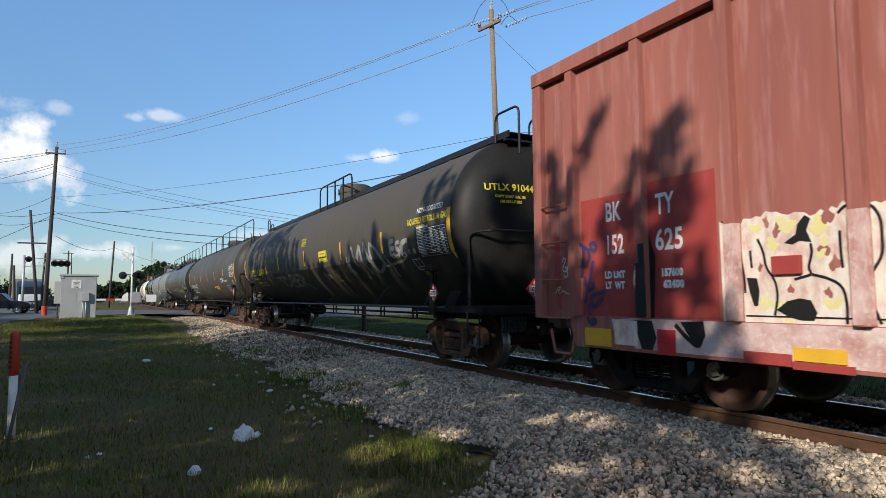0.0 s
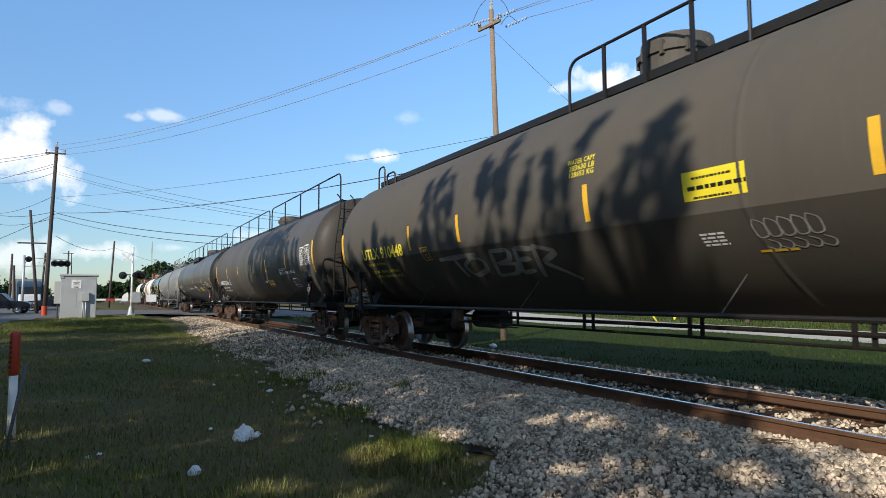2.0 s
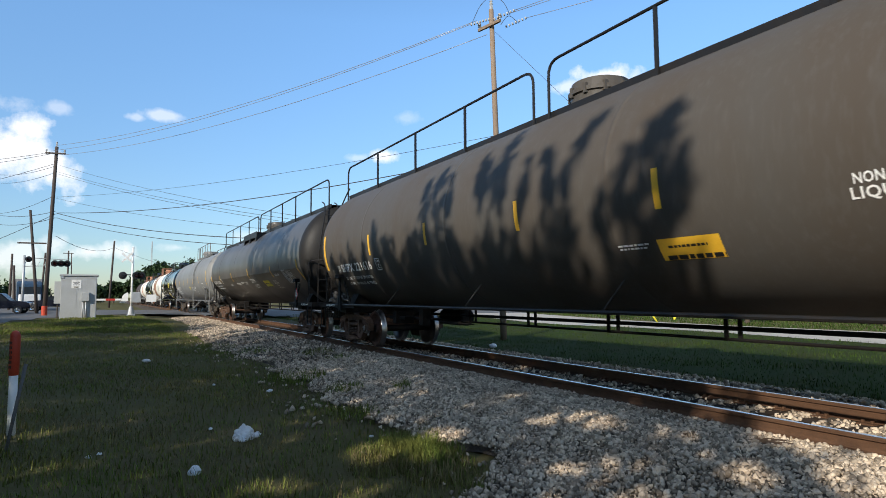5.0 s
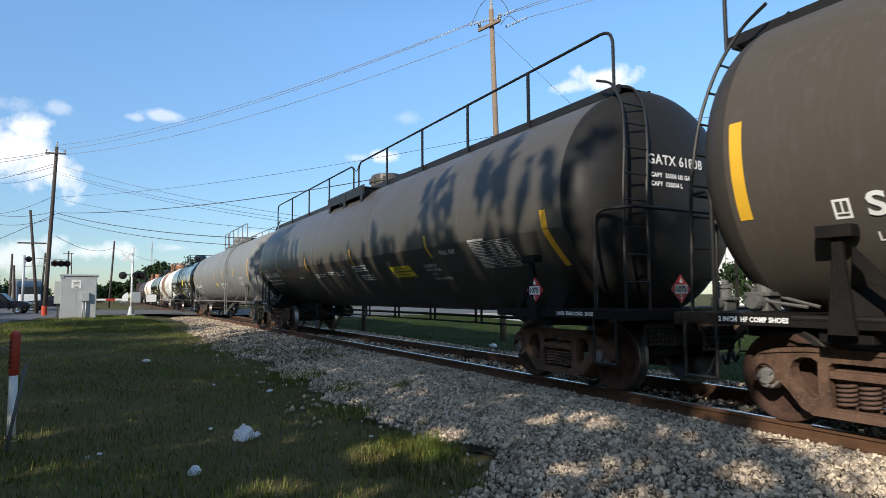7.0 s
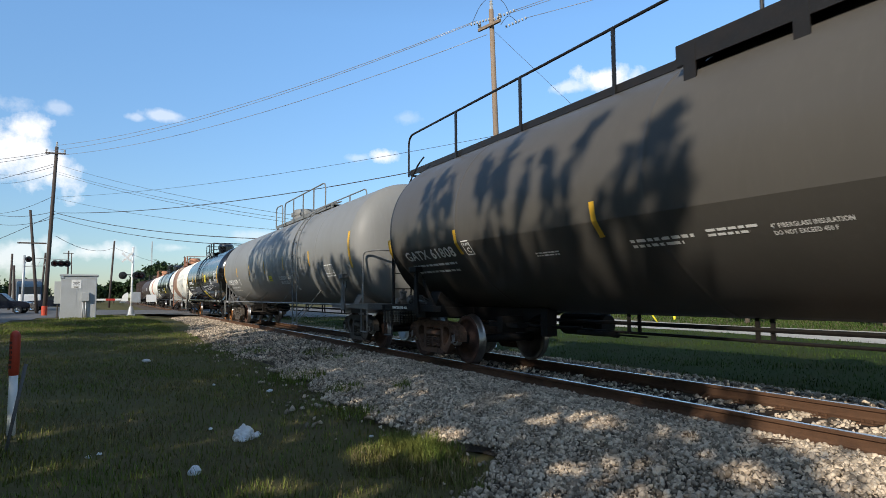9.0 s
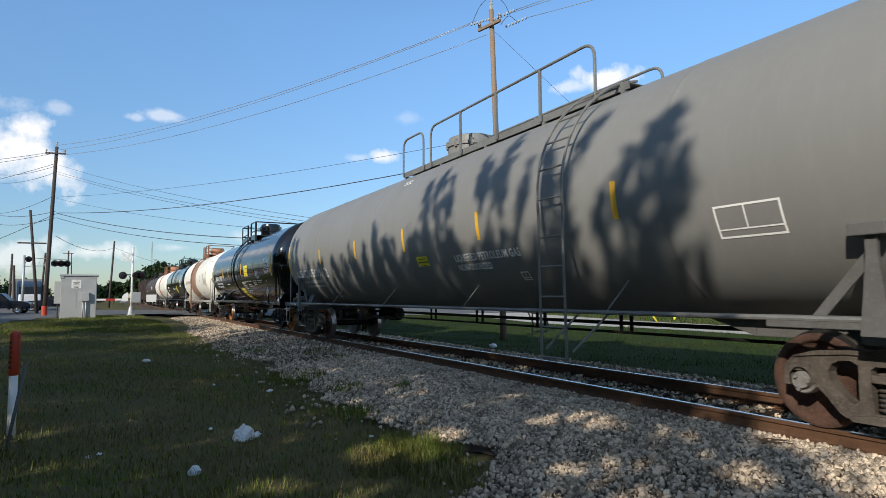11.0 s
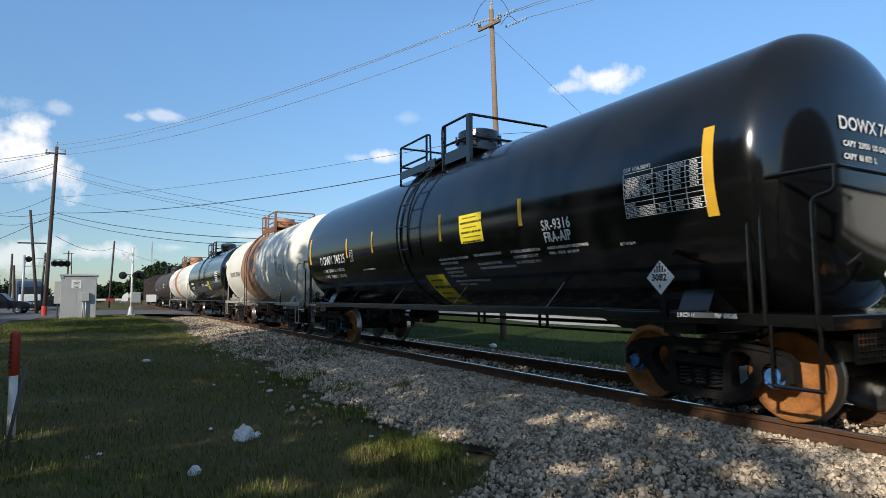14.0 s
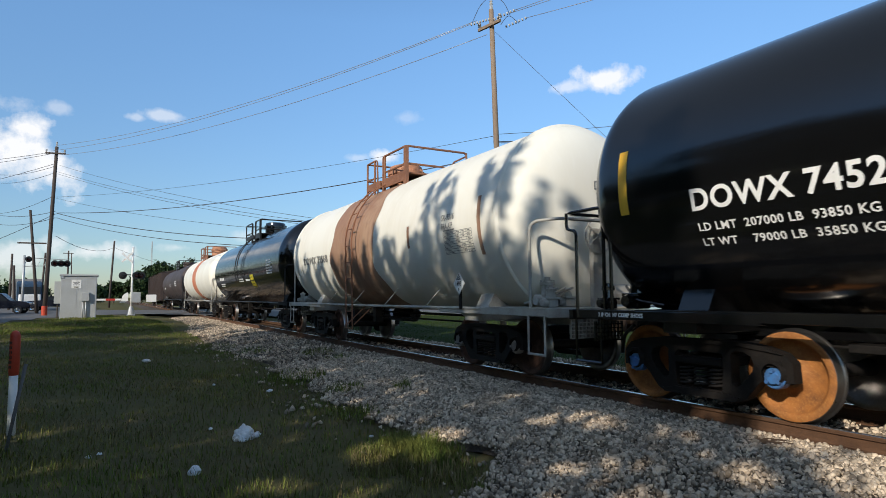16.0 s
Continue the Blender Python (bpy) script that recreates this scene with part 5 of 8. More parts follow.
def flat_text(bm, body, x, y, z, size, bold=0.006, spacing=1.08, m=None):
    """Letters on an upright plane that faces the road side (-y)."""
    vs, fs = lettering(body, size, bold, spacing)
    made = [bm.verts.new((x + a, y, z + b)) for a, b in vs]
    for f in fs:
        try:
            bm.faces.new([made[i] for i in f])
        except ValueError:
            pass
    if m is not None:
        bmesh.ops.transform(bm, matrix=m, verts=made)
    return bm


def bars(bm, r, zc, x0, x1, s0, s1, rows, seed=0, out=0.010, gap=0.45):
    """Small unreadable print: rows of short bars on the shell."""
    rnd = random.Random(seed)
    h = (s1 - s0) / rows
    for i in range(rows):
        x = x0
        end = x1 - rnd.random() * 0.25 * (x1 - x0)
        while x < end:
            w = min((0.6 + rnd.random() * 1.6) * h, end - x)
            band(bm, r, zc, x, x + w, s1 - (i + 1) * h + gap * h * 0.5, s1 - i * h - gap * h * 0.5, out, 1)
            x += w + 0.35 * h
    return bm


def table_mark(bm, r, zc, x0, x1, s0, s1, rows=9, cols=4, out=0.011, seed=0):
    """The white ruled test table on a tank's side, with its line of heading above it."""
    t = 0.008
    for i in range(rows + 1):
        s = s0 + (s1 - s0) * i / rows
        band(bm, r, zc, x0, x1, s - t / 2, s + t / 2, out, 1)
    for x in [x0, x1] + [x0 + (x1 - x0) * (0.46 + 0.54 * j / (cols - 1)) for j in range(cols - 1)]:
        band(bm, r, zc, x - t / 2, x + t / 2, s0, s1, out, 5)
    h = (s1 - s0) / rows
    rnd = random.Random(seed)

    def print_line(xa, xb, a, k):
        while xa < xb:
            w = min(rnd.uniform(0.018, 0.05), xb - xa)
            band(bm, r, zc, xa, xa + w, a + h * (0.5 - k), a + h * (0.5 + k), out, 1)
            xa += w + 0.009
    for i in range(rows):
        a = s0 + i * h
        print_line(x0 + 0.025, x0 + (x1 - x0) * (0.22 + 0.18 * rnd.random()), a, 0.16)
        for j in range(cols - 1):
            if rnd.random() < 0.78:
                xa = x0 + (x1 - x0) * (0.46 + 0.54 * j / (cols - 1)) + 0.035
                print_line(xa, xa + (x1 - x0) * 0.085, a, 0.20)
    print_line(x0 + 0.01, x0 + (x1 - x0) * 0.42, s1 + 0.01, 0.34)
    return bm


# -- wheels and trucks, built once --
def wheel_mesh():
    """The dished plate and rim face of a wheel; the outer face towards -y."""
    return lathe(B(), [(-0.062, 0.0), (-0.062, 0.105), (-0.055, 0.125), (-0.02, 0.145), (0.005, 0.20), (0.0, 0.33), (-0.03, 0.365), (-0.062, 0.375), (-0.068, 0.385), (-0.070, 0.44), (-0.064, 0.450)], 48, caps=False)


def tread_mesh():
    """The running surface, flange and back of a wheel."""
    return lathe(B(), [(-0.064, 0.449), (-0.056, 0.456), (0.035, 0.459), (0.048, 0.470), (0.060, 0.484), (0.070, 0.482), (0.074, 0.465), (0.074, 0.40), (0.03, 0.37), (0.03, 0.0)], 48, caps=False)


def cap_mesh():
    bm = B()
    lathe(bm, [(-0.075, 0.0), (-0.075, 0.055), (-0.06, 0.062), (-0.06, 0.098), (-0.045, 0.108), (0.05, 0.112), (0.05, 0.0)], 24, caps=False)
    for k in range(3):
        a = 2 * math.pi * k / 3 + 0.5
        lathe(bm, [(-0.098, 0.0), (-0.098, 0.020), (-0.06, 0.020)], 6, centre=(0.078 * math.cos(a) * 0.9, 0, 0.078 * math.sin(a) * 0.9), caps=False)
    return bm


def plate_with_holes(bm, outline, holes, y0, y1):
    """An upright plate in x and z with cut-outs."""
    loops = [outline] + holes
    flat = [Vector((x, z, 0)) for loop in loops for x, z in loop]
    tris = geometry.tessellate_polygon([[Vector((x, z, 0)) for x, z in loop] for loop in loops])
    front = [bm.verts.new((v.x, y0, v.y)) for v in flat]
    back = [bm.verts.new((v.x, y1, v.y)) for v in flat]
    for t in tris:
        bm.faces.new([front[k] for k in t])
        bm.faces.new([back[k] for k in reversed(t)])
    n = 0
    for loop in loops:
        for k in range(len(loop)):
            a, c = n + k, n + (k + 1) % len(loop)
            bm.faces.new((front[a], front[c], back[c], back[a]))
        n += len(loop)
    bmesh.ops.recalc_face_normals(bm, faces=bm.faces)
    return bm


def side_frame_mesh():
    """A cast side frame with its windows, spring seat, and pedestal jaws; the outer face towards -y."""
    half = [(0.5, 0.79), (0.8, 0.755), (0.98, 0.70), (1.07, 0.61), (1.08, 0.42), (1.0, 0.42), (0.99, 0.57), (0.79, 0.57), (0.775, 0.43), (0.70, 0.36), (0.57, 0.205), (0.47, 0.155)]
    outline = half + [(-x, z) for x, z in half[::-1]]
    win = [(0.405, 0.655), (0.47, 0.69), (0.56, 0.685), (0.635, 0.645), (0.665, 0.575), (0.65, 0.50), (0.58, 0.41), (0.49, 0.33), (0.44, 0.315), (0.41, 0.345)]
    middle = [(-0.29, 0.25), (0.29, 0.25), (0.31, 0.45), (0.31, 0.62), (0.27, 0.655), (-0.27, 0.655), (-0.31, 0.62), (-0.31, 0.45)]
    bm = plate_with_holes(B(), outline, [win, [(-x, z) for x, z in win], middle], -0.07, 0.07)
    prism(bm, [(-0.98, 0.69), (-0.8, 0.745), (-0.5, 0.785), (0.5, 0.785), (0.8, 0.745), (0.98, 0.69), (0.8, 0.715), (0.5, 0.745), (-0.5, 0.745), (-0.8, 0.715)], -0.095, -0.068)
    prism(bm, [(-0.46, 0.16), (0.46, 0.16), (0.50, 0.20), (0.30, 0.235), (-0.30, 0.235), (-0.50, 0.20)], -0.10, -0.068)
    for s in (-1, 1):
        lathe(bm, [(-0.135, 0.10), (-0.07, 0.125), (-0.07, 0.14)], 20, "y", (s * 0.889, 0, 0.50), caps=False)
        prism(bm, [(s * 0.80, 0.565), (s * 0.98, 0.565), (s * 0.96, 0.63), (s * 0.82, 0.63)], -0.10, -0.068)
    return bm


def spring_mesh():
    """The nest of outer coils in the middle window and the bolster's end on top."""
    bm = B()
    for x in (-0.19, 0.0, 0.19):
        pts = [(x + 0.078 * math.cos(t), 0.078 * math.sin(t), 0.262 + 0.228 * t / (2 * math.pi * 5.5)) for t in np.linspace(0, 2 * math.pi * 5.5, 66)]
        pipe(bm, pts, 0.0165, 5)
    return bm


def bolster_mesh():
    bm = B()
    box(bm, -0.27, 0.27, -1.04, 1.04, 0.49, 0.60, bevel=0.015)
    box(bm, -0.22, 0.22, -0.80, 0.80, 0.58, 0.74, bevel=0.02)
    lathe(bm, [(0.73, 0.0), (0.73, 0.2), (0.80, 0.2), (0.80, 0.0)], 20, axis="z", caps=False)
    for s in (-1, 1):                      # friction wedges, brake beams
        box(bm, -0.30, 0.30, s * 0.93, s * 1.09, 0.515, 0.585, bevel=0.008)
        pipe(bm, [(s * 0.42, -0.72, 0.40), (s * 0.42, 0.72, 0.40)], 0.03, 6)
        for y in (-0.76, 0.76):
            prism(bm, [(s * 0.44, 0.30), (s * 0.50, 0.30), (s * 0.475, 0.45), (s * 0.50, 0.60), (s * 0.44, 0.60), (s * 0.41, 0.45)], y - 0.05, y + 0.05)
    return bm


def truck_kit(key, frame_m, plate_m, cap_m, spring_m):
    return {
        "wheel": keep("wheel", wheel_mesh(), [plate_m]), "tread": keep("tread", tread_mesh(), [M["wheel_tread"]]), "cap": keep("bearing_cap", cap_mesh(), [cap_m], False),
        "frame": keep("side_frame", side_frame_mesh(), [frame_m], False), "spring": keep("spring_nest", spring_mesh(), [spring_m]),
        "bolster": keep("bolster", bolster_mesh(), [frame_m], False),
        "axle": keep("axle", lathe(B(), [(-1.03, 0.0), (-1.03, 0.07), (-0.85, 0.075), (-0.80, 0.10), (-0.66, 0.10), (-0.55, 0.08), (0.55, 0.08), (0.66, 0.10), (0.80, 0.10), (0.85, 0.075), (1.03, 0.07), (1.03, 0.0)], 14, caps=False), [M["truck_black"]])}


def add_truck(car, x, kit, phase=0.0):
    place("bolster", kit["bolster"], car, x, 0, 0)
    for s in (-1, 1):
        fr = place("side_frame", kit["frame"], car, x, s * 1.0, 0, 0 if s < 0 else 180, "cast steel truck side frame")
        place("spring_nest", kit["spring"], fr, 0, 0, 0, 0, "coiled bolster springs")
    for k, s in enumerate((-1, 1)):
        ax = place("wheelset", kit["axle"], car, x + s * 0.889, 0, WHEEL_R)
        for t in (-1, 1):
            place("wheel", kit["wheel"], ax, 0, t * 0.755, 0, 0 if t < 0 else 180)
            place("tread", kit["tread"], ax, 0, t * 0.755, 0, 0 if t < 0 else 180, "bright worn steel wheel tread")
            place("bearing_cap", kit["cap"], ax, 0, t * 1.035, 0, 0 if t < 0 else 180)
        ROLLERS.append((ax, Vector((x + s * 0.889, 0, WHEEL_R)), phase + 40 * k))


def shell_mesh(r, hl, zc, seams=(), seg=96):
    """A tank: a straight shell with weld seams and two dished ends, and the lap of its jacket where it has one."""
    n = 16
    head = [(hl + HEAD * r * math.sin(a), r * max(0.0, math.cos(a)) ** KNUCKLE) for a in (math.pi / 2 * i / n for i in range(n + 1))]
    prof = [(-x, q) for x, q in head[::-1]] + [(0.06 - hl, r)]
    for s in sorted(seams):
        prof += [(s - 0.07, r), (s - 0.03, r), (s - 0.015, r + 0.005), (s + 0.015, r + 0.005), (s + 0.03, r), (s + 0.07, r)]
    prof += [(hl - 0.06, r)] + head
    bm = lathe(B(), prof, seg, "x", (0, 0, zc), caps=False)
    if (r, zc) in LAP:
        seam = LAP[(r, zc)]
        for e in bm.edges:
            angles = [math.atan2(v.co.z - zc, abs(v.co.y)) for v in e.verts]
            if max(abs(a - seam) for a in angles) < 1e-3 and abs(e.verts[0].co.x) < hl:
                e.smooth = False
        for v in bm.verts:
            if abs(v.co.x) <= hl + 1e-4:
                k = 1 - lap_in(r, zc, math.atan2(v.co.z - zc, abs(v.co.y))) / r
                v.co.y, v.co.z = v.co.y * k, zc + (v.co.z - zc) * k
    return bm


def end_gear(car, c, s):
    """Stub sill, coupler, deck, steps and rails at one end (s = 1 leads, -1 trails)."""
    h, tc, fm, pm = c["hl"], c["tc"] / 2, c["frame"], c["pipe"]
    X = lambda d: s * (tc + d)
    E = lambda d: s * (tc + d + c.get("over", 0.0))          # the deck and what stands on it
    bm = B()
    box(bm, min(X(-1.9), X(1.65)), max(X(-1.9), X(1.65)), -0.24, 0.24, 0.80, 1.06, bevel=0.015)
    prism(bm, [(X(-2.6), 1.02), (X(-1.9), 0.80), (X(-1.9), 1.06), (X(-2.6), 1.06)], -0.24, 0.24)
    box(bm, min(X(-0.22), X(0.22)), max(X(-0.22), X(0.22)), -1.36, 1.36, 0.86, 1.05, bevel=0.012)
    for y in (-1, 1):                                      # saddle webs
        prism(bm, [(y * 0.24, 1.05), (y * 1.14, 1.05), (y * 1.12, 1.12), (y * 0.98, 1.38), (y * 0.7, 1.15), (y * 0.24, 1.02)], X(-0.2), X(0.2), "x")
    part("stub_sill", bm, fm, car)
    bm = B()
    box(bm, min(X(1.6), X(1.98)), max(X(1.6), X(1.98)), -0.07, 0.07, 0.80, 0.96, bevel=0.02)
    prism(bm, [(X(1.92), -0.17), (X(2.10), -0.17), (X(2.14), -0.06), (X(2.05), 0.0), (X(2.15), 0.10), (X(2.10), 0.16), (X(1.95), 0.12)], 0.74, 1.02, "z")
    part("coupler", bm, c.get("coupler_m", M["frame_rust"]), car, "rusty steel knuckle coupler")
    bm = B()
    pipe(bm, bend([(X(1.62), 0.32 * s, 0.86), (X(1.80), 0.34 * s, 0.72), (X(1.98), 0.2 * s, 0.42), (X(2.12), 0.06 * s, 0.50)], 0.15), 0.026, 7)
    part("brake_hose", bm, M["black_mark"], car, "black rubber brake hose")
    bm = B()
    box(bm, min(X(0.55), E(1.66)), max(X(0.55), E(1.66)), -1.45, 1.45, 1.082, 1.105, bevel=0.006)
    box(bm, min(E(1.60), E(1.68)), max(E(1.60), E(1.68)), -1.47, 1.47, 0.97, 1.10, bevel=0.006)
    part("deck", bm, fm, car)
    bm = B()                                               # open step grating hung below the deck's end
    for k in range(5):
        box(bm, min(E(1.62), E(1.66)), max(E(1.62), E(1.66)), -1.05, -0.55, 0.66 + 0.055 * k, 0.675 + 0.055 * k)
    for k in range(8):
        box(bm, min(E(1.62), E(1.66)), max(E(1.62), E(1.66)), -1.05 + 0.07 * k, -1.035 + 0.07 * k, 0.66, 0.93)
    part("step_grating", bm, pm, car, "open steel step grating")
    for y in (-1, 1):
        bm = B()
        box(bm, min(X(-1.0), E(1.66)), max(X(-1.0), E(1.66)), y * 1.40 - 0.045, y * 1.40 + 0.045, 0.985, 1.10, bevel=0.008)
        part("side_sill", bm, fm, car)
        bm = B()
        step = c.get("step", (1.18, 1.56))
        for k in step:
            pipe(bm, [(E(k), y * 1.45, 1.0), (E(k), y * 1.45, 0.44)], 0.017, 6)
        pipe(bm, [(E(step[0] - 0.01), y * 1.45, 0.44), (E(step[1] + 0.01), y * 1.45, 0.44)], 0.02, 6)
        part("sill_step", bm, pm, car)
    bm = B()
    if "rail" in c:                                        # a high rail round the deck with lower handholds beside it
        k, z, q = c["rail"]
        pipe(bm, bend([(E(k), -1.43, 1.0), (E(k), -1.43, z), (E(q), -1.43, z), (E(q), 1.43, z), (E(k), 1.43, z), (E(k), 1.43, 1.0)], 0.12, 5), 0.024, 8)
        for y in (-1, 1):
            hold = B()
            pipe(hold, bend([(E(k - 0.13), y * 1.44, 1.1), (E(k - 0.13), y * 1.44, z - 0.25), (E(k), y * 1.43, z - 0.22)], 0.05, 3), 0.022, 8)
            part("handhold", hold, pm, car)
            hold = B()
            pipe(hold, bend([(E(k + 0.49), y * 1.44, 1.0), (E(k + 0.49), y * 1.44, z - 0.26), (E(q), y * 1.43, z - 0.22), (E(q), y * 1.43, z)], 0.07, 4), 0.022, 8)
            part("handhold", hold, pm, car)
    else:
        pipe(bm, bend([(E(1.20), -1.42, 1.0), (E(1.20), -1.42, 2.38), (E(1.62), -1.2, 2.40), (E(1.62), 1.2, 2.40), (E(1.20), 1.42, 2.38), (E(1.20), 1.42, 1.0)], 0.16, 5), 0.024, 8)
    part("end_rail", bm, pm, car)
    if c.get("posts", True):
        for y in (-1, 1):
            bm = B()
            prism(bm, [(X(-0.16), 0.94), (X(0.07), 0.94), (X(0.0), 1.60), (X(0.0), 1.78), (X(-0.09), 1.78), (X(-0.09), 1.60)], y * 1.475 - 0.022, y * 1.475 + 0.022)
            prism(bm, [(X(-0.10), 1.55), (X(-0.10), 1.70), (X(-0.62), 1.08), (X(-0.50), 1.08)], y * 1.36 - 0.012, y * 1.36 + 0.012)
            box(bm, min(X(-0.19), X(0.10)), max(X(-0.19), X(0.10)), y * 1.46 - 0.10, y * 1.46 + 0.06, 1.76, 1.87, bevel=0.012)
            part("bolster_post", bm, fm, car)
    if s < 0 or c.get("gear_front"):
        valve = c.get("valve", M["frame_grey"])
        for dx, y, k in ((0.98, -0.92, 1.0), (1.30, -1.12, 0.72), (0.92, -0.48, 0.8)):
            bm = B()                                       # a cast valve: ribbed body, flanges, caps and bolts
            x0, z0 = E(dx), 1.11
            box(bm, x0 - 0.10 * k, x0 + 0.10 * k, y - 0.12 * k, y + 0.12 * k, z0, z0 + 0.16 * k, bevel=0.02)
            box(bm, x0 - 0.14 * k, x0 + 0.14 * k, y - 0.15 * k, y + 0.15 * k, z0 + 0.16 * k, z0 + 0.20 * k, bevel=0.008)
            lathe(bm, [(0.20 * k, 0.10 * k), (0.33 * k, 0.09 * k), (0.34 * k, 0.12 * k), (0.38 * k, 0.12 * k), (0.40 * k, 0.05 * k), (0.46 * k, 0.045 * k), (0.46 * k, 0.0)], 14, "z", (x0, y, z0), caps=False)
            lathe(bm, [(-0.24 * k, 0.0), (-0.24 * k, 0.07 * k), (-0.20 * k, 0.085 * k), (-0.12 * k, 0.085 * k)], 14, "y", (x0, y, z0 + 0.10 * k), caps=False)
            for a in range(6):
                t = a * math.pi / 3
                lathe(bm, [(0.33 * k, 0.014), (0.41 * k, 0.014), (0.41 * k, 0.0)], 6, "z", (x0 + 0.10 * k * math.cos(t), y + 0.10 * k * math.sin(t), z0), caps=False)
            part("brake_valve", bm, valve, car)
        bm = B()
        lathe(bm, [(-0.3, 0.0), (-0.3, 0.14), (-0.26, 0.17), (0.26, 0.17), (0.3, 0.14), (0.3, 0.0)], 16, "y", (E(1.0), 0.5, 1.30), caps=False)
        part("air_tank", bm, valve, car)
        for k in range(3):
            pipe(bm := B(), bend([(E(0.5), -1.0 + 0.2 * k, 1.16), (E(0.9), -1.05 + 0.2 * k, 1.22 + 0.05 * k), (E(1.2), -0.9 + 0.15 * k, 1.4)], 0.1), 0.018, 6)
            part("air_pipe", bm, valve, car)
        bm = B()
        cx, cz, cy = E(1.42), c.get("wheel_z", 1.95), c.get("wheel_y", 0.62)
        pts = [(cx, cy + 0.27 * math.cos(t), cz + 0.27 * math.sin(t)) for t in np.linspace(0, 2 * math.pi, 25)]
        pipe(bm, pts, 0.014, 6)
        for k in range(5):
            a = 2 * math.pi * k / 5
            pipe(bm, [(cx, cy, cz), (cx, cy + 0.27 * math.cos(a), cz + 0.27 * math.sin(a))], 0.011, 5)
        box(bm, min(E(1.30), E(1.40)), max(E(1.30), E(1.40)), cy - 0.10, cy + 0.12, 1.10, cz + 0.12, bevel=0.02)
        part("brake_wheel", bm, pm, car)


def handrail(bm, x0, x1, y, z0, z1, step=2.0, r=0.024, post=0.026, ends=True):
    """A long handrail with flat posts, from x0 to x1."""
    pts = bend([(x0, y, z0), (x0, y, z1), (x1, y, z1), (x1, y, z0)], 0.25, 5) if ends else [(x0, y, z1), (x1, y, z1)]
    pipe(bm, pts, r, 8)
    n = max(1, round((x1 - x0) / step))
    for i in range(1, n):
        x = x0 + (x1 - x0) * i / n
        box(bm, x - post, x + post, y - 0.018, y + 0.018, z0, z1)
    return bm


def dome(car, c, x=0.0, rad=0.48, h=0.66, z=None):
    r, zc = c["r"], c["zc"]
    z = z if z is not None else 4.05
    bm = B()
    lathe(bm, [(0.0, rad), (h * 0.62, rad), (h * 0.64, rad + 0.035), (h * 0.74, rad + 0.035), (h * 0.76, rad), (h * 0.95, rad - 0.02), (h, rad - 0.10), (h, 0.0)], 36, "z", (x, 0, z), caps=False)
    for k in range(10):
        a = 2 * math.pi * k / 10
        box(bm, x + (rad + 0.01) * math.cos(a) - 0.03, x + (rad + 0.01) * math.cos(a) + 0.03, (rad + 0.01) * math.sin(a) - 0.03, (rad + 0.01) * math.sin(a) + 0.03, z + h * 0.58, z + h * 0.82)
    part("dome", bm, c.get("dome_m", c["shell"]), car, c.get("dome_label", ""), smooth=False)


def shell_ladder(car, c, x, w=0.46, z_low=0.45, mat_=None, a_top=80, legs=True, side=-1):
    """A side ladder that bows with the shell, with legs below the side pipe."""
    r, zc = c["r"], c["zc"]
    bm = B()
    rails = []
    for dx in (-w / 2, w / 2):
        low = [(x + dx, side * (r + 0.10), z_low), (x + dx, side * (r + 0.13), zc - 0.5)] if legs else []
        arc = [(x + dx, side * (r + 0.14) * math.cos(a), zc + (r + 0.14) * math.sin(a)) for a in np.radians(np.linspace(-8 if legs else -20, a_top, 14))]
        pipe(bm, low + arc, 0.02, 6)
        rails.append(arc)
    mm = mat_ or c["pipe"]
    lad = part("ladder", bm, mm, car, "narrow steel side ladder")
    for z in np.arange(z_low + 0.02, zc - 0.3, 0.4) if legs else ():
        part("rung", pipe(B(), [(x - w / 2, side * (r + 0.11), z), (x + w / 2, side * (r + 0.11), z)], 0.014, 6), mm, lad)
    for i in range(1, 14, 2):
        part("rung", pipe(B(), [rails[0][i], rails[1][i]], 0.014, 6), mm, lad)
    for dx in (-w / 2 + 0.08, w / 2 + 0.12) if legs else ():
        part("brace", pipe(B(), [(x + dx, side * (r + 0.10), z_low + 0.12), (x + dx + 0.22, side * 1.30, 1.06)], 0.016, 6), mm, lad)


def end_ladder(car, c, s, ys=(-0.88, -0.46)):
    """The ladder from the deck over the dished end to the top walkway."""
    r, zc, hl, tc = c["r"], c["zc"], c["hl"], c["tc"] / 2
    bm, rails = B(), []
    for y in ys:
        pts = [(s * (hl + 0.74), y - 0.36, 1.1), (s * (hl + 0.72), y - 0.34, 2.55), (s * (hl + 0.66), y - 0.22, 3.30), (s * (hl + 0.50), y - 0.08, 3.86), (s * (hl + 0.24), y, 4.22), (s * (hl - 0.04), y, zc + r + 0.06)]
        q = bend(pts, 0.3, 4)
        pipe(bm, q, 0.02, 6)
        rails.append(q)
    lad = part("ladder", bm, c["pipe"], car, "steel ladder up the tank's end")
    for z in (1.45, 1.80, 2.15, 2.5, 2.85, 3.2, 3.55, 3.85):
        ends = []
        for q in rails:
            for a, b in zip(q, q[1:]):
                if a.z <= z <= b.z:
                    ends.append(a.lerp(b, (z - a.z) / max(1e-6, b.z - a.z)))
                    break
        if len(ends) == 2:
            part("rung", pipe(B(), ends, 0.013, 6), c["pipe"], lad)


WALK_Y = -0.66       # the walkway's near edge, and its height
WALK_Z = 4.19


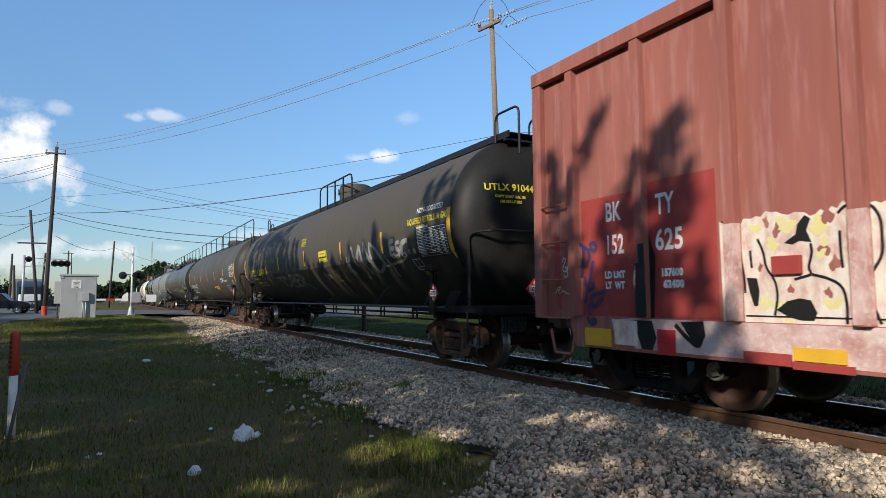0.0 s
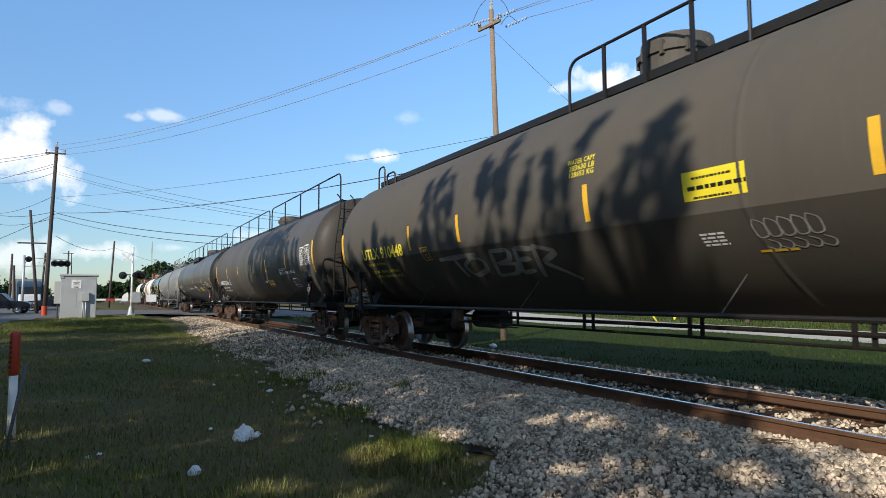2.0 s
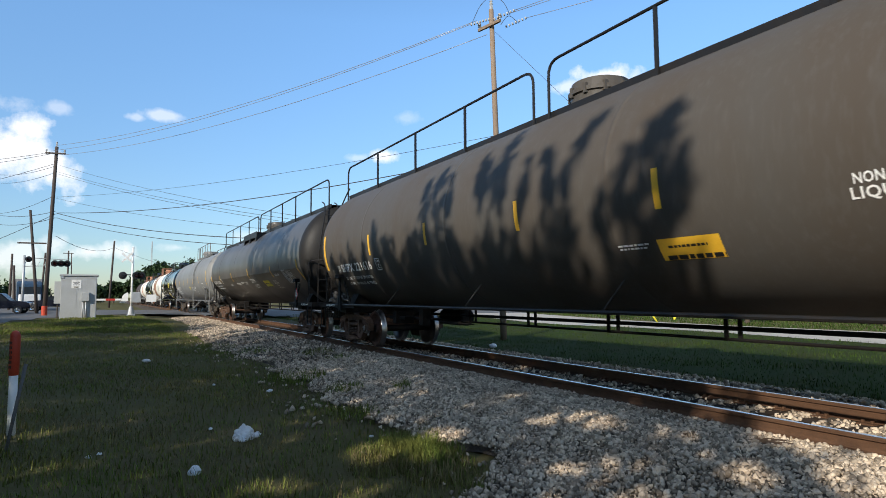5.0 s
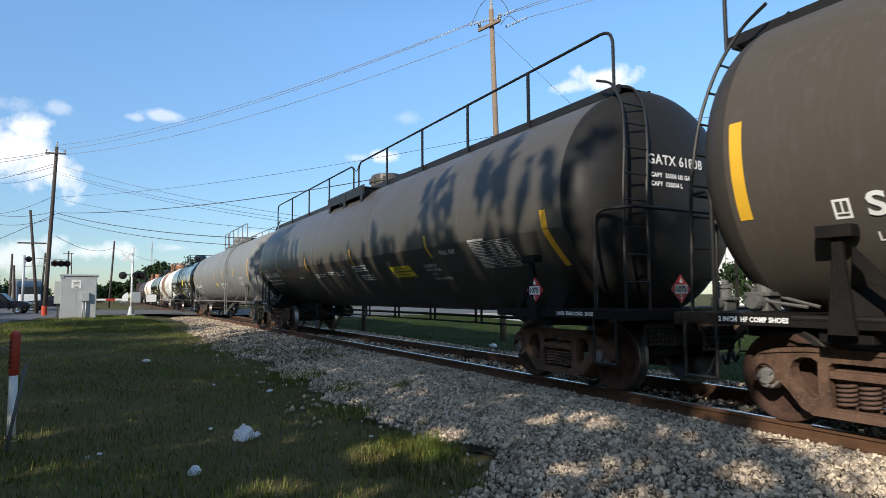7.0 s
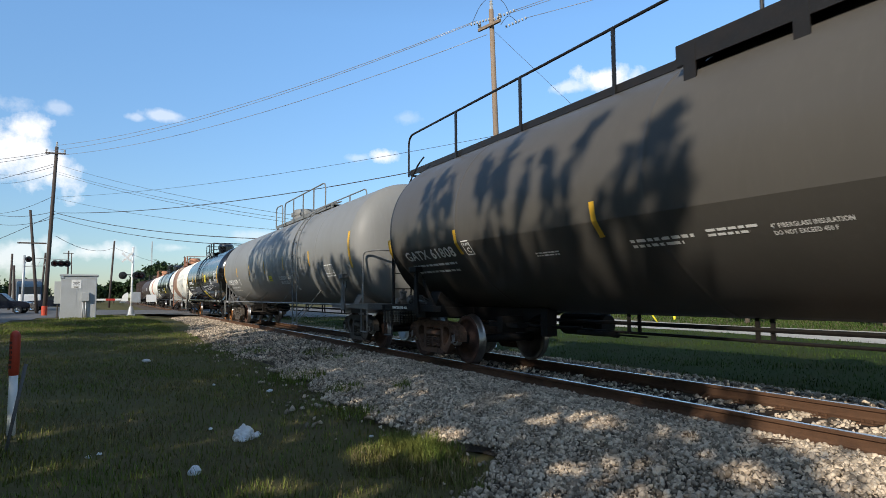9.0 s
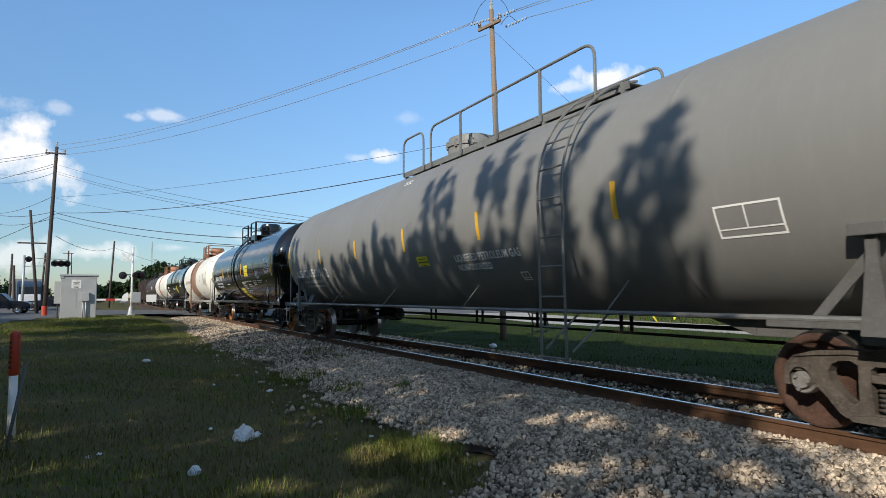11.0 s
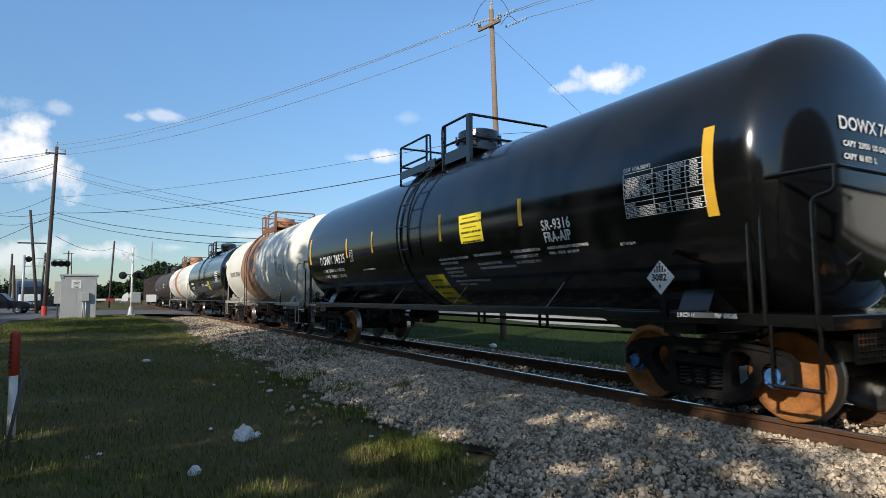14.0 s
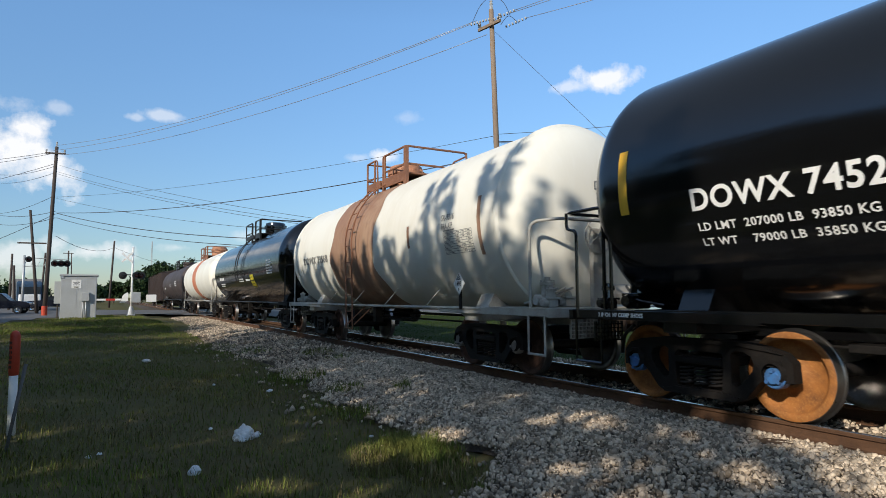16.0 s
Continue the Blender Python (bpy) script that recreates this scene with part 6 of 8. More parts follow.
def walkway(car, c, x0, x1, y0=WALK_Y, y1=-0.02):
    """A grating board on brackets along the tank's top, towards its near side."""
    z = WALK_Z
    bm = B()
    prism(bm, [(y0, z - 0.05), (y0, z + 0.07), (y0 + 0.03, z + 0.07), (y0 + 0.03, z + 0.045), (y1 - 0.03, z + 0.045), (y1 - 0.03, z + 0.07), (y1, z + 0.07), (y1, z - 0.05), (y1 - 0.03, z - 0.05), (y1 - 0.03, z + 0.03), (y0 + 0.03, z + 0.03), (y0 + 0.03, z - 0.05)], x0, x1, "x")
    part("walkway", bm, c.get("walk_m", c["pipe"]), car, "steel grating walkway along the tank's top")
    n = round((x1 - x0) / 2.0)
    for i in range(n + 1):
        x = x0 + 0.1 + (x1 - x0 - 0.2) * i / n
        bm = B()
        box(bm, x - 0.03, x + 0.03, y0 - 0.02, y1, z - 0.09, z - 0.05)
        box(bm, x - 0.03, x + 0.03, y0 - 0.02, y0 + 0.02, ring_points(c["r"], c["zc"], y0) - 0.03, z - 0.05)
        part("walkway_bracket", bm, c.get("walk_m", c["pipe"]), car)


def train_pipe(car, c):
    """Two pipes slung under the belly on paired hangers."""
    L = c["tc"] / 2 - 1.7
    low = c["zc"] - c["r"]
    bm = B()
    pipe(bm, [(-L, -0.02, 0.86), (L, -0.02, 0.86)], 0.030, 7)
    pipe(bm, [(-L - 0.8, 0.0, 0.72), (L, 0.0, 0.72)], 0.022, 7)
    part("train_pipe", bm, M["frame_black"], car)
    n = int(2 * L / 2.05)
    for i in range(n):
        x = -L + 0.5 + i * 2.05
        bm = B()
        for d in (0, 0.17):
            box(bm, x + d - 0.025, x + d + 0.025, -0.03 + d * 0.2, 0.0 + d * 0.2, 0.70, low + 0.03)
        part("hanger", bm, M["frame_black"], car)
    bm = B()                                               # levers and reservoir by the trailing truck
    lathe(bm, [(-0.55, 0.0), (-0.55, 0.16), (-0.5, 0.2), (0.5, 0.2), (0.55, 0.16), (0.55, 0.0)], 18, "x", (-L + 1.0, 0.55, 0.78), caps=False)
    box(bm, -L - 0.35, -L + 0.55, -0.62, -0.34, 0.72, 0.80, bevel=0.01)
    box(bm, -L + 0.05, -L + 0.22, -0.70, -0.20, 0.62, 0.92, bevel=0.01)
    pipe(bm, [(-L - 1.2, -0.4, 0.74), (-L + 1.9, -0.35, 0.78)], 0.02, 6)
    box(bm, -L + 1.0, -L + 1.18, -0.46, -0.26, 0.6, low + 0.05)
    part("brake_rigging", bm, M["frame_black"], car)
    bm = lathe(B(), [(-0.55, 0.0), (-0.55, 0.036), (0.30, 0.036), (0.32, 0.014), (0.85, 0.014), (0.85, 0.0)], 14, "x", (-L + 2.3, -0.30, 0.70), caps=False)
    adjuster = part("slack_adjuster", bm, M["frame_black"], car)
    part("ring", lathe(B(), [(0.22, 0.036), (0.22, 0.045), (0.30, 0.045), (0.30, 0.036)], 14, "x", (-L + 2.3, -0.30, 0.70), caps=False), M["orange_plastic"] if c.get("ring") else M["frame_black"], adjuster, "bright orange ring" if c.get("ring") else "")


def side_pipes(car, c):
    z = c.get("pipe_z", 1.07)
    x0 = c["tc"] / 2 + 0.4
    for y in (-1.43, 1.43):
        bm = B()
        if c.get("skirt"):                                 # a flat steel angle in place of the pipe
            box(bm, -x0, x0, y - 0.012, y + 0.012, z - 0.06, z + 0.05, bevel=0.006)
            box(bm, -x0, x0, y * 0.96 - 0.05, y * 0.96 + 0.05, z + 0.034, z + 0.049)
        else:
            pipe(bm, [(-x0, y, z), (x0, y, z)], 0.028, 8)
        n = 5
        for i in range(1, n):
            x = -x0 + 2 * x0 * i / n
            a = math.copysign(1, y)
            zs = c["zc"] - math.sqrt(max(0.01, c["r"] ** 2 - 1.12 ** 2))
            pipe(bm, [(x, y, z), (x + 0.12, a * 1.14, zs + 0.02)], 0.010, 6)
        part("side_rail", bm, c.get("side_m", c["pipe"]), car, "steel safety pipe along the tank's side")


def placard(car, x, y, z, word, red=True, s=0.19, tilt=0):
    bm = B()
    m = pose(x, y, z, 0, 0, tilt)
    prism(bm, [(0, -s * 1.0), (s * 1.0, 0), (0, s * 1.0), (-s * 1.0, 0)], -0.004, 0.004)
    bmesh.ops.transform(bm, matrix=m, verts=bm.verts)
    p = part("placard", bm, M["red_mark"] if red else M["white_mark"], car, "red diamond hazard placard" if red else "black and white diamond hazard placard")
    bm = B()
    box(bm, -s * 0.62, s * 0.62, -0.009, -0.006, -0.060, 0.060, m)
    prism(bm, [(-0.022, s * 0.42), (0.022, s * 0.42), (0.030, s * 0.56), (0.0, s * 0.80), (-0.030, s * 0.56)], -0.008, -0.006)
    bmesh.ops.transform(bm, matrix=m, verts=bm.verts[-10:])
    if red:
        flat_text(bm, "2", -0.022, -0.008, -s * 0.66, 0.075, 0.003, 1.0, m)
    part("number_panel", bm, M["white_mark"], p)
    bm = B()
    flat_text(bm, word, -0.115, -0.012, -0.035, 0.105, 0.004, 1.0, m)
    if not red:
        for i in range(7):
            xx = -0.108 + 0.036 * i
            h = s * 0.86 - abs(xx)
            box(bm, xx - 0.010, xx + 0.010, -0.009, -0.006, min(0.055, h - 0.015), h, m)
        flat_text(bm, "9", -0.018, -0.012, -s * 0.66, 0.065, 0.003, 1.0, m)
    part("number", bm, M["black_mark"], p)
    bm = B()
    box(bm, -0.03, 0.03, 0.01, 0.04, -s - 0.25, s * 0.4, m)
    part("placard_post", bm, M["frame_black"], car)


def tank_car(label, x8, tc, **k):
    """A tank car; x8 is the middle's place along the track at 8 s, tc the distance of its trucks."""
    c = dict(tc=tc, r=1.59, zc=2.58, shell=M["tank_black"], frame=M["frame_black"], pipe=M["rail_pipe"], kit=KIT["rust"], seams=(), label=label)
    c.update(k)
    ARC[(c["r"], c["zc"])] = c.get("arc", (-0.05, 0.994))
    if "lap" in c:
        LAP[(c["r"], c["zc"])] = radians(c["lap"])
    c["hl"] = tc / 2 + 0.83 if "hl" not in c else c["hl"]
    car = thing("tank_car", label, "tank car", "cars of the freight train")
    part("tank", shell_mesh(c["r"], c["hl"], c["zc"], c["seams"]), c["shell"], car, c.get("shell_label", ""), smooth=True)
    if "head_m" in c:                                      # the dished ends get a darker material than the side
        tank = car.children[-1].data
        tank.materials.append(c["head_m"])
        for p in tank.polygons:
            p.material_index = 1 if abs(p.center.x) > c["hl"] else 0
    for s in (1, -1):
        end_gear(car, c, s)
        add_truck(car, s * tc / 2, c["kit"], 17 * x8 % 90)
    train_pipe(car, c)
    if c.get("sides", True):
        side_pipes(car, c)
    MOVERS.append((car, x8))
    return car, c


KIT = {"rust": truck_kit("rust", M["truck_rust"], M["wheel_plate"], M["cap_steel"], M["spring"]),
       "black": truck_kit("black", M["truck_black"], M["wheel_orange"], M["cap_blue"], M["truck_black"]),
       "taupe": truck_kit("taupe", M["truck_taupe"], M["wheel_plate"], M["cap_steel"], M["truck_taupe"]),
       "dark": truck_kit("dark", M["truck_black"], M["wheel_plate"], M["cap_steel"], M["truck_black"])}


def stripes(car, c, places, w=0.09, m="yellow_mark"):
    """Upright reflective strips: (x, s0, s1)."""
    for x, s0, s1 in places:
        part("reflector_strip", band(B(), c["r"], c["zc"], x - w / 2, x + w / 2, s0, s1, 0.009, 16), M[m], car)


def words(car, c, rows, m="white_mark", name="lettering"):
    """Lettering on the shell: (text, x0, x1, s, height), drawn to fill x0 to x1."""
    for body, x0, x1, s, h in rows:
        bm = B()
        bold = 0.0005 + (0.034 if h > 0.1 else 0.022) * h
        vs, _ = lettering(body, h / 0.70, bold, 1.08)
        wide = (x1 - x0) / max(a for a, _ in vs)
        shell_text(bm, c["r"], c["zc"], body, x0, s, h / 0.70, bold, wide=wide)
        part(name, bm, M[m], car)


def fine_print(car, c, blocks, m="white_mark"):
    """Small unreadable print: (x0, x1, s0, s1, rows)."""
    for i, (x0, x1, s0, s1, rows) in enumerate(blocks):
        part("fine_print", bars(B(), c["r"], c["zc"], x0, x1, s0, s1, rows, i + int(abs(x0) * 10)), M[m], car)


def framed(car, c, blocks, m="white_mark", mark=None):
    """Small ruled boxes: (x0, x1, s0, s1)."""
    for x0, x1, s0, s1 in blocks:
        bm = B()
        t = 0.022
        band(bm, c["r"], c["zc"], x0, x1, s0, s0 + t, 0.010, 1), band(bm, c["r"], c["zc"], x0, x1, s1 - t, s1, 0.010, 1)
        band(bm, c["r"], c["zc"], x0, x0 + t, s0, s1, 0.0105, 3), band(bm, c["r"], c["zc"], x1 - t, x1, s0, s1, 0.0105, 3)
        if mark:
            shell_text(bm, c["r"], c["zc"], mark, x0 + (x1 - x0) * 0.36, s0 + (s1 - s0) * 0.18, (s1 - s0) * 0.50)
            shell_text(bm, c["r"], c["zc"], "PLATE", x0 + (x1 - x0) * 0.20, s0 + (s1 - s0) * 0.68, (s1 - s0) * 0.22, 0.003, 1.0)
        else:
            band(bm, c["r"], c["zc"], x0 + (x1 - x0) * 0.46, x0 + (x1 - x0) * 0.46 + t * 0.7, s0 + (s1 - s0) * 0.25, s1, 0.0105, 3)
            band(bm, c["r"], c["zc"], x0, x1, s0 + (s1 - s0) * 0.25, s0 + (s1 - s0) * 0.25 + t * 0.7, 0.0105, 1)
        part("stencil_box", bm, M[m], car)


def label_plate(car, c, x0, x1, s0, s1, rows=4, m="lemon_mark", tilt=0.0, name="warning_label"):
    """A coloured label with dark print."""
    p = part(name, band(B(), c["r"], c["zc"], x0, x1, s0, s1, 0.009, 8, tilt), M[m], car, "yellow warning label with black print")
    bm = B()
    h = (s1 - s0) / (rows * 2.4)
    for i in range(rows):
        s = s1 - (i + 0.75) * (s1 - s0) / rows
        big = i % 2
        xa = x0 + tilt * (s - s0) / (s1 - s0) + (x1 - x0) * (0.08 if big else 0.16)
        bars(bm, c["r"], c["zc"], xa, xa + (x1 - x0) * (0.95 if big else 0.8), s - h * (0.55 if big else 0.3), s + h * (0.55 if big else 0.3), 1, i, 0.012, 0.1)
    part("print", bm, M["black_mark"], p)


def strokes(car, c, lines, width, m, name="spray_letter", out=0.0095):
    """Sprayed strokes on the shell: lines of (x, s) points."""
    bm = B()
    k = 0
    for line in lines:
        pts = [Vector((a, b, 0)) for a, b in line]
        q = [p_ for p_ in bend(pts, 0.12, 3)] if len(pts) > 2 else [pts[0].lerp(pts[1], i / 5) for i in range(6)]
        k += 1
        prev = None
        for i, p_ in enumerate(q):
            d = (q[min(i + 1, len(q) - 1)] - q[max(i - 1, 0)]).normalized()
            nrm = Vector((-d.y, d.x, 0)) * width * (0.5 - 0.18 * abs(2 * i / (len(q) - 1) - 1))
            pair = [bm.verts.new(on_shell(c["r"], c["zc"], (p_ + s * nrm).x, (p_ + s * nrm).y, out + 0.0006 * k)) for s in (-1, 1)]
            if prev:
                bm.faces.new((prev[0], prev[1], pair[1], pair[0]))
            prev = pair
    return part(name, bm, M[m], car)


def sill_text(car, c, s, body="2 INCH  HF COMP SHOES", m="white_mark", x0=None, z=1.022):
    """White stencil on the side sill at one end."""
    if x0 is None:
        x0 = s * c["tc"] / 2 + (0.45 if s > 0 else -1.15)
    vs, fs = lettering(body, 0.066, 0.003, 1.05)
    k = 0.72 / max(a for a, _ in vs)
    bm = B()
    made = [bm.verts.new((x0 + a * k, -1.450, z + b)) for a, b in vs]
    for f in fs:
        bm.faces.new([made[i] for i in f])
    part("sill_lettering", bm, M[m], car)


def lpg_top(car, c, dome_x=0.0, tail=0.40, front=0.03):
    """Top walkway with its long handrail and the valve housing of a pressure car."""
    h, z = 9.05, WALK_Z - 0.09
    walkway(car, c, -h - tail - 0.02, h + front + 0.05)
    dome(car, c, dome_x)
    for a, b in ((-h - tail, dome_x - 0.85), (dome_x - 0.45, h + front)):
        part("handrail", handrail(B(), a, b, WALK_Y - 0.04, z, z + 0.98), c["pipe"], car)
    part("handrail", handrail(B(), dome_x - 0.7, dome_x + 0.9, 0.55, z, z + 0.72), c["pipe"], car)
    end_ladder(car, c, 1)
    end_ladder(car, c, -1)


def end_sign(car, c, s, lines, m="white_mark"):
    """Lettering on the dished end that faces forward; text runs across the car."""
    r, zc, hl = c["r"], c["zc"], c["hl"]
    bm = B()
    for body, y, z, size in lines:
        vs, fs = lettering(body, size, 0.004, 1.05)
        made = []
        for a, b in vs:
            yy, zz = y + a, z + b
            q = min(0.98, math.hypot(yy, zz) / r)
            made.append(bm.verts.new((s * (hl + HEAD * r * math.sqrt(1 - q ** (2 / KNUCKLE)) + 0.012), yy, zc + zz)))
        for f in fs:
            try:
                bm.faces.new([made[i] for i in f])
            except ValueError:
                pass
    part("end_lettering", bm, M[m], car)

# car by car, from the head of the train to its tail
def red_boxcar():
    """The boxcar that leads: ribbed sides, a fresh painted patch with its marks, sprayed letters."""
    car = thing("boxcar", "faded red ribbed steel boxcar with sprayed graffiti along its side", "boxcar", "cars of the freight train")
    L, W, z0, z1 = 7.76, 1.40, 0.98, 4.50
    bm = B()
    box(bm, -L, L, -W, W, z0, z1 - 0.05)
    part("body", bm, M["box_red"], car)
    bm = B()
    prism(bm, [(-W - 0.10, z1 - 0.02), (-W - 0.08, z1 + 0.03), (0, z1 + 0.26), (W + 0.08, z1 + 0.03), (W + 0.10, z1 - 0.02)], -L - 0.02, L + 0.02, "x")
    part("roof", bm, M["box_red"], car)
    for y in (-1, 1):
        bm = B()
        box(bm, -L - 0.02, L + 0.02, y * (W + 0.055) - 0.055, y * (W + 0.055) + 0.055, z1 - 0.17, z1 + 0.02, bevel=0.008)
        part("side_plate", bm, M["box_red"], car)
        bm = B()
        prism(bm, [(-7.12, 1.02), (-7.10, 0.88), (-7.00, 0.62), (7.00, 0.62), (7.10, 0.88), (7.12, 1.02)], y * (W + 0.012) - 0.02, y * (W + 0.012) + 0.02)
        part("side_sill", bm, M["box_red"], car)
        for i in range(13):
            x = -6.99 + i * 1.165
            if 5 <= i <= 7:
                continue
            bm = B()
            prism(bm, [(x - 0.072, y * W), (x - 0.064, y * (W + 0.095)), (x + 0.064, y * (W + 0.095)), (x + 0.072, y * W)], 1.02, z1 - 0.17, "z")
            part("rib", bm, M["box_red"], car)
        for x in (-L + 0.06, L - 0.06):
            bm = B()
            box(bm, x - 0.09, x + 0.09, y * (W + 0.045) - 0.045, y * (W + 0.045) + 0.045, 0.97, z1 - 0.17, bevel=0.01)
            part("corner_post", bm, M["box_red"], car)
        bm = B()
        box(bm, -1.55, 1.55, y * (W + 0.06) - 0.03, y * (W + 0.06) + 0.03, 1.05, z1 - 0.3, bevel=0.01)
        part("sliding_door", bm, M["box_red"], car)
        for s in (-1, 1):
            for z in (0.98, 1.50, 2.01, 2.52):
                part("grab_rung", pipe(B(), bend([(s * 7.10, y * W, z), (s * 7.10, y * (W + 0.10), z), (s * 7.62, y * (W + 0.10), z), (s * 7.62, y * W, z)], 0.05, 3), 0.014, 6), M["box_red"], car)
            bm = B()
            pipe(bm, bend([(s * 7.02, y * (W + 0.02), 0.82), (s * 7.10, y * (W + 0.02), 0.50), (s * 7.44, y * (W + 0.02), 0.50), (s * 7.52, y * (W + 0.02), 0.82)], 0.05, 3), 0.022, 6)
            part("sill_step", bm, M["box_red"], car)
    for s in (-1, 1):
        bm = B()
        box(bm, min(s * 5.2, s * 8.35), max(s * 5.2, s * 8.35), -0.24, 0.24, 0.74, 1.0, bevel=0.015)
        box(bm, min(s * 8.3, s * 8.75), max(s * 8.3, s * 8.75), -0.12, 0.12, 0.74, 1.0, bevel=0.03)
        part("coupler", bm, M["frame_rust"], car, "rusty steel coupler")
        bm = B()
        for z in (1.5, 2.1, 2.7, 3.3, 3.9):
            box(bm, min(s * L, s * (L + 0.06)), max(s * L, s * (L + 0.06)), -1.4, 1.4, z - 0.06, z + 0.06, bevel=0.02)
        part("end_rib", bm, M["box_red"], car)
        add_truck(car, s * 6.08, KIT["dark"], 10)
    bm = B()
    box(bm, -5.2, 5.2, -0.35, 0.35, 0.72, 1.0, bevel=0.02)
    part("centre_sill", bm, M["frame_black"], car)
    Y = -W - 0.004
    bm = B()
    for x0, x1, zt in ((-6.88, -5.90, 2.53), (-5.78, -4.86, 2.60)):
        bm = B()
        box(bm, x0, x1, Y - 0.001, Y, 1.03, zt)
        part("paint_patch", bm, M["box_patch"], car, "fresh darker red paint patch")
    bm = B()
    for body, x0, x1, z, h in (("BK", -6.44, -6.17, 2.21, 0.232), ("TY", -5.64, -5.38, 2.21, 0.232), ("152", -6.45, -6.14, 1.8, 0.232), ("625", -5.66, -5.28, 1.8, 0.232),
                               ("LD LMT", -6.47, -6.13, 1.5, 0.079), ("157600", -5.59, -5.29, 1.5, 0.079), ("LT  WT", -6.46, -6.14, 1.37, 0.079), ("62400", -5.56, -5.28, 1.37, 0.079)):
        vs, _ = lettering(body, h / 0.7, 0.008, 1.05)
        k = (x1 - x0) / max(a for a, _ in vs)
        vs, fs = lettering(body, h / 0.7, 0.008, 1.05)
        made = [bm.verts.new((x0 + a * k, Y - 0.004, z + b)) for a, b in vs]
        for f in fs:
            bm.faces.new([made[i] for i in f])
    part("lettering", bm, M["white_mark"], car, "white stencilled car marks")

    def side_poly(name, pts, m, out, label=""):
        bm = B()
        bm.faces.new([bm.verts.new((x, -W - out, z)) for x, z in pts])
        return part(name, bm, M[m], car, label)

    def side_line(bm, pts, width, out):
        q = bend([Vector((x, 0, z)) for x, z in pts], 0.12, 3) if len(pts) > 2 else [Vector((x, 0, z)) for x, z in pts]
        prev = None
        for i, p_ in enumerate(q):
            d = (q[min(i + 1, len(q) - 1)] - q[max(i - 1, 0)]).normalized()
            n = Vector((-d.z, 0, d.x)) * width / 2
            pair = [bm.verts.new((p_ + n).to_tuple()[0:1] + (-W - out,) + ((p_ + n).z,)), bm.verts.new((p_ - n).to_tuple()[0:1] + (-W - out,) + ((p_ - n).z,))]
            if prev:
                bm.faces.new((prev[0], prev[1], pair[1], pair[0]))
            prev = pair

    rnd = random.Random(5)
    top = [(-4.83, 2.05), (-4.64, 1.97), (-4.48, 2.06), (-4.28, 2.07), (-4.05, 2.02), (-3.87, 2.02), (-3.68, 2.04), (-3.58, 2.09), (-3.46, 2.09), (-3.31, 2.03), (-3.01, 2.1), (-2.59, 2.02), (-2.17, 2.09), (-1.75, 2.0)]
    edge = []
    for (xa, za), (xb, zb) in zip(top, top[1:]):
        for i in range(4):
            edge.append((xa + (xb - xa) * i / 4, za + (zb - za) * i / 4 + rnd.uniform(0.02, -0.04)))
    side_poly("graffiti_fill", [(-4.82, 1.02), (-1.75, 1.02), (-1.75, 2.0)] + edge[::-1], "graffiti_white", 0.005, "white sprayed graffiti fill with ragged edge")
    for i, (x, z, r) in enumerate(((-4.44, 1.92, 0.07), (-4.15, 1.93, 0.11), (-4.28, 1.76, 0.07), (-3.85, 1.89, 0.09), (-3.8, 1.75, 0.05), (-3.83, 1.64, 0.055), (-3.75, 1.2, 0.09), (-4.27, 1.19, 0.08), (-4.15, 1.02, 0.07), (-4.38, 1.21, 0.07), (-3.01, 1.72, 0.12))):
        side_poly("graffiti_spot", [(x + r * (0.8 + 0.35 * math.sin(3 * t + i)) * math.cos(t), z + r * (0.8 + 0.35 * math.cos(2 * t + i)) * math.sin(t)) for t in np.linspace(0, 2 * math.pi, 18)[:-1]], "spray_yellow", 0.007, "pale yellow spray spot")
    for i, (x, z, r) in enumerate(((-4.22, 1.89, 0.05), (-3.77, 1.96, 0.06), (-3.81, 1.68, 0.05), (-4.69, 1.72, 0.06), (-4.70, 1.42, 0.05), (-4.76, 1.35, 0.04), (-4.40, 1.55, 0.03), (-3.72, 1.55, 0.05), (-4.12, 1.33, 0.03), (-3.79, 1.30, 0.035), (-4.33, 1.98, 0.04))):
        side_poly("bare_spot", [(x + r * (0.8 + 0.4 * math.sin(2 * t + i)) * math.cos(t), z + 1.6 * r * (0.8 + 0.35 * math.cos(3 * t + i)) * math.sin(t)) for t in np.linspace(0, 2 * math.pi, 18)[:-1]], "box_red", 0.0065)
    bm = B()
    for line in ([(-4.8, 2.03), (-4.7, 2.0), (-4.64, 1.9), (-4.61, 1.7), (-4.57, 1.45), (-4.57, 1.3)], [(-4.42, 1.82), (-4.36, 1.68), (-4.35, 1.54), (-4.26, 1.42), (-4.24, 1.26), (-4.28, 1.09)],
                 [(-3.92, 1.74), (-3.91, 1.66), (-3.95, 1.52), (-3.92, 1.46), (-4.08, 1.42)], [(-3.92, 1.46), (-3.8, 1.43), (-3.67, 1.36), (-3.64, 1.2), (-3.65, 1.03)], [(-3.67, 1.83), (-3.67, 1.62), (-3.66, 1.51)],
                 [(-3.68, 1.98), (-3.62, 2.04), (-3.52, 2.05), (-3.41, 2.02), (-3.35, 1.9), (-3.35, 1.6), (-3.44, 1.46), (-3.49, 1.37), (-3.46, 1.24), (-3.39, 1.04)], [(-4.5, 1.71), (-4.49, 1.54)]):
        side_line(bm, line, 0.025, 0.009)
    part("graffiti_outline", bm, M["black_mark"], car, "black sprayed outline strokes")
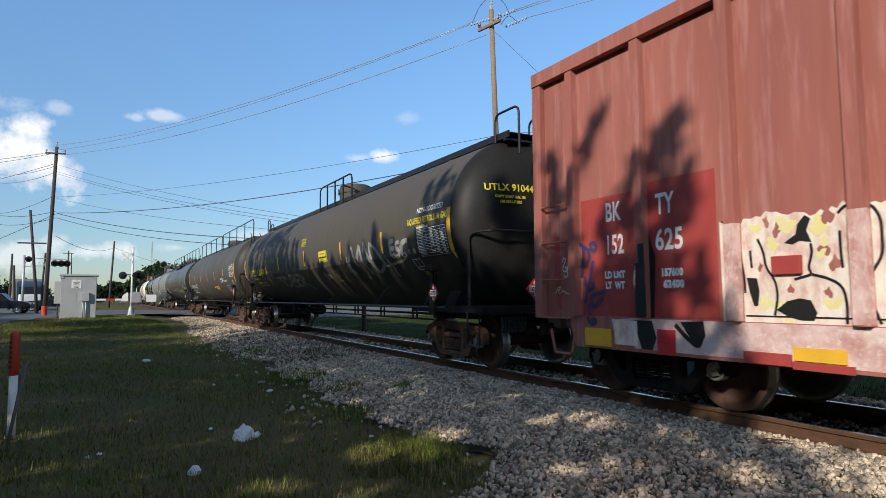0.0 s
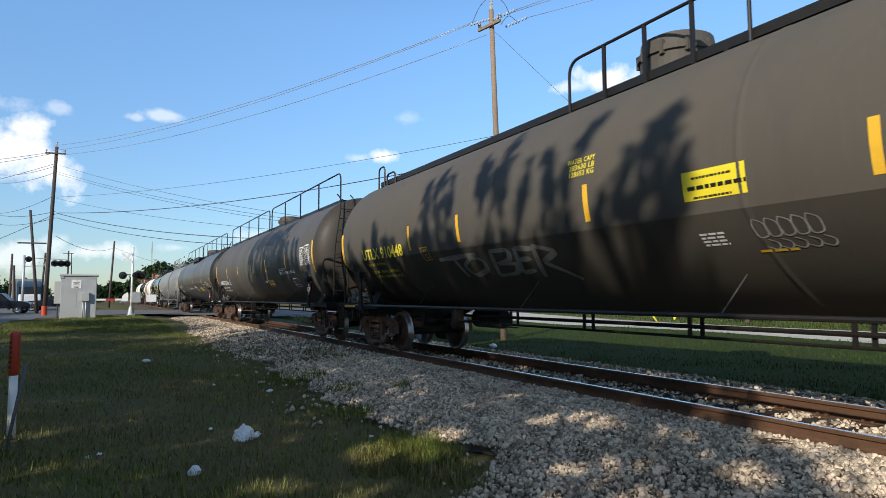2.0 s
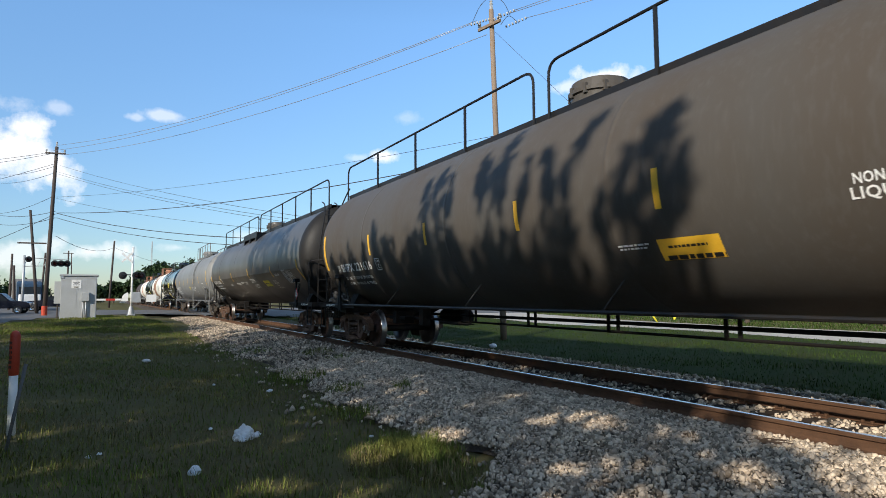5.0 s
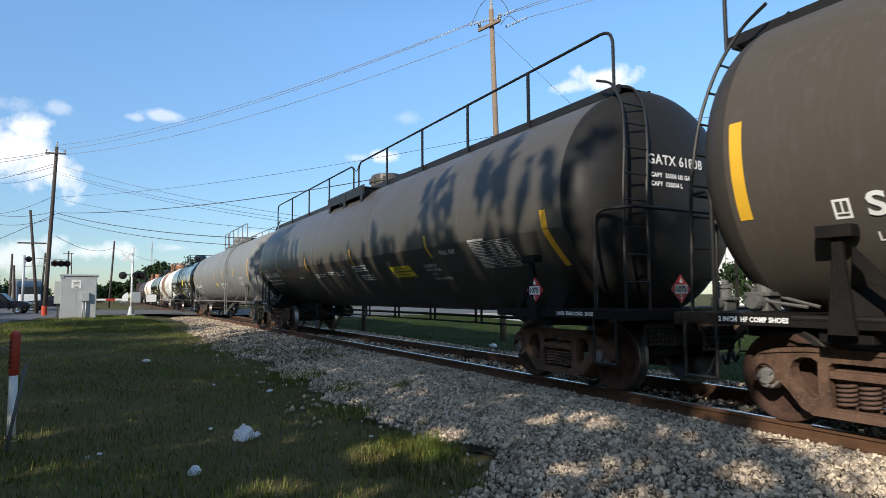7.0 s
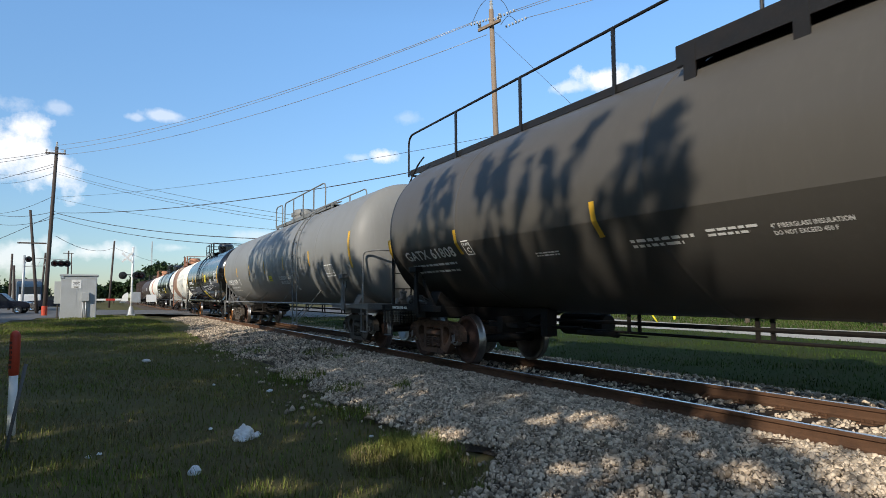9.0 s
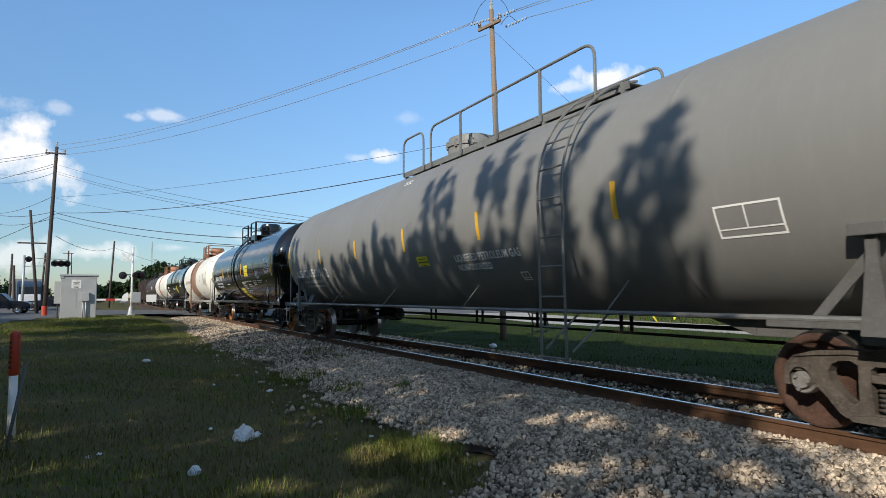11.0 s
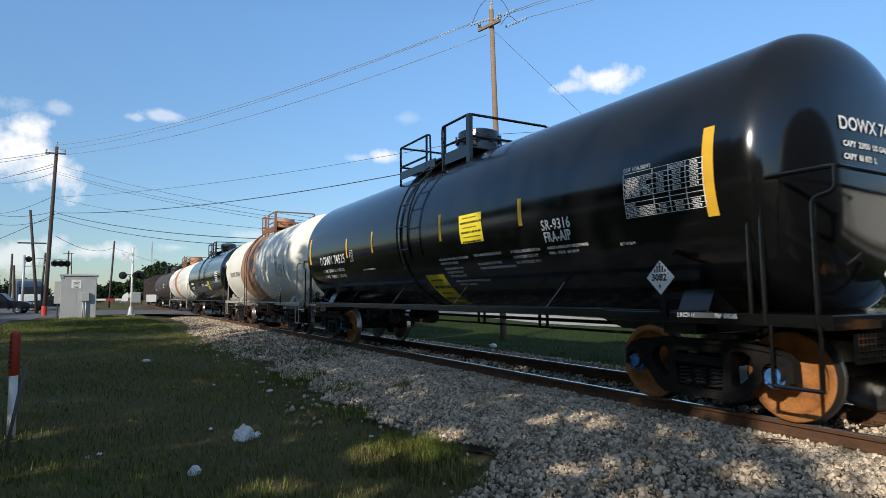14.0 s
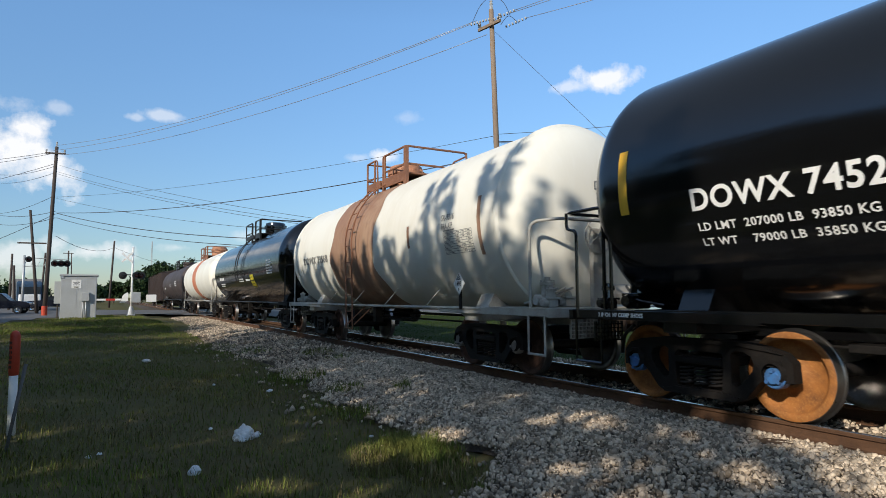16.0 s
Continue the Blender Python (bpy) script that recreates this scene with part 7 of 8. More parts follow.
    for pts in ([(-4.55, 1.45), (-4.44, 1.44), (-4.42, 1.32), (-4.44, 1.18), (-4.48, 1.17), (-4.52, 1.3)], [(-4.16, 1.76), (-4.1, 1.8), (-4.05, 1.83), (-4.03, 1.92), (-3.96, 2.0), (-3.91, 1.96), (-3.95, 1.86), (-3.91, 1.75), (-4.02, 1.77), (-4.08, 1.74)],
                [(-4.26, 1.14), (-4.16, 1.22), (-4.04, 1.25), (-3.94, 1.23), (-3.89, 1.12), (-3.92, 1.05), (-4.04, 1.05), (-4.15, 1.08)]):
        side_poly("graffiti_shadow", pts, "black_mark", 0.010)
    side_poly("graffiti_shadow", [(-5.75, 1.98), (-5.66, 1.72), (-5.7, 1.02), (-5.94, 1.02), (-5.87, 1.51)], "black_mark", 0.0105)
    for x0, x1, za, zb, m, nm in ((-6.81, -6.35, 0.65, 0.87, "yellow_mark", "reflector_strip"), (-4.1, -3.65, 0.69, 0.81, "yellow_mark", "reflector_strip"), (-5.64, -5.4, 0.62, 0.9, "red_mark", "reflector_strip"), (-4.59, -4.12, 0.63, 0.74, "box_patch", "bare_panel"), (-4.11, -3.59, 0.61, 0.68, "box_patch", "bare_panel"), (-6.29, -5.94, 0.69, 0.98, "graffiti_white", "route_board")):
        bm = B()
        box(bm, x0, x1, -W - 0.050, -W - 0.034, za, zb)
        part(nm, bm, M[m], car)
    bm = B()
    box(bm, -4.27, -4.0, -W - 0.05, -W - 0.003, 1.47, 1.64, bevel=0.006)
    part("placard_board", bm, M["box_patch"], car, "small red placard board")
    for x in (-4.66, -3.495, -2.33):                       # paint carried over the ribs in uneven smears
        bm = B()
        prism(bm, [(x - 0.078, -W - 0.03), (x - 0.068, -W - 0.0985), (x + 0.068, -W - 0.0985), (x + 0.078, -W - 0.03)], 1.03, 1.99, "z")
        part("rib_paint", bm, M["graffiti_smear"], car, "pale pink spray paint over the rib")
    for x0, x1 in ((-4.57, -3.57), (-3.42, -2.42)):
        bm = B()
        box(bm, x0, x1, -W - 0.0115, -W - 0.002, 1.072, 1.086)
        part("panel_crease", bm, M["black_mark"], car, "dark open panel seam")
    lower = [(-6.35, 0.99), (-6.30, 0.80), (-6.05, 0.74), (-5.98, 0.66), (-5.2, 0.655), (-4.62, 0.66), (-1.75, 0.65), (-1.75, 1.012), (-4.0, 1.012), (-6.0, 1.012)]
    side_poly("graffiti_fill", lower, "graffiti_pink", 0.0335, "pale pink spray paint smeared along the sill")
    bm = B()                                               # black paint over the rib between the two patches
    for za, zb, xa, xb in ((1.03, 1.40, -5.897, -5.745), (1.40, 1.66, -5.885, -5.752), (1.66, 1.88, -5.84, -5.756)):
        box(bm, xa, xb, -W - 0.100, -W - 0.09, za, zb)
    part("graffiti_shadow", bm, M["black_mark"], car)
    bm = B()
    side_line(bm, [(-5.86, 1.86), (-5.95, 1.66), (-6.0, 1.42), (-5.93, 1.32)], 0.035, 0.012)
    side_line(bm, [(-5.86, 1.23), (-5.97, 1.21), (-5.94, 1.12), (-5.91, 1.07)], 0.025, 0.012)
    part("graffiti_edge", bm, M["graffiti_white"], car, "white sprayed edge strokes")
    side_poly("graffiti_shadow", [(-5.33, .99), (-5.04, 1.01), (-5.02, .86), (-5.09, .73), (-5.19, .80)], "black_mark", 0.036)
    side_poly("graffiti_shadow", [(-6.0, 0.99), (-5.72, 0.99), (-5.66, 0.80), (-5.72, 0.66), (-5.88, 0.66), (-5.93, 0.80)], "black_mark", 0.036)
    bm = B()
    side_line(bm, [(-5.4, 0.96), (-5.26, 0.83), (-5.11, 0.73), (-5.06, 0.84), (-5.08, 0.98)], 0.05, 0.036)
    part("graffiti_outline", bm, M["black_mark"], car)
    for line in ([(-6.99, 1.97), (-6.85, 1.95), (-6.85, 1.73), (-6.89, 1.52)], [(-6.85, 1.92), (-6.75, 1.87), (-6.74, 1.74), (-6.84, 1.65)], [(-6.73, 1.92), (-6.68, 1.97), (-6.60, 1.92), (-6.64, 1.84), (-6.73, 1.90)],
                 [(-6.67, 1.73), (-6.73, 1.51), (-6.80, 1.34), (-6.83, 1.18)], [(-6.83, 1.53), (-6.82, 1.41), (-6.76, 1.35), (-6.67, 1.38), (-6.68, 1.46)], [(-6.46, 1.33), (-6.67, 1.30), (-6.73, 1.25), (-6.69, 1.13), (-6.60, 1.18), (-6.52, 1.27)],
                 [(-6.76, 1.18), (-6.76, 1.03)]):
        bm = B()
        side_line(bm, line, 0.055, 0.012)
        part("spray_letter", bm, M["spray_blue"], car, "blue spray-painted scrawl")
    bm = B()
    side_line(bm, [(-6.77, 1.01), (-6.75, 0.95), (-6.68, 0.91), (-6.61, 0.95), (-6.66, 0.99), (-6.73, 0.93)], 0.055, 0.036)
    part("spray_letter", bm, M["spray_blue"], car, "blue spray-painted scrawl")
    side_poly("touch_up_paint", [(-7.46, 2.1), (-7.33, 2.1), (-7.32, 1.65), (-7.30, 1.1), (-7.39, 1.1), (-7.43, 1.35), (-7.45, 1.54), (-7.44, 1.85)], "box_patch", 0.004, "brighter red touch-up paint")
    for line, m in (([(-7.27, 1.74), (-7.25, 1.80), (-7.20, 1.77), (-7.25, 1.70), (-7.28, 1.62), (-7.20, 1.60), (-7.15, 1.66), (-7.22, 1.68), (-7.16, 1.56), (-7.22, 1.52), (-7.25, 1.57)], "white_mark"),
                    ([(-7.43, 1.31), (-7.37, 1.40), (-7.31, 1.41), (-7.38, 1.33), (-7.33, 1.30), (-7.28, 1.36), (-7.22, 1.32), (-7.14, 1.30)], "spray_yellow"), ([(-7.38, 1.28), (-7.33, 1.33), (-7.28, 1.29), (-7.24, 1.33)], "spray_blue")):
        bm = B()
        side_line(bm, line, 0.012, 0.008)
        part("scribble", bm, M[m], car, "thin paint-marker scribble")
    bm = B()
    side_line(bm, [(-7.66, 2.13), (-7.74, 2.04), (-7.70, 1.94), (-7.64, 1.99), (-7.66, 2.1)], 0.022, 0.0935)
    side_line(bm, [(-7.74, 1.88), (-7.66, 1.92), (-7.72, 1.78), (-7.64, 1.80), (-7.72, 1.68), (-7.69, 1.57)], 0.022, 0.0935)
    part("scribble", bm, M["grey_mark"], car, "faded green-grey spray scribble")
    MOVERS.append((car, 50.85))


red_boxcar()

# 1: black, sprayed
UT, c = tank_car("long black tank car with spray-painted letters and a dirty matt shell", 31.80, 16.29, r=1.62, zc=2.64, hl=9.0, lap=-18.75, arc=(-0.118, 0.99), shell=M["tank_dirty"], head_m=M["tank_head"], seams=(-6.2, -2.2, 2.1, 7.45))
walkway(UT, c, -8.75, 9.5)
dome(UT, c, 0.15, 0.50, 0.78)
Z = WALK_Z - 0.09
part("dome_rail", handrail(B(), -1.30, 1.7, WALK_Y - 0.04, Z, Z + 0.80, 0.85), c["pipe"], UT)
for a, b, y, h, d in ((9.12, 9.85, WALK_Y - 0.02, 0.52, 0.35), (9.12, 9.85, 0.10, 0.52, 0.35), (-8.83, -8.46, WALK_Y - 0.02, 0.55, 0.05), (-8.31, -7.81, WALK_Y - 0.02, 0.30, 0.05)):
    part("grab_hoop", pipe(B(), bend([(a, y, Z), (a, y, Z + h), (b, y, Z + h), (b, y, Z - d)], 0.16, 5), 0.022, 7), c["pipe"], UT)
end_ladder(UT, c, 1, (0.55, 0.95))
stripes(UT, c, [(8.98, -0.61, 0.35), (-9.0, -0.64, 0.33)], 0.13)
stripes(UT, c, [(-5.16, -0.33, 0.17), (-0.02, -0.31, 0.17), (3.29, -0.30, 0.17), (5.97, -0.30, 0.18)])
stripes(UT, c, [(-3.23, -0.31, 0.17)], 0.09)
words(UT, c, [("NON-ODORIZED", 7.70, 8.75, 0.38, 0.105)])
words(UT, c, [("LIQUEFIED PETROLEUM GAS", 7.31, 8.93, 0.18, 0.115), ("DOT 105J400W", 7.70, 8.05, 0.095, 0.045), ("UTLX 910448", -7.69, -5.50, -0.40, 0.24), ("THE TANK CAR PEOPLE", -7.66, -6.67, -0.58, 0.07),
              ("LD LMT 149500 LB  67 800 KG", -7.64, -6.27, -0.81, 0.085), ("LT WT  113500 LB  51 500 KG", -7.64, -6.24, -0.97, 0.085)], "lemon_mark")
part("table_ground", band(B(), c["r"], c["zc"], 7.64, 8.92, -0.54, 0.09, 0.0085), M["black_mark"], UT)
part("test_table", table_mark(B(), c["r"], c["zc"], 7.72, 8.86, -0.49, 0.05, seed=1), M["white_mark"], UT, "white ruled test table")
framed(UT, c, [(7.20, 7.55, -0.82, -0.52)])
fine_print(UT, c, [(7.30, 7.62, -1.0, -0.86, 4)], "yellow_mark")
label_plate(UT, c, 1.45, 2.17, -0.27, 0.04, 3)
words(UT, c, [("WATER CAPY", -0.38, 0.14, 0.48, 0.07), ("283630 LB", -0.33, 0.14, 0.39, 0.07), ("128653 KG", -0.33, 0.14, 0.30, 0.07)], "lemon_mark")
fine_print(UT, c, [(2.0, 2.5, -1.02, -0.95, 1)], "yellow_mark")
fine_print(UT, c, [(1.45, 1.75, -0.86, -0.65, 4)])
framed(UT, c, [(-4.75, -4.45, -0.60, -0.30)], "yellow_mark", "C")
for lines, w in (([[(3.66, -0.24), (3.61, -0.6)], [(3.92, -0.23), (3.61, -0.6)], [(3.43, -0.49), (3.61, -0.6)], [(3.79, -0.78), (3.61, -0.6)], [(3.48, -0.85), (3.61, -0.6)], [(3.34, -0.7), (3.61, -0.6)]], 0.11),
                 ([[(4.07, -0.01), (4.2, -0.36), (4.31, -0.98)], [(4.18, -0.5), (4.42, -0.26), (4.61, -0.01)], [(4.61, -0.01), (4.67, -0.35), (4.71, -0.8)]], 0.15),
                 ([[(4.71, -0.8), (4.85, -0.31), (4.88, 0.04)], [(4.88, 0.04), (5.08, -0.34), (5.16, -0.79)], [(4.91, -0.38), (5.3, -0.36)]], 0.15),
                 ([[(5.23, -0.06), (5.23, -0.35), (5.21, -0.8)], [(5.22, -0.01), (5.56, -0.14), (5.8, -0.4), (5.82, -0.54), (5.53, -0.69), (5.21, -0.8)]], 0.13),
                 ([[(5.79, -0.63), (6.07, -0.6), (6.47, -0.56), (6.83, -0.53), (7.11, -0.41)]], 0.07), ([[(6.04, -0.35), (6.1, -0.52), (6.13, -0.69), (6.05, -0.8), (6.02, -0.99)]], 0.09),
                 ([[(6.4, -0.07), (6.36, -0.39)], [(6.37, -0.09), (6.61, -0.06)], [(6.39, -0.24), (6.61, -0.22)], [(6.37, -0.4), (6.6, -0.37)]], 0.12),
                 ([[(6.89, -0.11), (6.7, -0.12), (6.68, -0.24), (6.82, -0.28), (6.78, -0.4), (6.6, -0.4)]], 0.11), ([[(7.26, -0.11), (7.05, -0.12), (6.92, -0.25), (6.93, -0.4), (7.12, -0.38)]], 0.15),
                 ([[(7.24, -0.35), (7.32, -0.35)]], 0.11), ([[(7.46, -0.35), (7.56, -0.35)]], 0.13)):
    strokes(UT, c, lines, w, "spray_grey")
for lines in ([[(-4.24, -0.62), (-2.93, -0.58)], [(-3.72, -0.62), (-3.71, -1.12)]], [[(-3.17, -0.64), (-3.56, -0.82), (-3.44, -1.12), (-2.9, -0.95), (-2.84, -0.70), (-3.17, -0.64)]],
              [[(-2.47, -0.56), (-2.74, -1.14)], [(-2.47, -0.56), (-1.97, -0.56), (-2.08, -0.76), (-2.5, -0.84)], [(-2.5, -0.84), (-1.97, -0.87), (-2.2, -1.11), (-2.74, -1.14)]],
              [[(-1.81, -0.56), (-2.04, -1.11)], [(-1.81, -0.56), (-1.4, -0.59)], [(-1.89, -0.8), (-1.58, -0.78)], [(-2.04, -1.11), (-1.7, -1.05)]], [[(-1.34, -0.54), (-1.61, -1.24)], [(-1.34, -0.55), (-0.9, -0.69), (-1.37, -0.88), (-1.1, -1.08), (-0.85, -1.34)]]):
    strokes(UT, c, lines, 0.12, "spray_faint")
for k in range(5):
    x = 2.1 + 0.13 * k
    strokes(UT, c, [[(x, -0.55), (x + 0.1, -0.6), (x + 0.09, -0.78), (x - 0.02, -0.80), (x - 0.03, -0.62), (x, -0.55)], [(x + 0.05, -0.82), (x + 0.15, -0.88), (x + 0.10, -0.99), (x, -0.92)]], 0.02, "spray_grey")
strokes(UT, c, [[(8.89, -0.69), (9.26, -0.65), (8.83, -0.86), (9.2, -0.94), (8.33, -1.15), (9.01, -1.44)]], 0.16, "black_mark", out=0.011)
placard(UT, 8.17, -1.49, 1.34, "1075")
placard(UT, 9.72, -0.30, 1.40, "1075", tilt=90)
end_sign(UT, c, 1, [("UTLX 910448", -1.16, 0.50, 0.175), ("CAPY 33607 GAL US", -0.98, 0.37, 0.065), ("128 855 LITERS", -0.90, 0.28, 0.065)], "lemon_mark")
sill_text(UT, c, -1, m="yellow_mark")

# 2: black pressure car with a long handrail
SH, c = tank_car("long black pressure tank car with a full-length top handrail", 11.40, 16.0, r=1.64, zc=2.66, hl=8.88, arc=(-0.144, 0.99), head_m=M["tank_head_brown"], seams=(-6.0, -2.0, 2.0, 6.0), kit=KIT["rust"])
lpg_top(SH, c, 0.3, front=-0.42)
stripes(SH, c, [(8.80, -0.53, 0.43), (-8.75, -0.54, 0.43)], 0.13)
stripes(SH, c, [(5.67, -0.28, 0.19), (2.76, -0.29, 0.17), (0.16, -0.28, 0.17), (-2.78, -0.27, 0.16), (-5.58, -0.29, 0.19)])
words(SH, c, [("SHPX 221616", -7.70, -5.67, -0.62, 0.20), ("LD LMT  155600 LB  70 600 KG", -7.69, -5.93, -0.86, 0.085), ("LT WT   107400 LB  48 700 KG", -7.67, -5.95, -1.03, 0.085), ("NON-ODORIZED", 4.74, 5.55, -0.34, 0.09), ("LIQUEFIED PETROLEUM GAS", 4.70, 6.62, -0.47, 0.10)])
framed(SH, c, [(-5.42, -5.16, -0.67, -0.38)], mark="C")
framed(SH, c, [(-7.96, -7.82, -0.63, -0.45), (7.98, 8.15, -0.63, -0.43), (6.08, 6.68, -1.0, -0.65)])
part("test_table", table_mark(B(), c["r"], c["zc"], 7.49, 8.56, -0.26, 0.25, seed=2), M["white_mark"], SH, "white ruled test table")
fine_print(SH, c, [(8.03, 8.5, 0.29, 0.36, 1), (2.0, 2.5, -0.75, -0.66, 2)])
label_plate(SH, c, 2.60, 3.40, -0.92, -0.64, 2, "yellow_mark")
placard(SH, 8.05, -1.49, 1.52, "1075")
placard(SH, 9.60, -0.18, 1.40, "1075", tilt=90)
end_sign(SH, c, 1, [("SHPX 221616", -0.55, 0.30, 0.18), ("CAPY 33659 GAL", -0.42, 0.12, 0.08), ("CAPY 127413 L", -0.42, 0.0, 0.08)])
sill_text(SH, c, -1)

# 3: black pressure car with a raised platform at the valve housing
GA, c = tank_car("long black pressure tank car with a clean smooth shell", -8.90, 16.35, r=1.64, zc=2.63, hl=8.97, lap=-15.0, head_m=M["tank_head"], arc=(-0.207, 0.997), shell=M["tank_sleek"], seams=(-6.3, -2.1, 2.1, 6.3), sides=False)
lpg_top(GA, c, -0.35, tail=1.0)
Z = 4.02
bm = B()
box(bm, -1.80, 0.82, -1.22, WALK_Y + 0.05, Z + 0.06, Z + 0.09)
box(bm, -1.92, 0.94, -1.24, -1.22, Z - 0.13, Z + 0.12)
part("platform", bm, c["pipe"], GA)
for x in (-1.74, -0.49, 0.76):
    bm = B()
    prism(bm, [(-1.22, Z + 0.07), (-1.22, Z - 0.34), (-1.10, Z - 0.24), (-0.95, Z - 0.04), (-0.80, Z + 0.06)], x - 0.012, x + 0.012, "x")
    box(bm, x - 0.08, x + 0.08, -1.245, -1.225, Z - 0.46, Z + 0.07)
    part("platform_bracket", bm, c["pipe"], GA)
part("chain", pipe(B(), [(-1.20 + 0.4 * t, WALK_Y - 0.04, 5.02 - 0.14 * math.sin(math.pi * t)) for t in np.linspace(0, 1, 9)], 0.012, 5), c["pipe"], GA, "slack safety chain across the walkway")
part("safety_sticker", band(B(), c["r"], c["zc"], 8.86, 9.0, -1.20, -1.10, 0.010, 2), M["red_mark"], GA, "small red safety sticker")
stripes(GA, c, [(8.58, -0.90, 0.05), (-9.1, -0.70, 0.05)], 0.13)
stripes(GA, c, [(5.0, -0.46, 0.01), (0.93, -0.42, 0.03), (-2.95, -0.46, 0.03), (-6.37, -0.46, 0.01)])
words(GA, c, [("GATX 61808", -8.51, -6.57, -0.47, 0.20), ("FRA AIP", 5.37, 5.95, -0.42, 0.10), ("LIQUEFIED", 4.40, 4.95, -0.67, 0.075), ("PETROLEUM", 4.40, 4.99, -0.79, 0.075), ("GAS", 4.50, 4.70, -0.91, 0.075), ("NON-ODORIZED", 4.45, 5.15, -1.06, 0.075),
              ("4\" FIBERGLASS INSULATION", -0.80, -0.06, -0.59, 0.055), ("DO NOT EXCEED 450 F", -0.80, -0.22, -0.68, 0.055)])
fine_print(GA, c, [(-8.50, -6.67, -0.68, -0.58, 1), (-8.46, -6.75, -0.86, -0.76, 1), (-4.44, -3.77, -0.68, -0.58, 2), (-2.57, -1.64, -0.70, -0.53, 2), (0.70, 1.75, -0.62, -0.40, 3), (0.85, 1.7, -0.95, -0.72, 3), (-1.5, -0.9, -0.63, -0.5, 2)])
framed(GA, c, [(-6.22, -5.98, -0.49, -0.20)], mark="C")
part("test_table", table_mark(B(), c["r"], c["zc"], 6.49, 7.66, -0.82, -0.27, seed=3), M["white_mark"], GA, "white ruled test table")
label_plate(GA, c, 2.80, 3.80, -0.94, -0.57, 4)
placard(GA, 8.21, -1.49, 1.36, "1075")
placard(GA, 9.70, -0.22, 1.36, "1075", tilt=90)
end_sign(GA, c, 1, [("GATX 61808", -0.62, 0.42, 0.19), ("CAPY  33506 US GAL", -0.58, 0.24, 0.085), ("CAPY  126834 L", -0.58, 0.12, 0.085)])
sill_text(GA, c, 1, "2 INCH  TREAD COND.  SHOES")
sill_text(GA, c, -1, "2 INCH  TREAD COND.  SHOES")

# 4: grey pressure car
SQ, c = tank_car("long plain grey pressure tank car with a side ladder", -29.59, 16.68, r=1.62, zc=2.62, hl=9.09, arc=(-0.059, 0.994), shell=M["tank_grey"], frame=M["frame_grey"], pipe=M["grey_pipe"], seams=(-6.3, -2.1, 1.0, 6.3), kit=KIT["taupe"], coupler_m=M["wheel_orange"])
dome(SQ, c, -0.1, 0.55, 0.66)
walkway(SQ, c, -2.2, 5.0)
Z = 4.15
part("handrail", handrail(B(), -2.15, -1.1, WALK_Y - 0.04, Z, Z + 0.88, 2.0), c["pipe"], SQ)
part("handrail", handrail(B(), -0.75, 4.4, WALK_Y - 0.04, Z, Z + 0.88, 1.3), c["pipe"], SQ)
part("handrail", handrail(B(), -2.15, 4.4, 0.75, Z - 0.1, Z + 0.80, 1.6), c["pipe"], SQ)
shell_ladder(SQ, c, 4.58, 0.50)
shell_ladder(SQ, c, -0.10, 0.50, side=1)
stripes(SQ, c, [(-9.06, -0.57, 0.37), (9.06, -0.57, 0.37)], 0.13)
stripes(SQ, c, [(2.55, -0.37, 0.10), (-0.29, -0.38, 0.10), (-3.04, -0.38, 0.08), (-5.82, -0.36, 0.06), (5.6, -0.37, 0.09)])
words(SQ, c, [("SHQX 5699", -8.07, -6.03, -0.71, 0.24), ("LD LMT  153800 LB  69850 KG", -8.04, -6.2, -0.92, 0.085), ("LT WT   109000 LB  49500 KG", -8.04, -6.2, -1.09, 0.085), ("LIQUEFIED PETROLEUM GAS", 1.60, 3.54, -0.70, 0.13), ("NON-ODORIZED", 1.61, 2.66, -0.88, 0.12)])
framed(SQ, c, [(-5.72, -5.48, -0.76, -0.48)], mark="C")
framed(SQ, c, [(6.9, 7.6, -0.75, -0.40), (-8.40, -8.23, -0.72, -0.52)])
framed(SQ, c, [(3.30, 3.50, -1.15, -0.98)])
label_plate(SQ, c, 0.13, 0.60, -0.73, -0.52, 3)
fine_print(SQ, c, [(-1.1, -0.7, 1.25, 1.42, 3)])
end_sign(SQ, c, 1, [("SHQX 5699", -0.55, 0.40, 0.19)])
sill_text(SQ, c, -1)


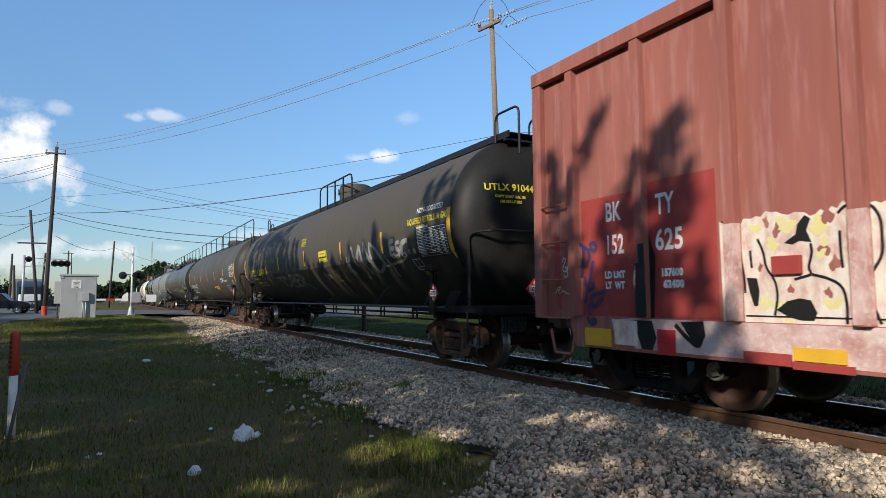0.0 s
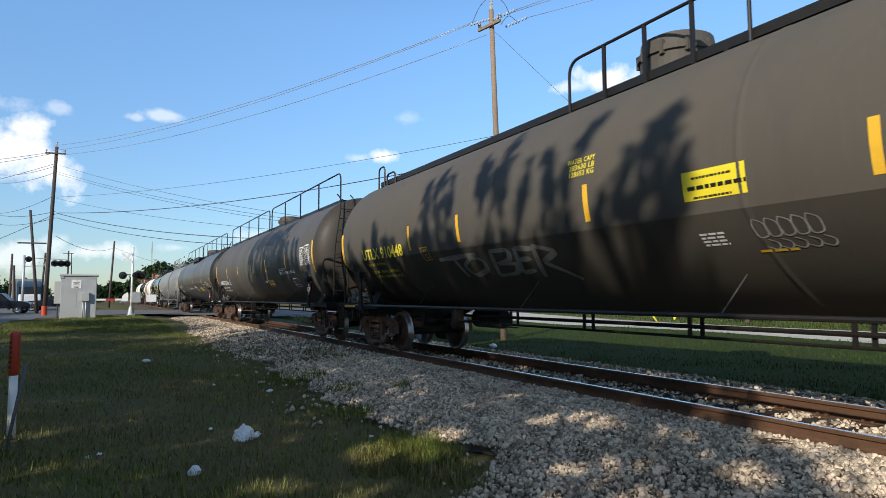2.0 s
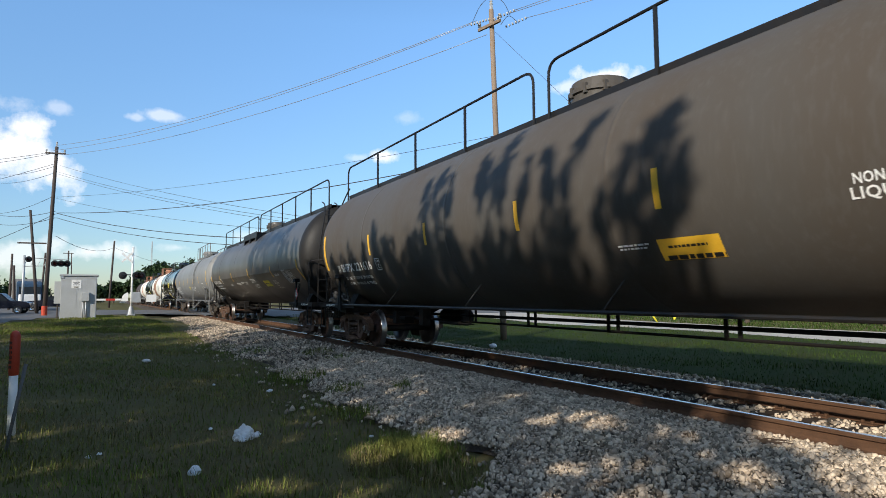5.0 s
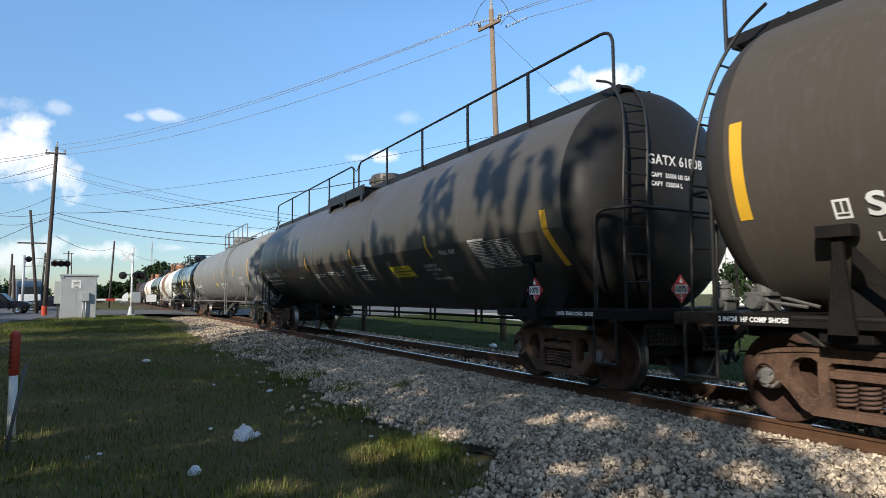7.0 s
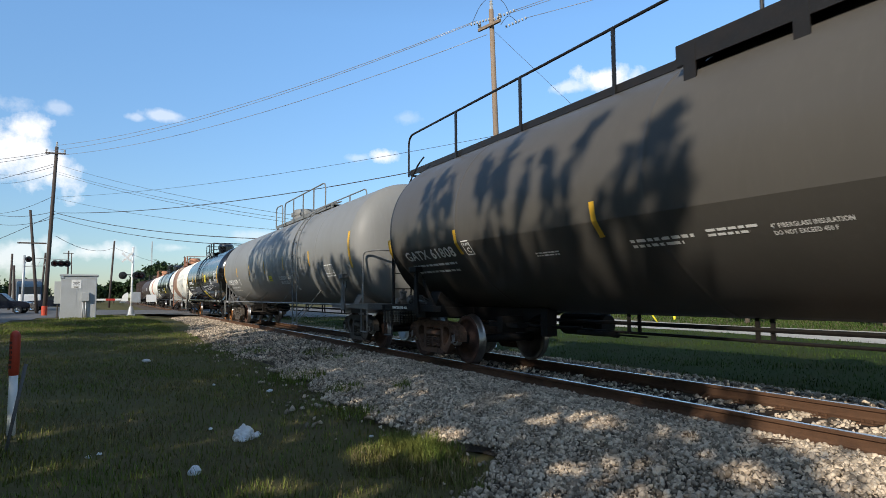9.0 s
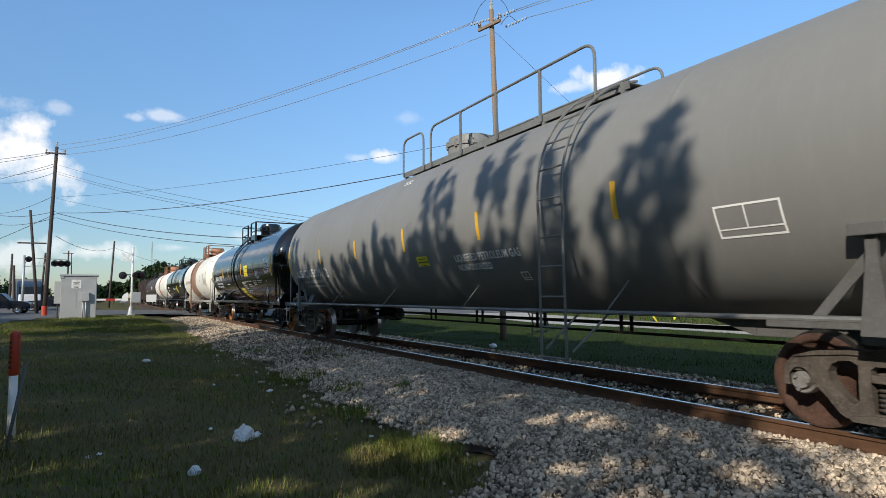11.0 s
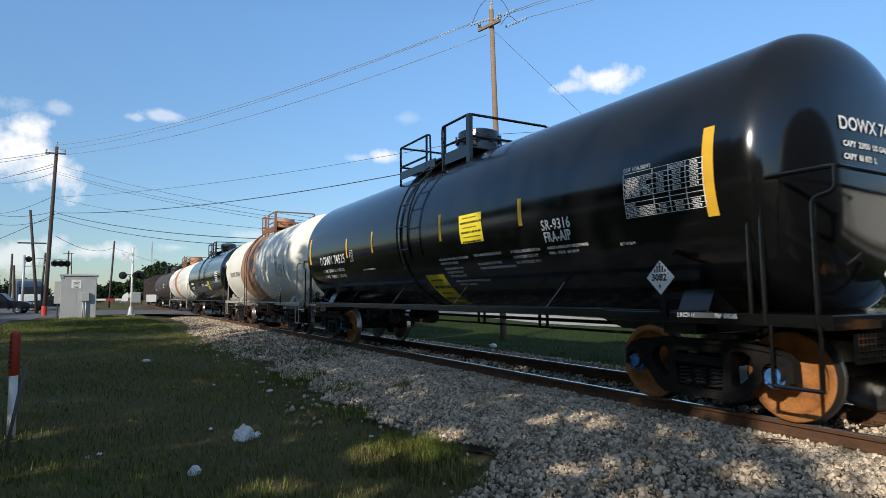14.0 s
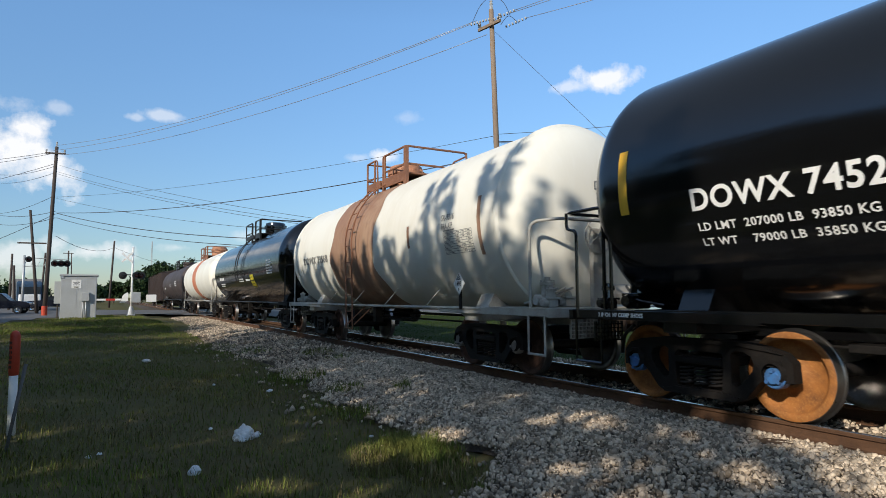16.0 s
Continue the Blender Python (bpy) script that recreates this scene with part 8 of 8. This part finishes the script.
# 5 to 9: general-service cars
def dome_platform(car, c, x0=0.28, x1=1.25, w=0.95, cage=(-1.8, -0.5), m=None):
    """The railed loading platform beside a manway, w to each side of the middle, and the walk with its cage behind it."""
    r, zc = c["r"], c["zc"]
    m = m or c["pipe"]
    lo = ring_points(r, zc, w) - 0.04
    fl, top = lo + 0.29, lo + 0.93
    bm = B()
    box(bm, x0, x1, -w, w, fl, fl + 0.03)
    box(bm, x0, x1, -w - 0.02, -w + 0.02, fl - 0.17, fl + 0.06)
    part("platform", bm, m, car)
    bm = B()
    box(bm, cage[0], x0 - 0.02, -w, -0.40, fl, fl + 0.03)
    box(bm, cage[0], cage[1] + 0.4, -w - 0.02, -w + 0.02, fl - 0.11, fl + 0.06)
    part("rear_walk", bm, m, car)
    bm = B()
    pipe(bm, bend([(x0 - 0.08, -w, lo), (x0 - 0.08, -w, top), (x1, -w, top), (x1, w, top), (x1, w, lo + 0.4)], 0.09, 4), 0.027, 8)
    part("platform_rail", bm, m, car)
    part("platform_rail", pipe(B(), [(x0, -w, top - 0.42), (x1, -w, top - 0.42), (x1, w, top - 0.42)], 0.022, 6), m, car)
    part("platform_post", pipe(B(), [(x0 + 0.03, -w, lo), (x0 + 0.03, -w, top)], 0.03, 6), m, car)
    part("platform_post", pipe(B(), [(x1, w, lo), (x1, w, top)], 0.026, 6), m, car)
    part("corner_post", box(B(), x1 - 0.06, x1 + 0.06, -w - 0.04, -w + 0.04, lo, top), m, car)
    part("grab_hoop", pipe(B(), bend([(x1, w, top - 0.08), (x1 - 0.55, w * 0.9, top - 0.14), (x1 - 0.65, w * 0.9, lo)], 0.1, 3), 0.02, 6), m, car)
    a, b = cage
    for z in (top - 0.46, top):
        part("cage_rail", pipe(B(), bend([(a, w * 0.6, z), (a, -w, z), (b, -w, z)], 0.03, 3), 0.024, 6), m, car)
    part("cage_hoop", pipe(B(), bend([(b, -w, top), (b + 0.16, -w, top - 0.02), (b + 0.2, -w, lo)], 0.12, 4), 0.024, 6), m, car)
    for q in ((a, -w), (a, w * 0.6), (b, -w)):
        part("cage_post", pipe(B(), [(q[0], q[1], lo), (q[0], q[1], top)], 0.028, 6), m, car)


D7, c = tank_car("clean glossy black tank car with rusty orange wheels", -48.31, 12.50, zc=2.58, arc=(-0.059, 0.994), shell=M["tank_gloss"], kit=KIT["black"], hl=7.08, posts=False, valve=M["tank_gloss"], frame=M["tank_gloss"], pipe=M["tank_gloss"], rail=(1.05, 2.40, 1.74), step=(1.11, 1.56), skirt=True, ring=True)
dome(D7, c, 0.10, 0.46, 0.74)
dome_platform(D7, c)
shell_ladder(D7, c, -0.10, 0.50, legs=False)
part("tank_band", lathe(B(), [(-0.55, c["r"] + 0.004), (-0.50, c["r"] + 0.03), (-0.42, c["r"] + 0.03), (-0.38, c["r"] + 0.004)], 64, "x", (0, 0, c["zc"]), caps=False), M["tank_gloss"], D7, smooth=True)
stripes(D7, c, [(6.86, -0.45, 0.49), (-6.80, -0.30, 0.47)], 0.13)
stripes(D7, c, [(-3.70, -0.26, 0.23), (-2.02, -0.24, 0.25), (1.21, -0.24, 0.26), (3.66, -0.21, 0.20)])
words(D7, c, [("DOWX 74525", -5.89, -3.88, -0.36, 0.22), ("LD LMT  207000 LB  93850 KG", -5.86, -4.15, -0.59, 0.085), ("LT WT    79000 LB  35850 KG", -5.86, -4.15, -0.76, 0.085), ("SR-9316", 4.13, 4.73, -0.33, 0.14), ("FRA-AIP", 4.14, 4.70, -0.50, 0.14),
              ("MAXIMUM OPERATING PRESSURE FOR", 0.98, 2.0, -0.61, 0.045), ("HEATER COILS 150 PSI", 0.98, 1.6, -0.69, 0.045), ("EXTERIOR HEATER PIPES", 1.05, 1.7, -0.80, 0.045), ("NO INLET OR OUTLET", 1.07, 1.65, -0.88, 0.045), ("PIPE CAPS REQUIRED", 1.12, 1.68, -0.96, 0.045),
              ("BLOW COILS WITH AIR AFTER USE IN", 1.2, 2.3, -1.08, 0.045), ("FREEZING CLIMATES", 1.22, 1.8, -1.16, 0.045), ("VENT TANK WHEN UNLOADING", 2.2, 3.0, -0.60, 0.045), ("NO VACUUM RELIEF VALVE", 2.22, 2.92, -0.76, 0.045), ("BREAK VACUUM BEFORE UNLOADING", 2.24, 3.25, -0.84, 0.045),
              ("8\" FIBERGLASS INSULATION", 3.26, 3.97, -0.61, 0.045), ("COMPRESSED TO 5 1/2\"", 3.28, 3.88, -0.70, 0.045), ("NO NOT EXCEED 450 F", 3.30, 3.90, -0.79, 0.045), ("PAINT-CARBOLINE 8922/134HG", 4.14, 4.96, -0.61, 0.04), ("TRN - TXIX  04-2019", 4.14, 4.75, -0.69, 0.04)])
framed(D7, c, [(-3.53, -3.30, -0.37, -0.08)], mark="C")
bm, h = B(), 0.52 / 9
for i in range(10):
    band(bm, c["r"], c["zc"], 5.72, 6.80, -0.343 + h * i, -0.337 + h * i, 0.011, 1)
for x in (5.72, 6.15, 6.37, 6.59, 6.80):
    band(bm, c["r"], c["zc"], x - 0.004, x + 0.004, -0.34, 0.18, 0.011, 6)
part("test_table", bm, M["white_mark"], D7, "white ruled test table")
words(D7, c, [(body, 5.74, x1, 0.18 - h * (i + 0.80), 0.036) for i, body, x1 in ((1, "TANK QUALIFICATION", 6.13), (2, "THICKNESS TEST", 6.06), (3, "SERVICE EQUIPMENT", 6.12), (4, "PRD: VALVE   165 PSI", 6.13), (6, "LINING:", 5.88), (7, "RULE 88.2 INSPECTION", 6.13), (8, "STUB SILL INSPECTION", 6.13))]
      + [("DOT 111A100W1", 5.72, 6.12, 0.20, 0.05), ("QUALIFIED", 6.39, 6.57, 0.18 - h * 0.8, 0.034), ("DUE", 6.65, 6.74, 0.18 - h * 0.8, 0.034), ("BLT-04-2019", 5.50, 5.74, -0.66, 0.034)])
words(D7, c, [(body, x0, x0 + 0.11, 0.18 - h * (i + 0.80), 0.034) for i in (1, 2, 3, 4, 7, 8) for x0, body in ((6.20, "TXIX"), (6.42, "2019"), (6.64, "2029"))])
fine_print(D7, c, [(-2.85, -2.1, -0.65, -0.58, 1)])
label_plate(D7, c, 1.91, 2.62, -0.35, 0.14, 6)
label_plate(D7, c, 0.12, 0.85, -1.76, -0.88, 5, tilt=0.03)
placard(D7, 6.13, -1.49, 1.48, "3082", False)
placard(D7, 7.78, -0.05, 1.47, "3082", False, tilt=90)
end_sign(D7, c, 1, [("DOWX 74525", -0.66, 0.33, 0.19), ("CAPY  22950  US GAL", -0.62, 0.16, 0.08), ("CAPY  86 873  L", -0.62, 0.03, 0.08)])
sill_text(D7, c, 1, "2 INCH HF           COMP SHOES", x0=6.30, z=1.05)
bm = B()
box(bm, 6.53, 6.77, -1.452, -1.446, 1.045, 1.10)
part("data_plate", bm, M["grey_mark"], D7)
sill_text(D7, c, -1)

WH, c = tank_car("white tank car with a broad brown spill stain", -63.51, 9.24, r=1.60, zc=2.56, over=0.55, arc=(-0.02, 0.99), shell=M["tank_white"], frame=M["pale_pipe"], valve=M["pale_pipe"], pipe=M["pale_pipe"], wheel_y=-0.25, wheel_z=2.2, kit=KIT["dark"], hl=5.75, posts=False, dome_m=M["spill_dome"], dome_label="rust-orange manway dome", gear_front=True)
dome(WH, c, -0.80, 0.44, 0.68)
dome_platform(WH, c, -0.33, 0.93, 0.83, (-1.45, -0.95), M["rust_pipe"])
R_, Z_ = c["r"], c["zc"]
for x0, x1 in ((-2.15, 0.75),):
    bm = B()
    n, k = 64, 10
    rings = [[bm.verts.new((x0 + (x1 - x0) * i / k + (0.10 * math.sin(5 * a) + 0.06 * math.sin(11 * a + i)) * (i in (0, k)) - 0.25 * (1 if i == 0 else 0) * max(0, -math.sin(a)), (R_ + 0.008) * math.cos(a), Z_ + (R_ + 0.008) * math.sin(a))) for a in (2 * math.pi * j / n for j in range(n))] for i in range(k + 1)]
    for a, b in zip(rings, rings[1:]):
        for j in range(n):
            bm.faces.new((a[j], a[(j + 1) % n], b[(j + 1) % n], b[j]))
    part("spill_stain", bm, M["spill_brown"], WH, "broad band of brown spilled product", smooth=True)
for s in (-1, 1):
    part("end_ring", lathe(B(), [(s * 5.70, R_ + 0.004), (s * 5.72, R_ + 0.03), (s * 5.79, R_ + 0.03), (s * 5.81, R_ - 0.01)], 64, "x", (0, 0, Z_), caps=False), M["tank_white"], WH, smooth=True)
shell_ladder(WH, c, -0.45, 0.42, 0.5, M["rust_pipe"])
stripes(WH, c, [(5.25, -0.6, 0.4), (2.6, -0.3, 0.15)], 0.10, "spill_brown")
words(WH, c, [("DOWX 79568", -4.75, -2.5, -0.30, 0.20), ("SR-9316", 4.00, 4.45, 0.10, 0.11), ("FRA-AIP", 4.00, 4.40, -0.06, 0.11)], "grey_mark")
part("test_table", table_mark(B(), R_, Z_, 4.05, 5.02, -0.52, -0.12, seed=5), M["grey_mark"], WH, "faded ruled test table")
placard(WH, 4.45, -1.50, 1.50, "1993", False)
end_sign(WH, c, 1, [("DOWX 7956", -0.10, 0.42, 0.20), ("CAPY  20127  GAL", -0.02, 0.22, 0.08), ("CAPY  76 189  L", -0.02, 0.10, 0.08)], "grey_mark")

B8, c = tank_car("glossy black tank car with white lettering and a yellow label", -78.60, 12.5, shell=M["tank_gloss"], kit=KIT["dark"], posts=False)
dome(B8, c, 0.10, 0.46, 0.7)
dome_platform(B8, c)
shell_ladder(B8, c, -0.10, 0.5, legs=False)
label_plate(B8, c, 2.0, 2.7, -0.9, -0.3, 4)
fine_print(B8, c, [(-5.6, -4.0, -0.45, -0.2, 1), (-5.6, -4.4, -0.75, -0.55, 2), (-0.5, 0.5, -0.6, -0.4, 2), (1.0, 1.9, -0.6, -0.45, 1), (5.2, 6.2, -0.4, 0.2, 6)])
R9, c = tank_car("white tank car with a red spill band", -94.75, 11.3, shell=M["tank_white"], frame=M["frame_grey"], pipe=M["pale_pipe"], kit=KIT["dark"], posts=False, dome_m=M["spill_dome"], dome_label="red-stained manway dome")
dome(R9, c, 0.10, 0.5, 0.75)
dome_platform(R9, c, m=M["rust_pipe"])
part("spill_stain", lathe(B(), [(-1.2, c["r"] + 0.006), (-1.0, c["r"] + 0.01), (0.4, c["r"] + 0.01), (0.6, c["r"] + 0.006)], 56, "x", (0, 0, c["zc"]), caps=False), M["spill_red"], R9, "band of red spilled product", smooth=True)
T10, c = tank_car("dark brown tank car with small white marks", -112.75, 16.2, shell=M["tank_brown"], kit=KIT["dark"], posts=False)
dome(T10, c, 0.10, 0.5, 0.6)
dome_platform(T10, c)
fine_print(T10, c, [(-6.5, -5.0, -0.5, -0.2, 1), (4.0, 5.5, -0.3, 0.2, 3), (-0.5, 0.2, -0.4, 0.1, 1)])


def tail_boxcar():
    """The dark covered car at the tail."""
    car = thing("boxcar", "dark brown steel boxcar at the tail of the train", "boxcar", "cars of the freight train")
    bm = B()
    box(bm, -11.2, 11.2, -1.55, 1.55, 0.95, 4.15)
    part("body", bm, M["tank_brown"], car)
    bm = B()
    prism(bm, [(-1.62, 4.1), (0, 4.38), (1.62, 4.1)], -11.25, 11.25, "x")
    part("roof", bm, M["tank_brown"], car)
    for y in (-1, 1):
        for i in range(17):
            x = -10.8 + i * 1.35
            bm = B()
            box(bm, x - 0.06, x + 0.06, y * 1.59 - 0.04, y * 1.59 + 0.04, 1.0, 4.05)
            part("rib", bm, M["tank_brown"], car)
    for s in (-1, 1):
        bm = B()
        box(bm, min(s * 8, s * 12.2), max(s * 8, s * 12.2), -0.2, 0.2, 0.75, 1.0)
        part("coupler", bm, M["frame_rust"], car)
        add_truck(car, s * 9.2, KIT["dark"], 5)
    MOVERS.append((car, -135.4))


tail_boxcar()


def motions():
    """The train rolls through at an even pace; its wheels turn on the rails."""
    for car, x8 in MOVERS:
        walk(car, [(t, pose(x8 + SPEED * (t - 8.0), YC, 0)) for t in (0.0, 4.0, 8.0, 12.0, 16.0)])
    rate = math.degrees(SPEED / WHEEL_R)
    for ax, at, phase in ROLLERS:
        walk(ax, [(i * 0.1, Matrix.Translation(at) @ pose(0, 0, 0, 0, phase + rate * i * 0.1, 0)) for i in range(161)])


motions()
